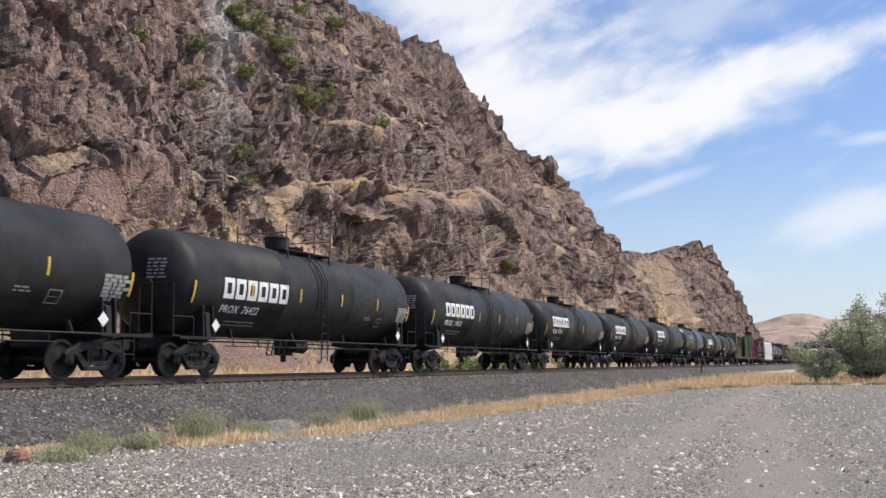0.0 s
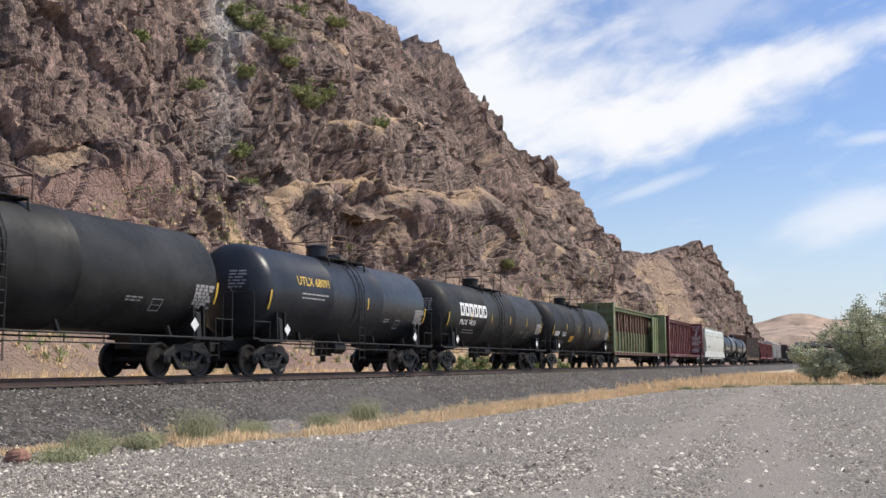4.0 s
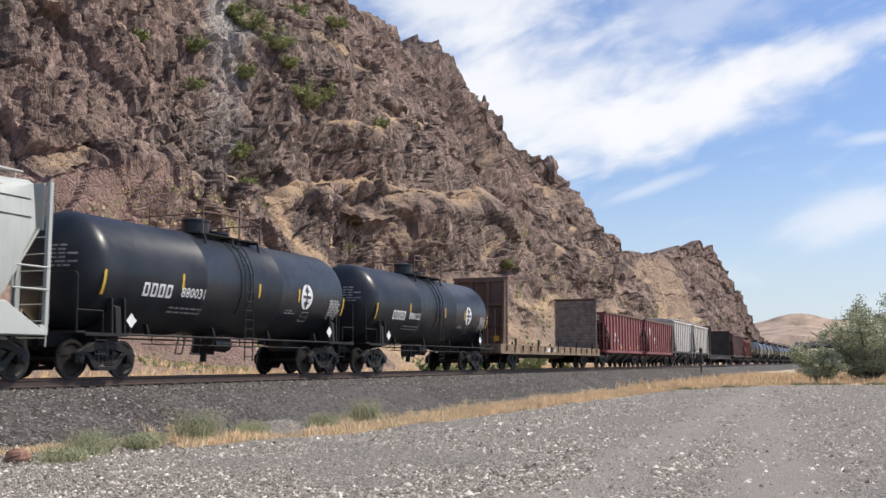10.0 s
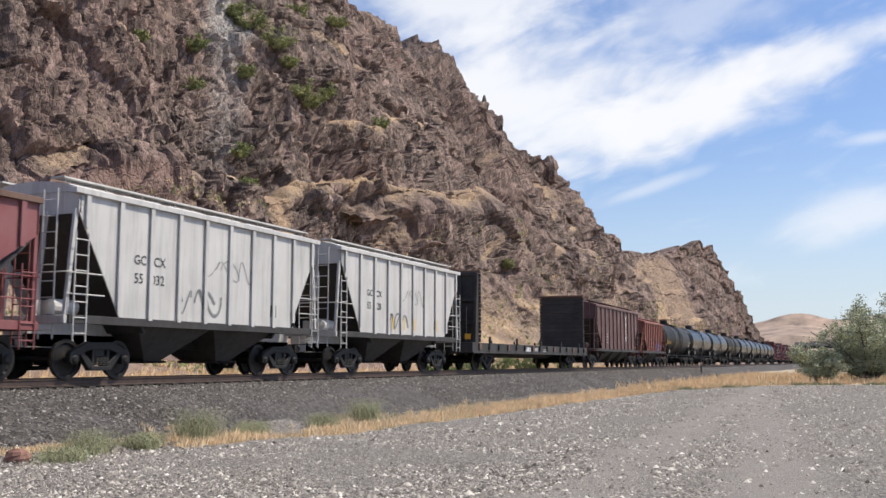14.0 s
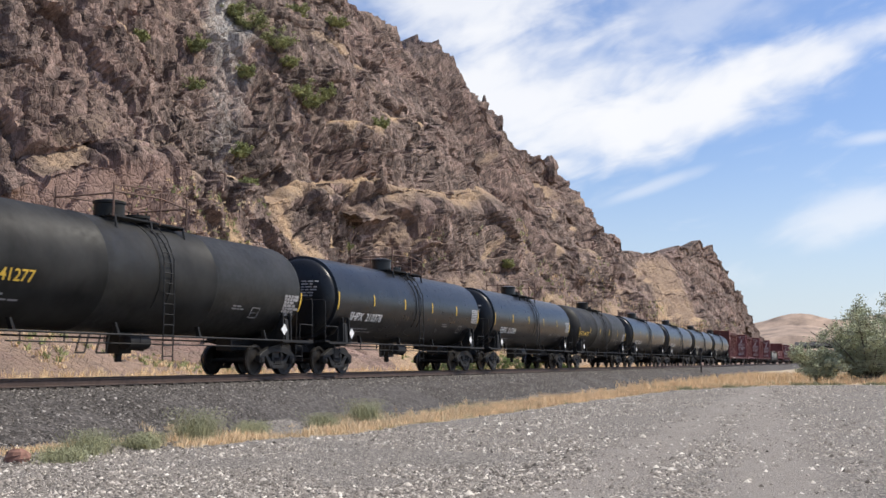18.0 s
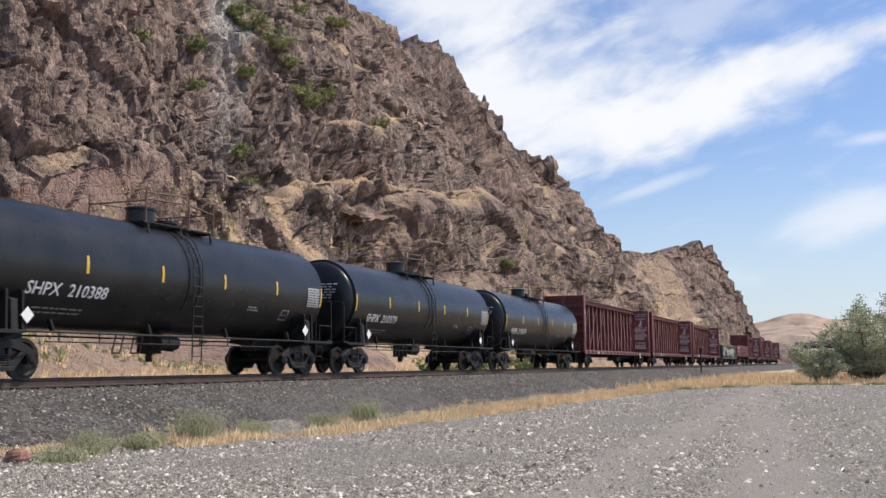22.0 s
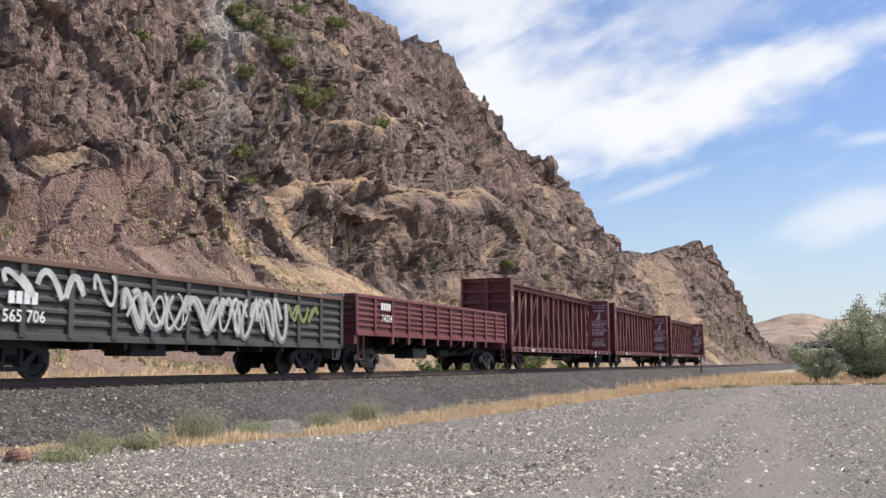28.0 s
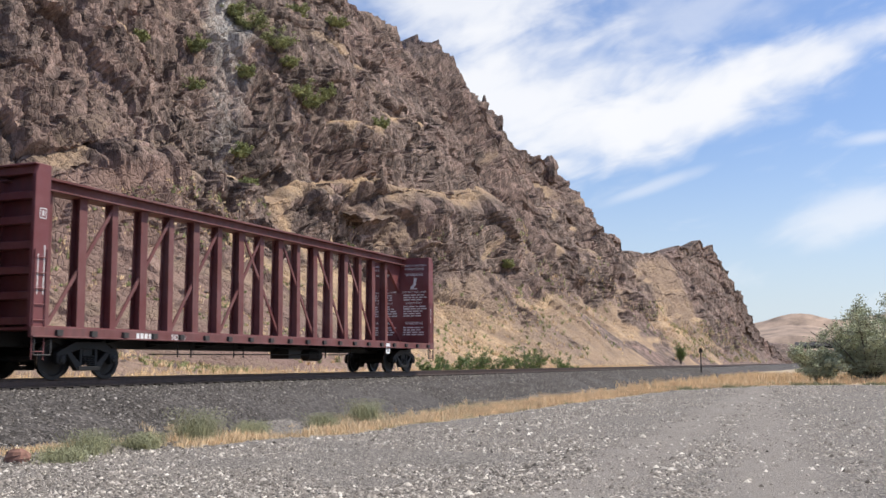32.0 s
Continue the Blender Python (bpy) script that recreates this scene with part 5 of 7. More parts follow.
def covered_hopper(label, mat, length, top, kind):
    car = new_car("covered_hopper_car", label)
    ribs = {"grey": 10, "brown": 12, "red": 11}[kind]
    hopper_body(car, mat, length, top, 1.42 if kind == "grey" else 1.30, ribs, True, DARK_STEEL, 2 if kind == "grey" else 3, {"grey": 1.9, "brown": 2.2, "red": 2.5}[kind], ins=.35 if kind != "red" else 1.25, drop=.5 if kind == "grey" else .9)
    h = length / 2 - .55
    rnd = random.Random(int(length * 10))
    if kind == "brown":
        for k, z in enumerate((3.85, 3.32, 2.79, 2.27)):
            mark("letter_block", join_shapes(bar_shapes([(0, .14, .36, .09), (0, -.04, .12, .34)])), on_side(1.508, h - 5.02, z - .15), WHITE, car, "white block letter")
        mark("fine_stencil", smalltext(4, .9, .07, .2, rnd), on_side(1.506, -h + 3.6, 2.4), DULL_WHITE, car)
    if kind == "red":
        mark("fine_stencil", smalltext(3, 1.6, .12, .32, rnd), on_side(1.506, -h + 4.0, 2.35), DULL_WHITE, car)
        graffiti(car, on_side(1.508, h - 3.5, 1.68), 2.4, .75, SPRAY_BLUE, 5, .15, "blue spray-painted tag")
        graffiti(car, on_side(1.512, h - 3.5, 1.73), 2.4, .8, SPRAY_WHITE, 9, .035, "white spray-painted outline")
    add_running_gear(car, length, length / 2 - {"grey": 2.3, "brown": 1.5, "red": 2.2}[kind])
    return car


def graffiti(car, place, w, h, mat, seed, width, label):
    """Looping strokes of spray paint that spell nothing."""
    rnd = random.Random(seed)
    n = max(3, int(w / .8))
    shapes = []
    for i in range(n):
        u0, cw = -w / 2 + w * (i + .5) / n, w / n * rnd.uniform(.40, .55)
        ph, k1, k2, tall = rnd.uniform(0, 6.3), rnd.uniform(.8, 1.3), rnd.uniform(1.4, 2.3), h * rnd.uniform(.32, .48)
        path = [(u0 + cw * math.sin(k1 * t + ph), tall * math.sin(k2 * t)) for t in np.linspace(0, 4.6, 30)]
        shapes.append(stroke(path, width * rnd.uniform(.8, 1.3)))
    mark("graffiti", join_shapes(*shapes), place, mat, car, label)


def centerflow(label, length=19.8):
    """Smooth-sided covered hopper with rounded flanks."""
    car = new_car("covered_hopper_car", label)
    h = length / 2 - .55
    top, sill = 4.55, 1.18
    n = 13

    def ring(y, zb, k):
        pts = []
        for i in range(n):
            t = i / (n - 1)
            z = zb + (top - zb) * t
            w = 1.34 + .20 * math.sin(math.pi * min(1, (z - 1.1) / (top - 1.1)) ** .8)
            if t > .86:
                w *= 1 - .55 * ((t - .86) / .14) ** 1.7
            pts.append((w * k, y, z))
        return pts + [(-p[0], p[1], p[2]) for p in pts[::-1]]
    bm = bmesh.new()
    secs = []
    for y, zb in ((-h + .50, 3.35), (-h + 1.2, 2.15), (-h + 1.72, 1.25)):
        secs.append(ring(y, zb, 1))
    for y in np.linspace(-h + 2.2, h - 2.2, 7):
        secs.append(ring(y, 1.25, 1))
    for y, zb in ((h - 1.72, 1.25), (h - 1.2, 2.15), (h - .50, 3.35)):
        secs.append(ring(y, zb, 1))
    loft(bm, secs)
    part("body", bm, PALE, car, smooth=True)
    for z in (3.57, 3.98):
        for s in (-1, 1):
            bm = bmesh.new()
            w = flank_half(z)
            box(bm, *sorted((s * (w - .02), s * (w + .014))), -h + .62, h - .62, z - .014, z + .014)
            part("seam", bm, DARK_STEEL, car)
    for s in (-1, 1):
        bm = bmesh.new()
        prism(bm, [(-h + .15, sill - .12), (-h + 1.3, sill + .52), (h - 1.3, sill + .52), (h - .15, sill - .12), (h - .15, sill - .20), (-h + .15, sill - .20)], *sorted((s * 1.36, s * 1.56)))
        part("side_sill", bm, PALE_SILL, car, bev=.02)
        bm = bmesh.new()
        pipe(bm, [(s * 1.50, -h + 2.2, .55), (s * 1.56, -h + 2.9, .86), (s * 1.56, h - 3.2, .86), (s * 1.5, h - 3.0, .5)], .045, 8)
        for y in np.linspace(-h + 3.6, h - 3.8, 5):
            rod(bm, (s * 1.5, y, .84), (s * 1.5, y, 1.05), .03, 6)
        part("vacuum_pipe", bm, PALE_SILL, car)
    for i in range(4):
        yc = -h + 4.4 + (2 * h - 8.8) * i / 3
        bm = bmesh.new()
        loft(bm, [[(-1.3, yc - 1.35, 1.2), (1.3, yc - 1.35, 1.2), (1.3, yc + 1.35, 1.2), (-1.3, yc + 1.35, 1.2)], [(-1.05, yc - 1.1, .62), (1.05, yc - 1.1, .62), (1.05, yc + 1.1, .62), (-1.05, yc + 1.1, .62)], [(-.6, yc - .45, .30), (.6, yc - .45, .30), (.6, yc + .45, .30), (-.6, yc + .45, .30)]])
        # near-black chute: the shade below the body is in its colour
        part("chute", bm, DARK_STEEL, car)
        bm = bmesh.new()
        rod(bm, (-1.0, yc, .34), (1.0, yc, .34), .12, 10)
        box(bm, -.65, .65, yc - .5, yc + .5, .22, .36)
        part("outlet_gate", bm, CHASSIS, car)
    for e in (-1, 1):
        bm = bmesh.new()
        box(bm, -1.5, 1.5, *sorted((e * h, e * (h - .25))), sill - .20, sill + .04)
        box(bm, -.3, .3, *sorted((e * h, e * (h - 3.4))), .76, 1.12)
        part("end_sill", bm, PALE_SILL, car, bev=.015)
        bm = bmesh.new()
        box(bm, -1.36, 1.36, *sorted((e * (h - .10), e * (h - .16))), 3.35, top - .12)
        part("end_sheet", bm, PALE, car, bev=.01)
        bm = bmesh.new()
        prism(bm, [(e * (h - .14), 3.4), (e * (h - .2), 3.4), (e * (h - 1.7), 1.2), (e * (h - 1.6), 1.2)], -1.3, 1.3)
        part("slope_sheet", bm, PALE, car)
        for x in (-1.40, -.30, .55, 1.46):
            bm = bmesh.new()
            box(bm, x - .05, x + .05, *sorted((e * (h - .02), e * (h - .12))), sill, top - .1)
            part("end_post", bm, PALE, car)
        bm = bmesh.new()
        b_ladder_end(bm, 1.0, e * (h + .01), sill - .45, top, .84)
        part("ladder", bm, PALE, car)
        bm = bmesh.new()
        for z in (2.0, 2.5):
            pipe(bm, [(1.5, e * (h - .05), z), (1.5, e * (h - 1.1), z), (1.5, e * (h - 1.1), sill)], .025)
        part("grab_rail", bm, PALE, car)
        bm = bmesh.new()
        lathe(bm, [(-.4, .05), (-.36, .18), (.36, .18), (.4, .05)], .5, 1.5, 12)
        part("brake_gear", bm, DARK_STEEL, car, at=pose(0, e * (h - .8), 0))
    for s in (-1, 1):
        bm = bmesh.new()
        for y in np.linspace(-h + .3, h - .3, 13):
            rod(bm, (s * .62, y, top - .08), (s * .62, y, top + .20), .018, 5)
        box(bm, *sorted((s * .36, s * .66)), -h + .1, h - .1, top + .18, top + .215)
        part("running_board", bm, GREY, car)
    for y in np.linspace(-h + 3, h - 3, 6):
        bm = bmesh.new()
        lathe_up(bm, [(.34, top - .05), (.34, top + .12), (.38, top + .13), (.05, top + .2)], 0, y)
        part("hatch", bm, PALE, car, smooth=True)
    fs = on_flank()
    mark("number", text_flat("NAHX  58687", .34), fs(-h + 3.55, 2.22), INK, car, "dark stencilled number")
    mark("fine_stencil", smalltext(2, .55, .05, .2, random.Random(3)), fs(-h + 3.2, 1.85), DULL_WHITE, car)
    mark("paper_label", bar_shapes([(0, 0, .42, .46)]), fs(.3, 3.30), WHITE, car, "white square label")
    for q, (yy, zz, a, b) in enumerate([(-h + 1.9, 4.30, .8, .09), (-h + 3.3, 4.33, .6, .05), (1.5, 4.28, .36, .12), (2.1, 4.33, .8, .04), (-4.6, 4.34, .9, .03), (4.4, 4.34, 1.1, .035), (6.6, 4.30, .8, .07), (h - 1.6, 4.28, .5, .10)]):
        mark("rust_patch", blotch(a, b, 60 + q), fs(yy, zz), RUST_STAIN, car, "orange rust stain")
    add_running_gear(car, length, length / 2 - 1.75)
    return car


def flank_half(z):
    """Half the width of the smooth-sided hopper at a height."""
    w = 1.34 + .20 * math.sin(math.pi * min(1, (z - 1.1) / 3.45) ** .8)
    t = (z - 1.25) / 3.3
    return w * (1 - .55 * ((t - .86) / .14) ** 1.7) if t > .86 else w


def on_flank():
    def at(y, z):
        def place(u, v):
            zz = z + v
            return (flank_half(zz) + .012, y + u, zz)
        return place
    return at


def blotch(a, b, seed):
    rnd = random.Random(seed)
    pts = [(0, 0)]
    for i in range(22):
        k = rnd.uniform(.55, 1.1)
        pts.append((a * k * math.cos(i * 2 * math.pi / 22), b * k * math.sin(i * 2 * math.pi / 22)))
    return pts, [(0, 1 + i, 1 + (i + 1) % 22) for i in range(22)]


# ---- bulkhead flat cars ----
def bulkhead_flat(label, length, mat, sill_mat, inner):
    car = new_car("bulkhead_flat_car", label)
    h = length / 2 - .60
    deck, top = 1.30, 4.72
    bm = bmesh.new()
    n = 46
    for i in range(n):
        y = -h + .5 + (2 * h - 1.0) * i / n
        box(bm, -1.38, 1.38, y + .01, y + (2 * h - 1.0) / n - .01, deck - .07, deck)
    part("deck", bm, WOOD, car, "weathered plank deck", kind="stuff")
    for s in (-1, 1):
        bm = bmesh.new()
        box(bm, *sorted((s * 1.38, s * 1.44)), -h, h, deck - .46, deck + .02)
        box(bm, *sorted((s * 1.38, s * 1.50)), -h, h, deck - .48, deck - .44)
        part("side_sill", bm, sill_mat, car, bev=.008)
        for i, y in enumerate(np.linspace(-h + .9, h - .9, 15)):
            bm = bmesh.new()
            box(bm, *sorted((s * 1.44, s * 1.53)), y - .12, y + .12, deck - .30, deck - .02)
            part("stake_pocket", bm, sill_mat if i % 3 else RUST, car)
            if i % 3 == 1:
                bm = bmesh.new()
                beam(bm, (s * 1.48, y, deck - .1), (s * 1.48, y, deck + .34), .07, .10)
                part("stake", bm, DARK_STEEL, car)
    bm = bmesh.new()
    prism(bm, [(-h, .78), (-h, deck - .08), (h, deck - .08), (h, .78), (h - 4.6, .78), (h - 5.8, .62), (-h + 5.8, .62), (-h + 4.6, .78)], -.32, .32)
    part("center_sill", bm, CHASSIS, car)
    for e in (-1, 1):
        bm = bmesh.new()
        box(bm, -1.42, 1.42, *sorted((e * h, e * (h - .5))), deck - .46, deck + .02)
        part("end_sill", bm, sill_mat, car, bev=.012)
        y1 = e * (h - .95)
        bk = bmesh.new()
        box(bk, -1.40, 1.40, *sorted((y1, y1 + e * .03)), deck, top)
        bulk = part("bulkhead", bk, mat, car)
        for x in (-1.33, -.45, .45, 1.33):
            bm = bmesh.new()
            prism(bm, [(e * (h - .50), deck), (e * (h - .78), top - .05), (y1 + e * .03, top - .05), (y1 + e * .03, deck)], x - .07, x + .07)
            part("end_rib", bm, mat, bulk, bev=.01)
        bm = bmesh.new()
        for z in (deck + 1.0, deck + 2.1, top - .08):
            box(bm, -1.38, 1.38, *sorted((y1 + e * .03, y1 + e * .20)), z - .07, z + .07)
        part("cross_member", bm, mat, bulk)
        for k in range(16):
            bm = bmesh.new()
            w = (top - deck - .12) / 16
            z = deck + .04 + k * w
            box(bm, -1.50, 1.50, *sorted((y1 - e * .004, y1 - e * (.06 + .03 * ((k * 7) % 3)))), z + .006, z + w - .008 - .01 * ((k * 5) % 3))
            part("plank", bm, inner, bulk, bev=.008)
        for x in (.9,):
            bm = bmesh.new()
            b_ladder_end(bm, x, e * (h - .02), deck - .6, deck + 1.7, .42)
            part("ladder", bm, mat, car)
    for e in (-1, 1):
        bm = bmesh.new()
        y1 = e * (h - .95)
        box(bm, -1.52, 1.52, *sorted((y1 - e * .12, y1 + e * .10)), top - .04, top + .10)
        part("top_rail", bm, RUST, car, bev=.02)
    mark("reflective_strip", bar_shapes([(0, 0, .30, .26)]), on_end(-h - .01, 1.2, deck + .30), AMBER, car, "orange reflector")
    mark("reporting_mark", bar_shapes([(-.5, 0, .2, .22), (-.22, 0, .2, .22), (.06, 0, .2, .22), (.34, 0, .2, .22)]), on_side(1.445, -2.2, deck - .22), WHITE, car)
    mark("number", text_flat("8140", .27), on_side(1.445, -.7, deck - .22), WHITE, car, "white stencilled number")
    mark("fine_stencil", smalltext(2, .8, .05, .1, random.Random(8)), on_side(1.445, 1.1, deck - .2), DULL_WHITE, car)
    add_running_gear(car, length, h - 3.0)
    return car


# ---- gondolas ----
def gondola(label, mat, length, top, sill, deep, number):
    car = new_car("gondola_car", label)
    h = length / 2 - .55
    bm = bmesh.new()
    box(bm, -1.44, 1.44, -h + .1, h - .1, sill + .02, sill + .08)
    part("floor", bm, RUST, car)
    ribs = 12
    for s in (-1, 1):
        bm = bmesh.new()
        box(bm, *sorted((s * 1.42, s * 1.45)), -h + .05, h - .05, sill, top)
        part("side_sheet", bm, mat, car)
        bm = bmesh.new()
        box(bm, *sorted((s * 1.36, s * 1.56)), -h, h, top - .10, top + .03)
        part("top_chord", bm, RUST if mat is GONDOLA else mat, car, bev=.015)
        bm = bmesh.new()
        box(bm, *sorted((s * 1.40, s * 1.53)), -h, h, sill - .06, sill + .10)
        part("side_sill", bm, mat, car, bev=.01)
        ys = np.linspace(-h + .06, h - .06, ribs)
        for i, y in enumerate(ys):
            bm = bmesh.new()
            prism(bm, [(s * 1.45, top - .08), (s * 1.54, top - .08), (s * 1.56, sill + .2), (s * 1.56, sill - (.34 if deep and 1 < i < ribs - 2 else 0)), (s * 1.45, sill - (.34 if deep and 1 < i < ribs - 2 else 0))], y - .09, y + .09, "xz")
            part("rib", bm, mat, car, bev=.012)
        for i in range(ribs - 1):
            bm = bmesh.new()
            y0, y1 = ys[i] + .10, ys[i + 1] - .10
            for k in range(5):
                z = sill + .22 + (top - sill - .42) * (k + .5) / 5
                hh = (top - sill - .42) / 10 * .62
                prism(bm, [(s * 1.45, z - hh), (s * 1.515, z - hh * .4), (s * 1.515, z + hh * .4), (s * 1.45, z + hh)], y0, y1, "xz")
            part("corrugation", bm, mat, car)
    for e in (-1, 1):
        bm = bmesh.new()
        box(bm, -1.44, 1.44, *sorted((e * (h - .05), e * (h - .09))), sill, top)
        for k in range(5):
            z = sill + .16 + (top - sill - .3) * (k + .5) / 5
            box(bm, -1.42, 1.42, *sorted((e * (h - .05), e * (h + .06))), z - .08, z + .08)
        box(bm, -1.52, 1.52, *sorted((e * (h - .12), e * (h + .06))), top - .10, top + .03)
        part("end_wall", bm, mat, car, bev=.012)
        bm = bmesh.new()
        box(bm, -1.46, 1.46, *sorted((e * h, e * (h - .3))), sill - .38, sill)
        part("end_sill", bm, mat, car, bev=.012)
        bm = bmesh.new()
        pipe(bm, [(1.5, e * (h - .2), sill - .05), (1.5, e * (h - .2), .5), (1.5, e * (h - .65), .5), (1.5, e * (h - .65), sill - .05)], .022)
        part("step", bm, mat, car)
    bm = bmesh.new()
    box(bm, -.32, .32, -h, h, .72, sill + .02)
    for y in np.linspace(-h + 3.8, h - 3.8, 8):
        prism(bm, [(-1.42, sill), (1.42, sill), (1.42, sill - .22), (.3, .75), (-.3, .75), (-1.42, sill - .22)], y - .06, y + .06, "xz")
    box(bm, .35, 1.2, -2.6, -1.2, .55, .95)
    lathe(bm, [(1.0, .05), (1.05, .2), (2.0, .2), (2.05, .05)], .7, .78, 12)
    part("center_sill", bm, CHASSIS, car)
    mark("number", text_flat(number, .38), on_side(1.565, -h + (2.5 if deep else 1.55), (top - .82) if deep else sill + .45), WHITE, car, "white stencilled number")
    mark("reporting_mark", bar_shapes([(-.33, 0, .17, .27), (-.11, 0, .17, .27), (.11, 0, .17, .27), (.33, 0, .17, .27)]), on_side(1.565, -h + (2.4 if deep else 1.5), (top - .36) if deep else sill + .86), WHITE, car)
    mark("end_stencil", bar_shapes([(i * .14 - .5, 0, .10, .10) for i in range(8)]), on_end(-h - .065, .55, top - .04), WHITE, car)
    add_running_gear(car, length, h - 1.75)
    return car
# ---- the train: front coupling of each car along y at the clip's start ----
TRAIN = []


def enroll(car, a, b):
    y = (a + b) / 2 + (.75 if a < 60 else .6 if a < 80 else -.3 if 306 < a < 332 else -.05 if 204 < a < 350 else .6 if 355 < a < 373 else .35)
    car.matrix_basis = pose(TX, y, RAIL)
    TRAIN.append((car, y))
    return car


def again(car, label=""):
    """Another car of the same build, without its letters."""
    made_car = copy_thing(car, pose(0, 0, 0))
    for k in ("h", "r", "cz"):
        if k in car:
            made_car[k] = car[k]
    return tagged(made_car, label)


def build_train():
    lab = "matt black tank car with bold white block mark on the rails"
    first = tank_car(lab, BLACK_MATT, 16.9)
    spans = [(3.9, 20.97, "76418"), (20.97, 37.5, "76422"), (37.5, 54.7, "74913"), (54.7, 71.4, "74704"), (71.4, 88.6, "74024"), (122.3, 139.1, "74010")]
    cars = [first] + [again(first) for _ in spans[1:]]
    for c, (a, b, n) in zip(cars, spans):
        tank_marks(c, True, "PROX", n, WHITE, drop=.42 if b < 40 else .22 if b < 55 else .12)
        enroll(c, a, b)
    c = enroll(tank_car("long faded black tank car with a bold white block mark", BLACK_MATT, 18.7, stripes=2), 88.6, 107.4)
    tank_marks(c, True, "PROX", "74008", WHITE)
    c = enroll(tank_car("short blue-black tank car with yellow lettering", BLACK_BLUE, 14.7, stripes=3), 107.4, 122.3)
    tank_marks(c, False, "", "UTLX 68091", STRIP, z=.42, size=.42)
    c = enroll(tank_car("faded black tank car with yellow strips and an amber panel", OLIVE_TANK, 16.9, sign=2), 139.0, 156.0)
    tank_marks(c, False, "", "51551", WHITE, y=-4.6, z=-.50, size=.38)
    mark("reporting_mark", block_word(4, .90, .28, .07, .075), on_tank(c["r"], c["cz"], -6.2, c["cz"] - .54), WHITE, c, "white block initials")
    mark("amber_panel", bar_shapes([(0, 0, .85, .42)]), on_tank(c["r"], c["cz"], -2.6, c["cz"] - .80), AMBER, c, "faded amber panel")
    enroll(centerbeam("weathered green centre-beam lumber car, empty", GREEN, 23.3, True, "", 3), 156.0, 179.6)
    red = enroll(centerbeam("maroon centre-beam lumber car, empty", MAROON, 23.9, False, "562344", 1), 180.15, 203.95)
    for a, b in ((518, 542.4), (542.4, 566.3), (566.3, 590.4), (626.5, 650.5), (650.5, 675.6), (675.6, 699.6)):
        enroll(again(red), a, b)
    enroll(centerflow("pale grey smooth-sided covered hopper with rust stains"), 204.4, 224.2)
    for (a, b, n) in ((224.2, 238.9, "880031"), (238.9, 254.1, "880122")):
        c = enroll(tank_car("glossy blue-black tank car with a white round mark", BLACK_BLUE, 14.9, stripes=5, sign=5, inset=1.95), a, b)
        tank_marks(c, False, "", n, WHITE, y=-2.5, z=-.36, size=.38)
        mark("reporting_mark", block_word(4, 1.15, .36, .08, .065), on_tank(c["r"], c["cz"], -4.05, c["cz"] - .41), WHITE, c, "white block initials")
        mark("round_mark", round_mark(.42), on_tank(c["r"], c["cz"], 3.55, c["cz"] - .14), WHITE, c, "white round mark")
        mark("round_mark_cross", bar_shapes([(0, 0, .07, .8), (0, 0, .5, .09), (0, .2, .3, .05), (0, -.2, .3, .05)]), on_tank(c["r"] + .006, c["cz"], 3.55, c["cz"] - .14), INK, c)
    enroll(bulkhead_flat("rusty brown bulkhead flat car with a yellow sill, empty", 22.4, RUST, YELLOW_SILL, OLD_PLANK), 254.1, 276.7)
    enroll(open_hopper("faded red open hopper car with orange strips", HOPPER_RED, 14.8, 1, True), 276.8, 291.5)
    enroll(open_hopper("faded red open hopper car with a white round mark", HOPPER_RED, 14.8, 2), 291.5, 306.4)
    g = covered_hopper("dirty light grey covered hopper car with spray-paint scrawls", GREY, 12.9, 4.42, "grey")
    g2 = again(g)
    for c, a, b, n in ((g, 306.4, 319.0, "032"), (g2, 319.0, 332.4, "028")):
        h = 12.9 / 2 - .55
        mark("number", text_flat("GC   CX", .34), on_side(1.51, -h + 2.96, 2.95), INK, c, "dark stencilled letters")
        mark("number", text_flat("55   " + n, .36), on_side(1.51, -h + 2.96, 2.48), INK, c, "dark stencilled number")
        graffiti(c, on_side(1.512, -h + 5.1, 2.0), 2.0, .75, SPRAY_GREY, 3 if c is g else 8, .07, "grey spray-painted scrawl")
        graffiti(c, on_side(1.512, .6, 3.0), 2.6, .7, SPRAY_GREY, 4, .025, "faint grey scribble")
        mark("sill_plate", bar_shapes([(0, 0, .34, .36)]), on_side(1.512, h - 2.9, 1.95), INK, c)
        if c is g2:
            mark("reflective_strip", bar_shapes([(-2, 0, .10, .5), (-1, 0, .10, .5), (0, 0, .10, .5), (2.4, 0, .10, .5)]), on_side(1.582, .6, 1.9), STRIP, c, "yellow reflective strips")
        enroll(c, a, b)
    enroll(bulkhead_flat("dark weathered bulkhead flat car, empty", 22.9, DARK_STEEL, DARK_STEEL, DARK_STEEL), 332.4, 355.6)
    enroll(covered_hopper("dull brown covered hopper car with white block letters", BROWN_RED, 16.2, 4.36, "brown"), 355.6, 371.9)
    enroll(covered_hopper("orange-red covered hopper car with a blue spray-painted tag", ORANGE_RED, 12.3, 3.80, "red"), 371.9, 384.0)
    for a, b, n in ((384.0, 400.5, "641277"), (433.5, 450.4, "641270")):
        c = enroll(tank_car("olive-black tank car with yellow lettering", OLIVE_TANK, 16.6, stripes=6 if n[-1] == "0" else 2, sign=int(n[-1])), a, b)
        tank_marks(c, False, "", "UTLX " + n, STRIP, y=-5.7, z=-.35, size=.40)
    s = tank_car("glossy black jacketed tank car with yellow strips", BLACK_GLOSS, 16.7, jacket=True, inset=2.05)
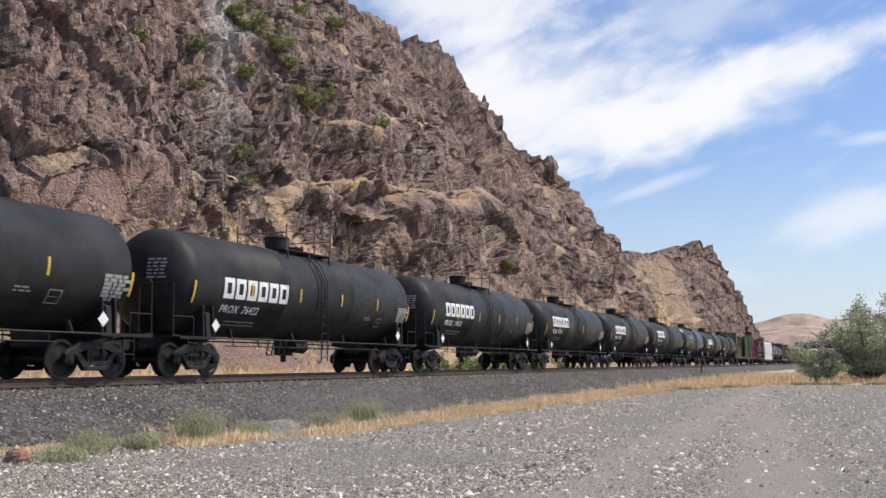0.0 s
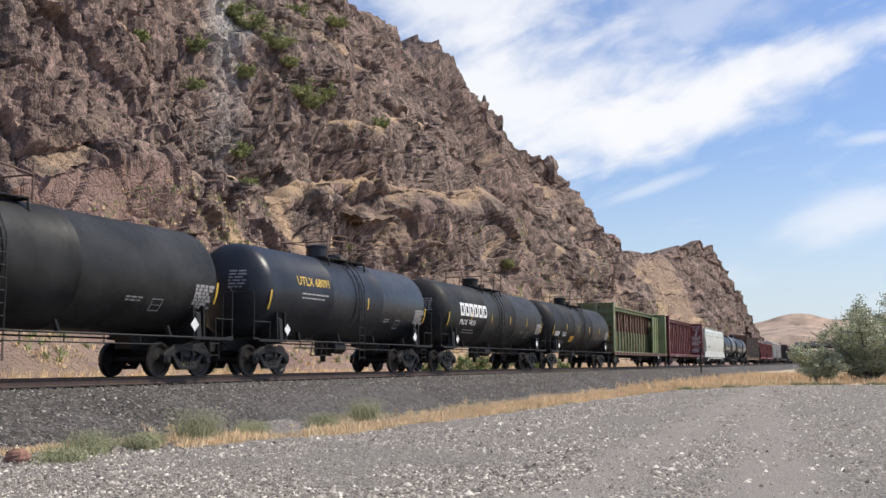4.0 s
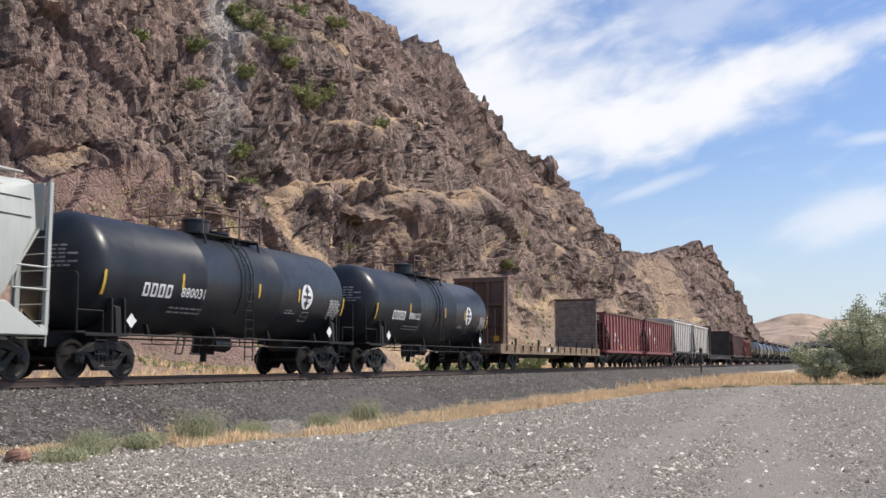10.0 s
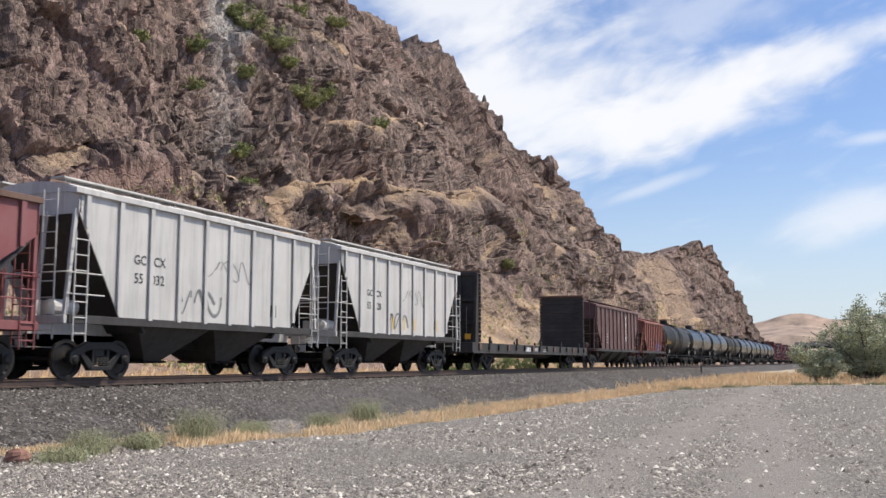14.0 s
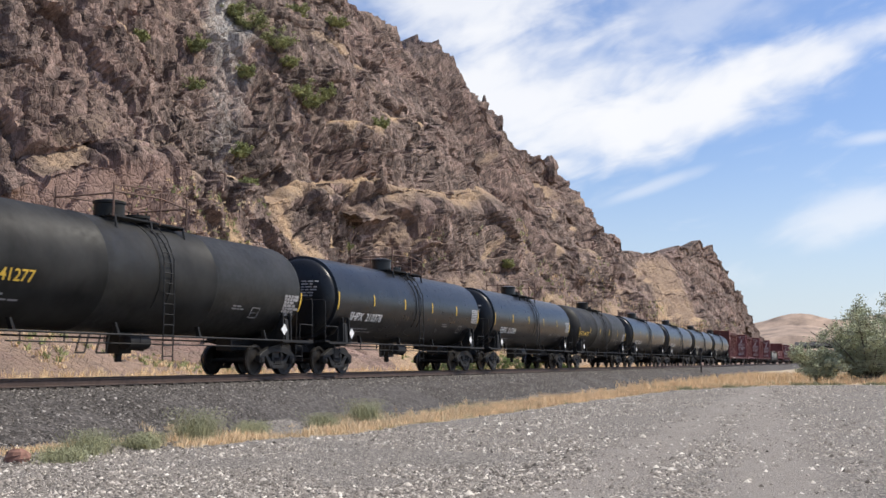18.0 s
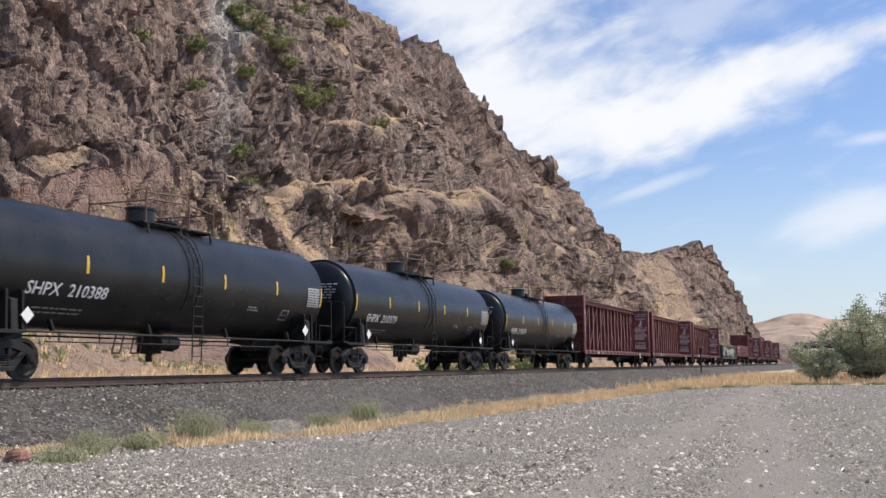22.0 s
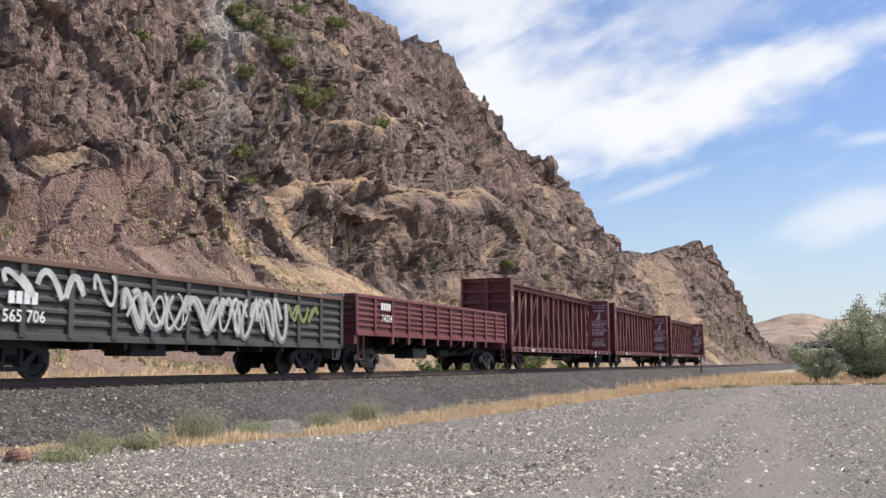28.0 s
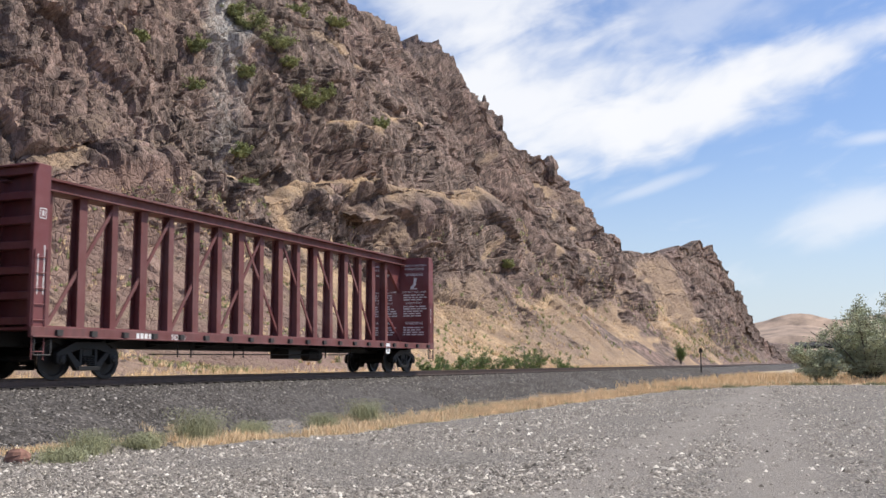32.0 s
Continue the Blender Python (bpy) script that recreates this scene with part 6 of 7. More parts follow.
    rows = [(400.5, 417.1, "210378"), (417.1, 433.5, "210381"), (450.4, 467.7, "210386"), (467.7, 484.2, "210388"), (484.2, 501.0, "210379"), (501.0, 518.0, "210374")]
    cars = [s] + [again(s) for _ in rows[1:]]
    for c, (a, b, n) in zip(cars, rows):
        tank_marks(c, False, "SHPX", n, WHITE, y=-4.65, z=-.58, size=.44)
        enroll(c, a, b)
    c = enroll(gondola("grimy dark gondola car covered in silver spray paint", GONDOLA, 17.3, 2.63, .92, False, "565 706"), 591.35, 608.65)
    graffiti(c, on_side(1.568, -5.4, 2.10), 3.6, .75, SPRAY_WHITE, 12, .13, "silver spray-painted tag")
    graffiti(c, on_side(1.565, .45, 1.68), 7.8, 1.3, SPRAY_GREY, 21, .20, "grey spray-painted shading")
    graffiti(c, on_side(1.572, .45, 1.72), 7.8, 1.3, SPRAY_WHITE, 21, .09, "silver spray-painted tag")
    graffiti(c, on_side(1.575, -.2, 1.72), 6.4, 1.0, SPRAY_WHITE, 35, .07, "silver spray-painted tag")
    graffiti(c, on_side(1.568, 5.3, 1.95), 2.0, .6, SPRAY_GREEN, 14, .12, "yellow-green spray paint")
    enroll(gondola("maroon ribbed gondola car, empty", MAROON, 17.9, 2.85, 1.42, True, "74324"), 608.6, 626.5)


build_train()


# ---- loose stones ----
def stone_field(name, pts, sizes, mat, seed, label, category):
    """Many small angular stones in one mesh."""
    g = np.random.default_rng(seed)
    base = np.array([(1, 0, -.3), (-1, 0, -.3), (0, 1, -.3), (0, -1, -.3), (0, 0, 1)], float)
    tri = np.array([(0, 2, 4), (2, 1, 4), (1, 3, 4), (3, 0, 4)])
    n = len(pts)
    v = base[None] * g.uniform(.55, 1.25, (n, 5, 1)) + g.uniform(-.25, .25, (n, 5, 3))
    a = g.uniform(0, 6.283, n)
    c, s = np.cos(a)[:, None], np.sin(a)[:, None]
    v = np.stack([v[..., 0] * c - v[..., 1] * s, v[..., 0] * s + v[..., 1] * c, v[..., 2] * .62], -1) * sizes[:, None, None] + pts[:, None]
    f = (tri[None] + 5 * np.arange(n)[:, None, None]).reshape(-1)
    me = bpy.data.meshes.new(name)
    me.vertices.add(n * 5)
    me.vertices.foreach_set("co", v.reshape(-1).astype(np.float32))
    me.loops.add(n * 12)
    me.loops.foreach_set("vertex_index", f.astype(np.int32))
    me.polygons.add(n * 4)
    me.polygons.foreach_set("loop_start", np.arange(0, n * 12, 3, dtype=np.int32))
    me.update(calc_edges=True)
    me.materials.append(mat)
    tagged(new(name, me), label, category, kind="stuff")


def build_stones():
    g = np.random.default_rng(5)
    n = 200000                                   # denser where the lot is nearest
    d = 10 + 68 * g.uniform(0, 1, n) ** 1.55
    a = radians(22.3) + g.uniform(-.46, .46, n)
    x, y = -d * np.sin(a), d * np.cos(a)
    keep = (x > lot_edge(y) - .2) & (y < 80)
    # two worn wheel tracks carry few stones
    rut = np.minimum(*(np.abs(x - (x0 + k * y)) for x0, k in RUTS)) + .5 * fnoise(x * .8, y * .4, 97, 3)
    keep &= (rut > .6) | (g.uniform(0, 1, n) < .28)
    x, y, d = x[keep], y[keep], d[keep]
    s = g.lognormal(-4.35, .5, len(x)).clip(.005, .06) * (1 + d / 90)
    stone_field("lot_stones", np.stack([x, y, ground_z(x, y) + s * .25], -1), s, LOT_STONE, 6, "loose grey and pale stones on the gravel lot", "gravel")
    n = 105000
    y = 4 + 106 * g.uniform(0, 1, n) ** 1.25
    off = g.uniform(.9, 6.0, n)
    x = TX + off
    keep = (abs(off - .755) > .12) & ((off < 5.0) | (g.uniform(0, 1, n) < .4))
    x, y = x[keep], y[keep]
    s = g.lognormal(-3.55, .28, len(x)).clip(.012, .07)
    stone_field("ballast_stones", np.stack([x, y, ground_z(x, y) + s * .2], -1), s, BED_STONE, 7, "dark crushed stone of the ballast bed", "ballast")


build_stones()


def build_talus():
    """Fallen blocks on the slopes under the cliff."""
    g = np.random.default_rng(15)
    f = FACE["xyz"][14:135]
    flat = f.reshape(-1, 3)
    flat = flat[(flat[:, 1] > 25) & (flat[:, 1] < 330)]
    p = flat[g.integers(0, len(flat), 1500)] + g.uniform(-.2, .2, (1500, 3)) * (1, 1, 0)
    s = g.lognormal(-2.1, .5, len(p)).clip(.05, .42)
    stone_field("talus_blocks", p, s, TALUS_STONE, 16, "fallen brown basalt blocks on the slope", "rocks")


build_talus()


def build_ties():
    vs, fs = [], []
    for i in range(360):
        y = -20 + i * .53
        b = len(vs)
        vs += [(TX + sx * 1.3, y + sy * .11, RAIL - .172 + sz) for sx in (-1, 1) for sy in (-1, 1) for sz in (-.14, 0)]
        fs += [tuple(b + k for k in q) for q in ((0, 1, 3, 2), (4, 6, 7, 5), (0, 4, 5, 1), (2, 3, 7, 6), (1, 5, 7, 3))]
    tagged(new("ties", mesh_of("ties", vs, fs, TIE_WOOD)), "dark wooden ties bedded in ballast under the rails", "ties", kind="stuff")


build_ties()


# ---- grass and weeds ----
def blades(pts, height, lean, width, per, seed):
    """Tapered blades in tufts round the points: vertices and triangles."""
    g = np.random.default_rng(seed)
    n = len(pts) * per
    root = np.repeat(pts, per, 0) + np.concatenate([g.normal(0, .06, (n, 2)), np.zeros((n, 1))], 1)
    h = np.repeat(height, per) * g.uniform(.45, 1.1, n)
    a = g.uniform(0, 6.283, n)
    tip = root + np.stack([np.cos(a) * lean * h, np.sin(a) * lean * h, h], -1) * np.concatenate([g.uniform(.3, 1.2, (n, 2)), np.ones((n, 1))], 1)
    mid = (root + tip) / 2 + np.stack([-np.cos(a) * lean * h * .1, -np.sin(a) * lean * h * .1, h * .08], -1)
    w = np.stack([-np.sin(a + 1), np.cos(a + 1), 0 * a], -1) * width / 2
    v = np.stack([root - w, root + w, mid + w * .7, mid - w * .7, tip], 1)
    return v.reshape(-1, 3), n


def grass(name, pts, height, lean, width, per, seed, mat, label, category):
    v, n = blades(pts, height, lean, width, per, seed)
    b = 5 * np.arange(n)[:, None]
    q = (np.array([[0, 1, 2, 0, 2, 3, 3, 2, 4]]) + b).reshape(-1)
    me = bpy.data.meshes.new(name)
    me.vertices.add(len(v))
    me.vertices.foreach_set("co", v.reshape(-1).astype(np.float32))
    me.loops.add(n * 9)
    me.loops.foreach_set("vertex_index", q.astype(np.int32))
    me.polygons.add(n * 3)
    me.polygons.foreach_set("loop_start", np.arange(0, n * 9, 3, dtype=np.int32))
    me.update(calc_edges=True)
    me.materials.append(mat)
    tagged(new(name, me), label, category, kind="stuff")


def verge_points(n, y0, y1, seed, inner=0.0, power=1.0):
    """Places on the strip between the lot and the ballast."""
    g = np.random.default_rng(seed)
    y = y0 + (y1 - y0) * g.uniform(0, 1, n) ** power
    a, b = lot_edge(y), TX + 5.4 + .3 * np.sin(y * .7)
    a = np.where(y > 52, np.minimum(a, lot_edge(y)), a)
    x = b + (a - b) * np.clip(g.uniform(0, 1.04, n) ** (1 - inner), 0, 1.03)
    return np.stack([x, y, ground_z(x, y) - .02], -1)


def build_grass():
    g = np.random.default_rng(11)
    p = verge_points(5200, 12, 75, 1, .35)
    patch = fnoise(p[:, 0] * .5, p[:, 1] * .35, 90, 3)
    p = p[(patch > -.15) | (p[:, 1] > 25)]
    grass("dry_grass", p, g.uniform(.08, .30, len(p)) * np.interp(p[:, 1], [12, 22, 40, 75], [.55, .8, 1.0, 1.3]), .5, .012, 12, 2, STRAW, "dry straw-coloured grass along the gravel's edge", "grass")
    y = 16 + 50 * g.uniform(0, 1, 5200) ** .9                  # the strip right along the gravel
    x = lot_edge(y) - np.abs(g.normal(0, .75, 5200)) + .15 * np.sin(y * 1.3)
    keep = fnoise(x * .4, y * .3, 96, 3) > np.interp(y, [16, 22, 30], [.35, -.1, -.8])
    p = np.stack([x, y, ground_z(x, y) - .02], -1)[keep]
    grass("straw_strip", p, g.uniform(.08, .24, len(p)), .6, .012, 12, 22, STRAW, "short orange straw along the gravel's edge", "grass")
    p = verge_points(1500, 9, 40, 3)
    patch = fnoise(p[:, 0] * .6, p[:, 1] * .4, 91, 3)
    p = p[patch > .05]
    grass("green_grass", p, g.uniform(.07, .20, len(p)), .75, .008, 12, 4, LEAF_SAGE, "grey-green weeds along the gravel's edge", "weeds")
    # the far corner of the lot: green fringe, then tall dry grass behind
    y = g.uniform(58, 84, 2600)
    x = lot_edge(y) + g.normal(-.4, .8, 2600)
    k = fnoise(x * .35, y * .5, 93, 3) > np.interp(x, [-8, 0], [.25, -.05])
    p = np.stack([x[k], y[k], ground_z(x[k], y[k])], -1)
    grass("green_fringe", p, g.uniform(.08, .28, len(p)), .45, .02, 10, 6, LEAF_SAGE, "green weeds at the far edge of the lot", "weeds")
    y = g.uniform(55, 130, 5200)
    x = g.uniform(TX + 5.6, 14, 5200)
    k = x < lot_edge(y) - .3
    p = np.stack([x[k], y[k], ground_z(x[k], y[k])], -1)
    grass("tall_dry_grass", p, g.uniform(.25, .7, len(p)), .4, .03, 9, 8, STRAW, "tall dry grass beyond the lot", "grass")
    # bank behind the track
    y = 14 + 130 * g.uniform(0, 1, 6500) ** 1.4
    x = TX - g.uniform(4.2, 11, 6500)
    p = np.stack([x, y, ground_z(x, y)], -1)
    grass("bank_grass", p, g.uniform(.15, .55, len(p)), .5, .025, 9, 9, STRAW, "dry grass on the bank behind the track", "grass")


build_grass()


def build_slope_scrub():
    """Bunch grass and low scrub on the slopes under the cliff."""
    g = np.random.default_rng(31)
    f = FACE["xyz"][6:150:2].reshape(-1, 3)
    f = f[(f[:, 1] > 30) & (f[:, 1] < 360)]
    patch = fnoise(f[:, 1] / 6, f[:, 2] / 4, 94, 3)
    f = f[patch > .0]
    p = f[g.integers(0, len(f), 5000)]
    far = np.clip(p[:, 1] / 90, .7, 2.2)
    grass("slope_grass", p[:3200], g.uniform(.2, .5, 3200) * far[:3200], .7, .05, 8, 32, STRAW, "dry bunch grass on the slope under the cliff", "grass")
    grass("slope_scrub", p[3200:], g.uniform(.2, .6, 1800) * far[3200:], .9, .06, 12, 33, LEAF_CLIFF, "dull green scrub on the slope under the cliff", "scrub")


build_slope_scrub()


def weed(x, y, height, spread, mat, seed, label):
    """A bushy weed: fine stems with small leaves."""
    g = np.random.default_rng(seed)
    n = 90
    root = np.stack([x + g.normal(0, spread * .3, n), y + g.normal(0, spread * .3, n), np.full(n, float(ground_z(np.array(x), np.array(y))) - .02)], -1)
    plant = new("weed")
    plant.location = (0, 0, 0)
    v, k = blades(root, np.full(n, height), .8, .007, 7, seed)
    me = mesh_of("stem", v, [tuple(5 * i + j for j in t) for i in range(k) for t in ((0, 1, 2, 3), (3, 2, 4))], mat)
    st = new("stem", me)
    st.parent = plant
    tips = v.reshape(-1, 5, 3)
    lv, lf = [], []
    for i in range(k):
        for t in (.45, .65, .85, 1.0):
            c = tips[i, 0] * (1 - t) + tips[i, 4] * t
            d = Vector(g.normal(0, 1, 3)).normalized() * .032
            e = d.orthogonal().normalized() * .008
            b = len(lv)
            lv += [tuple(Vector(c) - e), tuple(Vector(c) + d * .5 - e * .2), tuple(Vector(c) + d), tuple(Vector(c) + e)]
            lf.append((b, b + 1, b + 2, b + 3))
    lo = new("leaves", mesh_of("leaves", lv, lf, mat))
    lo.parent = plant
    lo["kind"] = "stuff"
    return tagged(plant, label, "weed", "weeds at the edge of the lot")


for i, (x, y, hh, sp) in enumerate([(-12.35, 14.0, .40, .5), (-12.4, 17.2, .62, .7), (-12.3, 15.4, .28, .5), (-12.2, 22.0, .34, .5), (-12.4, 24.6, .55, .6), (-12.3, 19.0, .30, .6), (-12.0, 13.0, .25, .6)]):
    weed(x, y, hh, sp, LEAF_SAGE, 40 + i, "bushy grey-green weed at the gravel's edge")


# ---- shrubs and trees ----
def leaves_mesh(name, centres, size, aspect, seed, mat, droop=0.0):
    g = np.random.default_rng(seed)
    n = len(centres)
    d = g.normal(0, 1, (n, 3))
    d[:, 2] -= droop
    d /= np.linalg.norm(d, axis=1, keepdims=True)
    e = np.cross(d, g.normal(0, 1, (n, 3)))
    e /= np.linalg.norm(e, axis=1, keepdims=True)
    s = size * g.uniform(.6, 1.3, (n, 1))
    v = np.stack([centres, centres + d * s * .5 + e * s * aspect, centres + d * s, centres + d * s * .5 - e * s * aspect], 1).reshape(-1, 3)
    me = bpy.data.meshes.new(name)
    me.vertices.add(n * 4)
    me.vertices.foreach_set("co", v.reshape(-1).astype(np.float32))
    me.loops.add(n * 4)
    me.loops.foreach_set("vertex_index", np.arange(n * 4, dtype=np.int32))
    me.polygons.add(n)
    me.polygons.foreach_set("loop_start", np.arange(0, n * 4, 4, dtype=np.int32))
    me.update(calc_edges=True)
    me.materials.append(mat)
    return me


def shrub(name, x, y, z, height, width, n_limbs, n_leaves, leaf, mat, seed, label, category="shrub", group="", spread=1.0, steep=.5):
    """Stems fork from the root into limbs and twigs; leaves crowd along the twigs."""
    g = np.random.default_rng(seed)
    plant = new(name)
    plant.location = (x, y, z)
    bm = bmesh.new()
    twigs = []
    for i in range(n_limbs):
        a = 6.283 * i / n_limbs + g.uniform(-.3, .3)
        reach = width / 2 * g.uniform(.35, 1.0) * spread
        up = height * g.uniform(steep, 1.0) * (1 - .35 * (reach / (width / 2)) ** 2)
        p0 = Vector((.1 * math.cos(a), .1 * math.sin(a), -.05))
        p1 = Vector((reach * .35 * math.cos(a), reach * .35 * math.sin(a), up * .5))
        p2 = Vector((reach * math.cos(a + .2), reach * math.sin(a + .2), up))
        for k in range(4):
            t0, t1 = k / 4, (k + 1) / 4
            q = [(1 - t) ** 2 * p0 + 2 * t * (1 - t) * p1 + t * t * p2 for t in (t0, t1)]
            rod(bm, q[0], q[1], height * .012 * (1.1 - t0), 5)
        for k in range(9):
            t = g.uniform(.3, 1.0)
            q = (1 - t) ** 2 * p0 + 2 * t * (1 - t) * p1 + t * t * p2
            d = Vector(g.normal(0, 1, 3))
            d.z = abs(d.z) * .6
            e = q + d.normalized() * height * g.uniform(.08, .22)
            rod(bm, q, e, height * .004, 4)
            twigs.append((q, e))
    part("trunk", bm, BARK, plant)
    k = g.integers(0, len(twigs), n_leaves)
    t = g.uniform(0.1, 1.1, n_leaves)
    c = np.array([tuple(twigs[i][0].lerp(twigs[i][1], s)) for i, s in zip(k, t)]) + g.normal(0, height * .028, (n_leaves, 3))
    c[:, 2] = np.maximum(c[:, 2], .02)
    lo = new("crown", leaves_mesh("crown", c, leaf, .22, seed + 1, mat))
    lo.parent = plant
    return tagged(plant, label, category, group)


def build_shrubs():
    shrub("olive_tree", 0.9, 88.0, 0.0, 7.4, 9.2, 36, 60000, .17, LEAF_GREY, 101, "wide grey-green shrubby tree at the far edge of the lot", "tree", spread=1.0, steep=.35)
    shrub("olive_tree", 6.2, 91.0, 0.0, 7.8, 9.5, 34, 40000, .17, LEAF_GREY, 102, "grey-green shrubby tree at the far edge of the lot", "tree", spread=1.0, steep=.35)
    shrub("olive_shrub", -2.6, 86.0, 0.0, 3.9, 5.4, 28, 30000, .16, LEAF_GREY, 103, "low grey-green shrub at the far edge of the lot", "shrub", steep=.3)
    for i, (l, y, h, w) in enumerate([(24.5, 58, 1.6, 2.6), (25.0, 63, 2.0, 3.4), (25.2, 68, 2.5, 3.8), (25.4, 73, 2.1, 3.2), (25.4, 79, 3.0, 3.6), (25.8, 84, 2.4, 3.2), (25.5, 92, 1.6, 2.8)]):
        shrub("shrub", -l, y, float(ground_z(np.array(-l), np.array(y))) - .05, h, w, 10, 2600, .12, LEAF_GREEN, 120 + i, "green shrub at the foot of the cliff", group="shrubs behind the track", steep=.5)
    shrub("conifer_shrub", -28.5, 178, 1.2, 4.0, 2.6, 14, 4000, .16, LEAF_GREEN, 140, "dark green pointed shrub at the foot of the cliff", spread=.7, steep=.5)


build_shrubs()


def cliff_spot(y, z):
    """The place on the cliff's face at y along the track and height z."""
    f = FACE["xyz"].reshape(-1, 3)
    return tuple(float(q) for q in f[np.argmin((f[:, 1] - y) ** 2 + (f[:, 2] - z) ** 2)])


# along the track, height, the plant's height and width
CLIFF_SHRUBS = [(84.6, 35.6, 2.6, 3.4), (86.0, 33.6, 2.4, 3.2), (83.6, 36.8, 2.0, 2.6), (88.0, 32.2, 1.6, 2.4), (81.0, 29.2, 1.5, 1.9), (86.8, 29.6, 2.0, 2.8), (88.6, 29.2, 2.2, 3.0), (90.4, 28.4, 1.8, 2.6), (94.9, 30.6, 1.7, 2.2), (75.7, 33.2, 2.2, 2.2), (75.9, 30.6, 1.8, 1.8), (74.4, 26.2, 2.0, 2.4), (67.1, 28.9, 1.0, 1.2), (106.9, 29.5, 1.8, 2.4), (75.7, 17.3, 1.0, 1.3), (76.1, 20.4, 1.6, 1.6), (96.3, 41.0, 1.8, 2.6), (101.3, 41.0, 1.6, 2.4), (126.7, 14.2, 1.3, 1.8), (93.1, 13.2, 1.0, 1.5)]


def build_cliff_shrubs():
    spots = CLIFF_SHRUBS
    for i, (y, up, h, wd) in enumerate(spots):
        x, yy, z = cliff_spot(y, up)
        shrub("cliff_shrub", x + .6, yy, z - .2 * h, h * 1.1, wd * 1.35, 16, 4200, .19, LEAF_CLIFF, 160 + i, "green shrub rooted in the cliff face", group="shrubs on the cliff", steep=.35)


build_cliff_shrubs()




def rock_thing(name, x, y, z, sx, sy, sz, mat, seed, label, sides=9, rows=6):
    """An angular boulder."""
    g = np.random.default_rng(seed)
    bm = bmesh.new()
    secs = []
    for r in range(rows):
        t = r / (rows - 1)
        k = (.55 + .45 * math.sin(math.pi * min(.98, .25 + .7 * t)) * (1 if t < .99 else .5)) * (1.0 if t < .98 else .6)
        secs.append([(sx / 2 * k * math.cos(2 * math.pi * i / sides) * g.uniform(.8, 1.15), sy / 2 * k * math.sin(2 * math.pi * i / sides) * g.uniform(.8, 1.15), sz * (t - .12) + g.uniform(-.04, .04) * sz) for i in range(sides)])
    loft(bm, secs)
    bmesh.ops.recalc_face_normals(bm, faces=bm.faces)
    me = bpy.data.meshes.new(name)
    bm.to_mesh(me)
    bm.free()
    me.materials.append(mat)
    ob = new(name, me)
    ob.location = (x, y, z)
    return tagged(ob, label, "rock")


rock_thing("rock", -12.45, 12.5, 0.02, .44, .36, .24, RED_STONE, 3, "reddish angular rock beside the ballast")
rock_thing("rock_pinnacle", -71.0, 196, 54.0, 1.1, 1.1, 4.3, ROCK, 5, "slim rock pinnacle on the cliff's crest")
rock_thing("rock_pinnacle", -66.9, 231, 45.3, 4.1, 4.9, 6.4, ROCK, 6, "stout rock pinnacle on the cliff's crest")


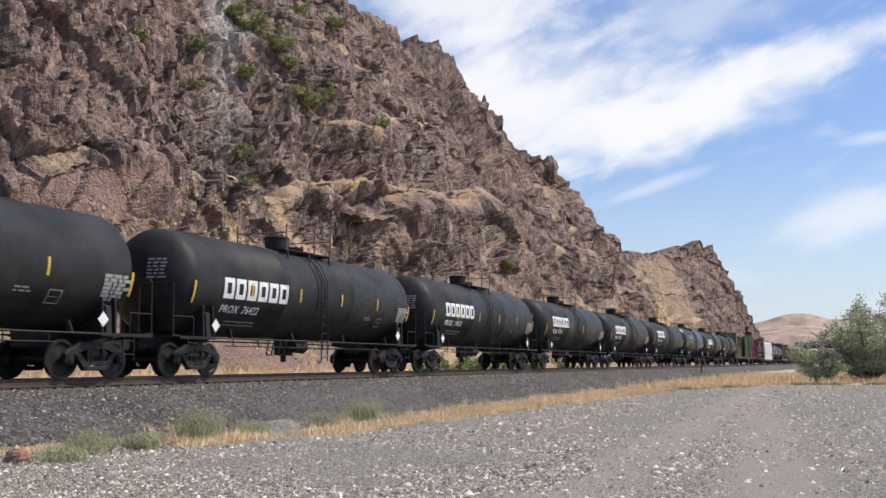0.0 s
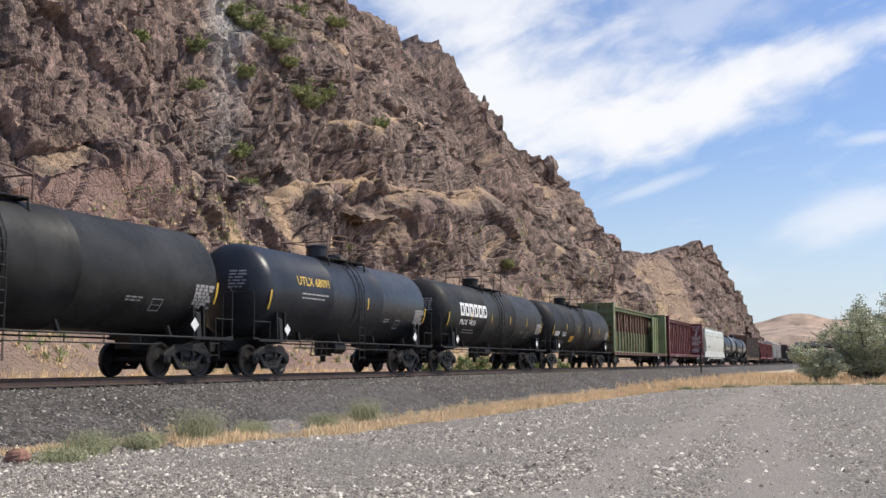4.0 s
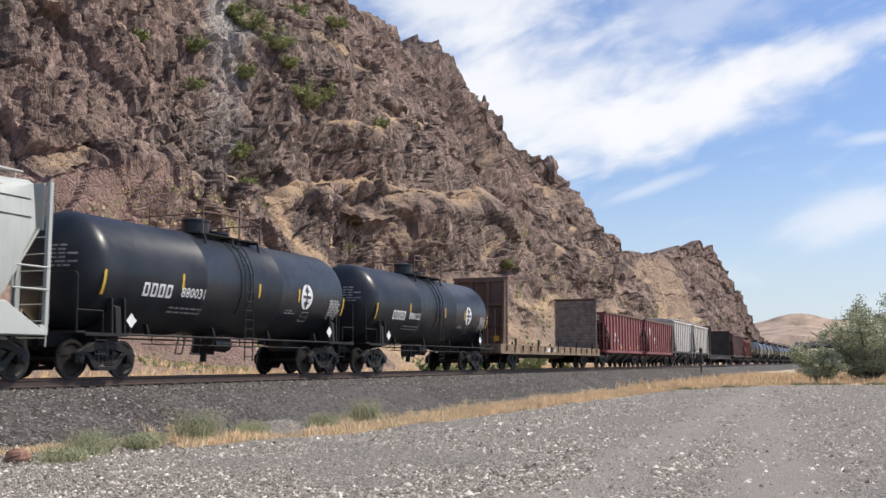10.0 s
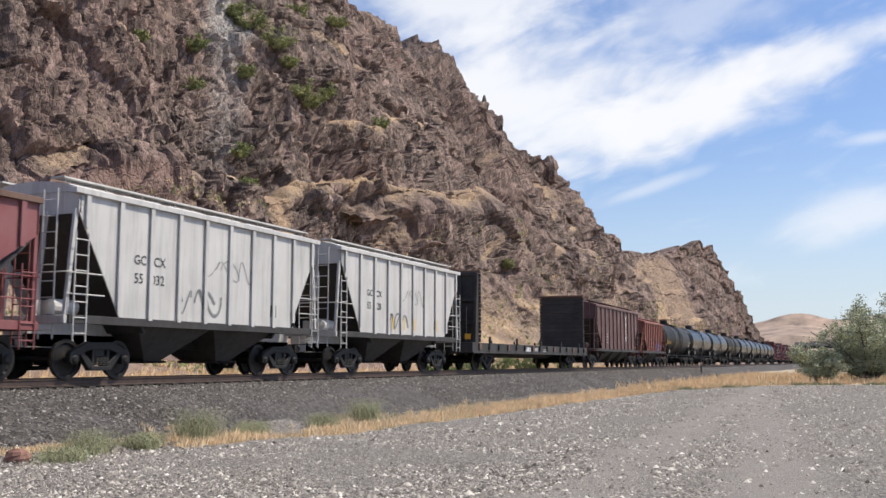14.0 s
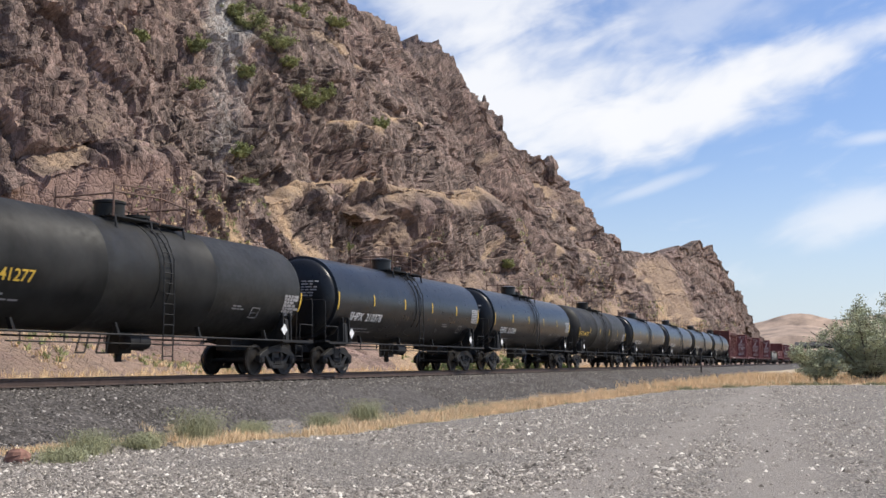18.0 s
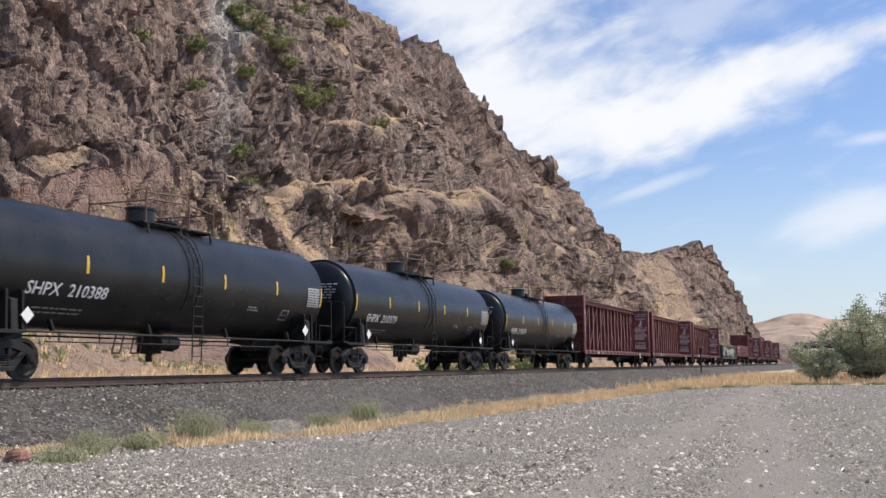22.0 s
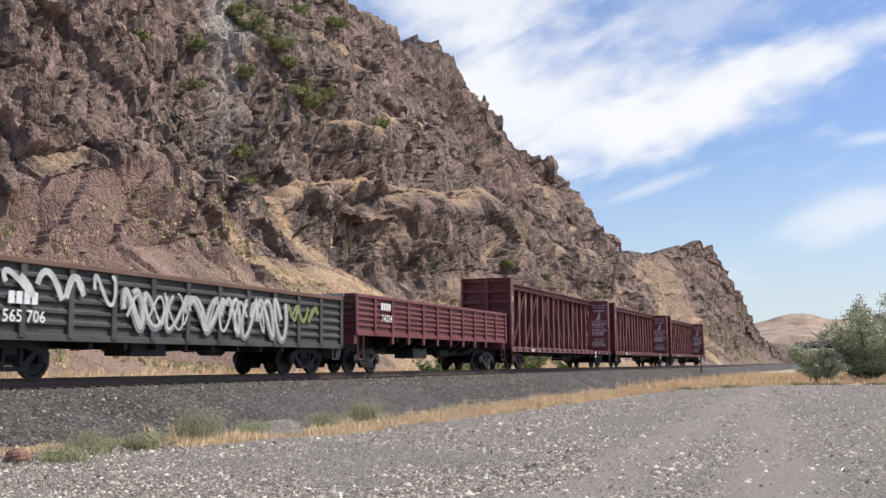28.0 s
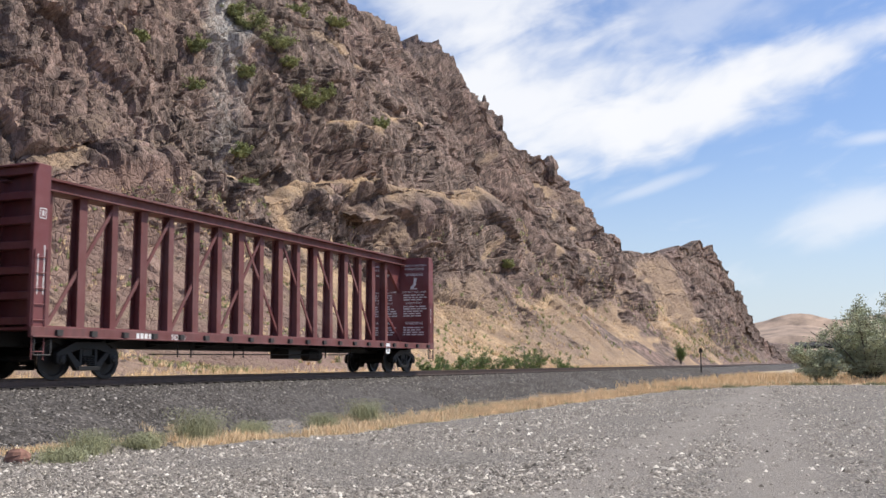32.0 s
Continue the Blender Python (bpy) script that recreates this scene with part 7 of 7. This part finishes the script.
# ---- far hills, road bridge, track-side post ----
def build_far():
    ys = np.linspace(1500, 3600, 60)
    xs = np.linspace(-900, 900, 90)
    X, Y = np.meshgrid(xs, ys)
    up = np.clip((Y - 1500) / 900, 0, 1)
    bear = np.degrees(np.arctan2(X, Y))
    rise = np.interp(bear, [-12, -6, -4.6, -3.4, -2.4, -1.4, 2, 10], [80, 86, 92, 106, 107, 97, 108, 90])
    bench = .42 * np.clip((up - .02) / .10, 0, 1) + .33 * np.clip((up - .40) / .30, 0, 1) + .25 * np.clip((up - .88) / .05, 0, 1)
    Z = bench * (rise + 9 * fnoise(X / 160 + 3, Y / 500, 81, 4)) - 4
    tagged(new("hills", grid_mesh("hills", np.stack([X, Y, Z], -1), HILL)), "pale dry rolling hills in the distance", "hills", kind="structure")
    # bank beyond the headland that carries the road
    xs = np.linspace(-60, 8, 50)
    ys = np.linspace(500, 620, 30)
    X, Y = np.meshgrid(xs, ys)
    Z = np.interp(X, [-60, -34, -24, -18, 8], [13, 10.5, 8.5, 0, 0]) * np.clip((Y - 500) / 30, 0, 1) + .6 * fnoise(X / 5, Y / 8, 83, 3)
    tagged(new("far_bank", grid_mesh("far_bank", np.stack([X, Y, Z], -1), ROCK)), "brown earth bank that carries the road", "bank", kind="structure")
    br = new("road_bridge")
    br.location = (-14, 520, 0)
    bm = bmesh.new()
    box(bm, -14, 44, -6, 6, 9.4, 10.2)
    part("deck", bm, CONCRETE, br)
    for yy in (-6, 5.7):
        bm = bmesh.new()
        box(bm, -14, 44, yy, yy + .3, 10.2, 11.1)
        part("parapet", bm, CONCRETE, br)
    for k in range(5):
        bm = bmesh.new()
        box(bm, -14, 44, -5 + 2.4 * k, -4.5 + 2.4 * k, 8.2, 9.4)
        part("girder", bm, DARK_STEEL, br)
    for x in (8, 24, 40):
        bm = bmesh.new()
        box(bm, x - .8, x + .8, -5, 5, -.5, 8.2)
        part("pier", bm, CONCRETE, br)
    tagged(br, "low concrete road bridge over the tracks", "bridge")
    post = new("marker_post")
    post.location = (-14.5, 103, 0)
    bm = bmesh.new()
    rod(bm, (0, 0, .3), (0, 0, 3.0), .06, 8)
    part("pole", bm, DARK_STEEL, post)
    bm = bmesh.new()
    box(bm, -.16, .16, -.04, -.02, 2.55, 2.95)
    part("blade", bm, DARK_STEEL, post)
    tagged(post, "dark steel marker post on the ballast shoulder", "post")


build_far()


def motions():
    """The train rolls by at an even pace."""
    for car, s in TRAIN:
        walk(car, [(0, pose(TX, s, RAIL)), (32.0, pose(TX, s - SPEED * 32.0, RAIL))])


motions()
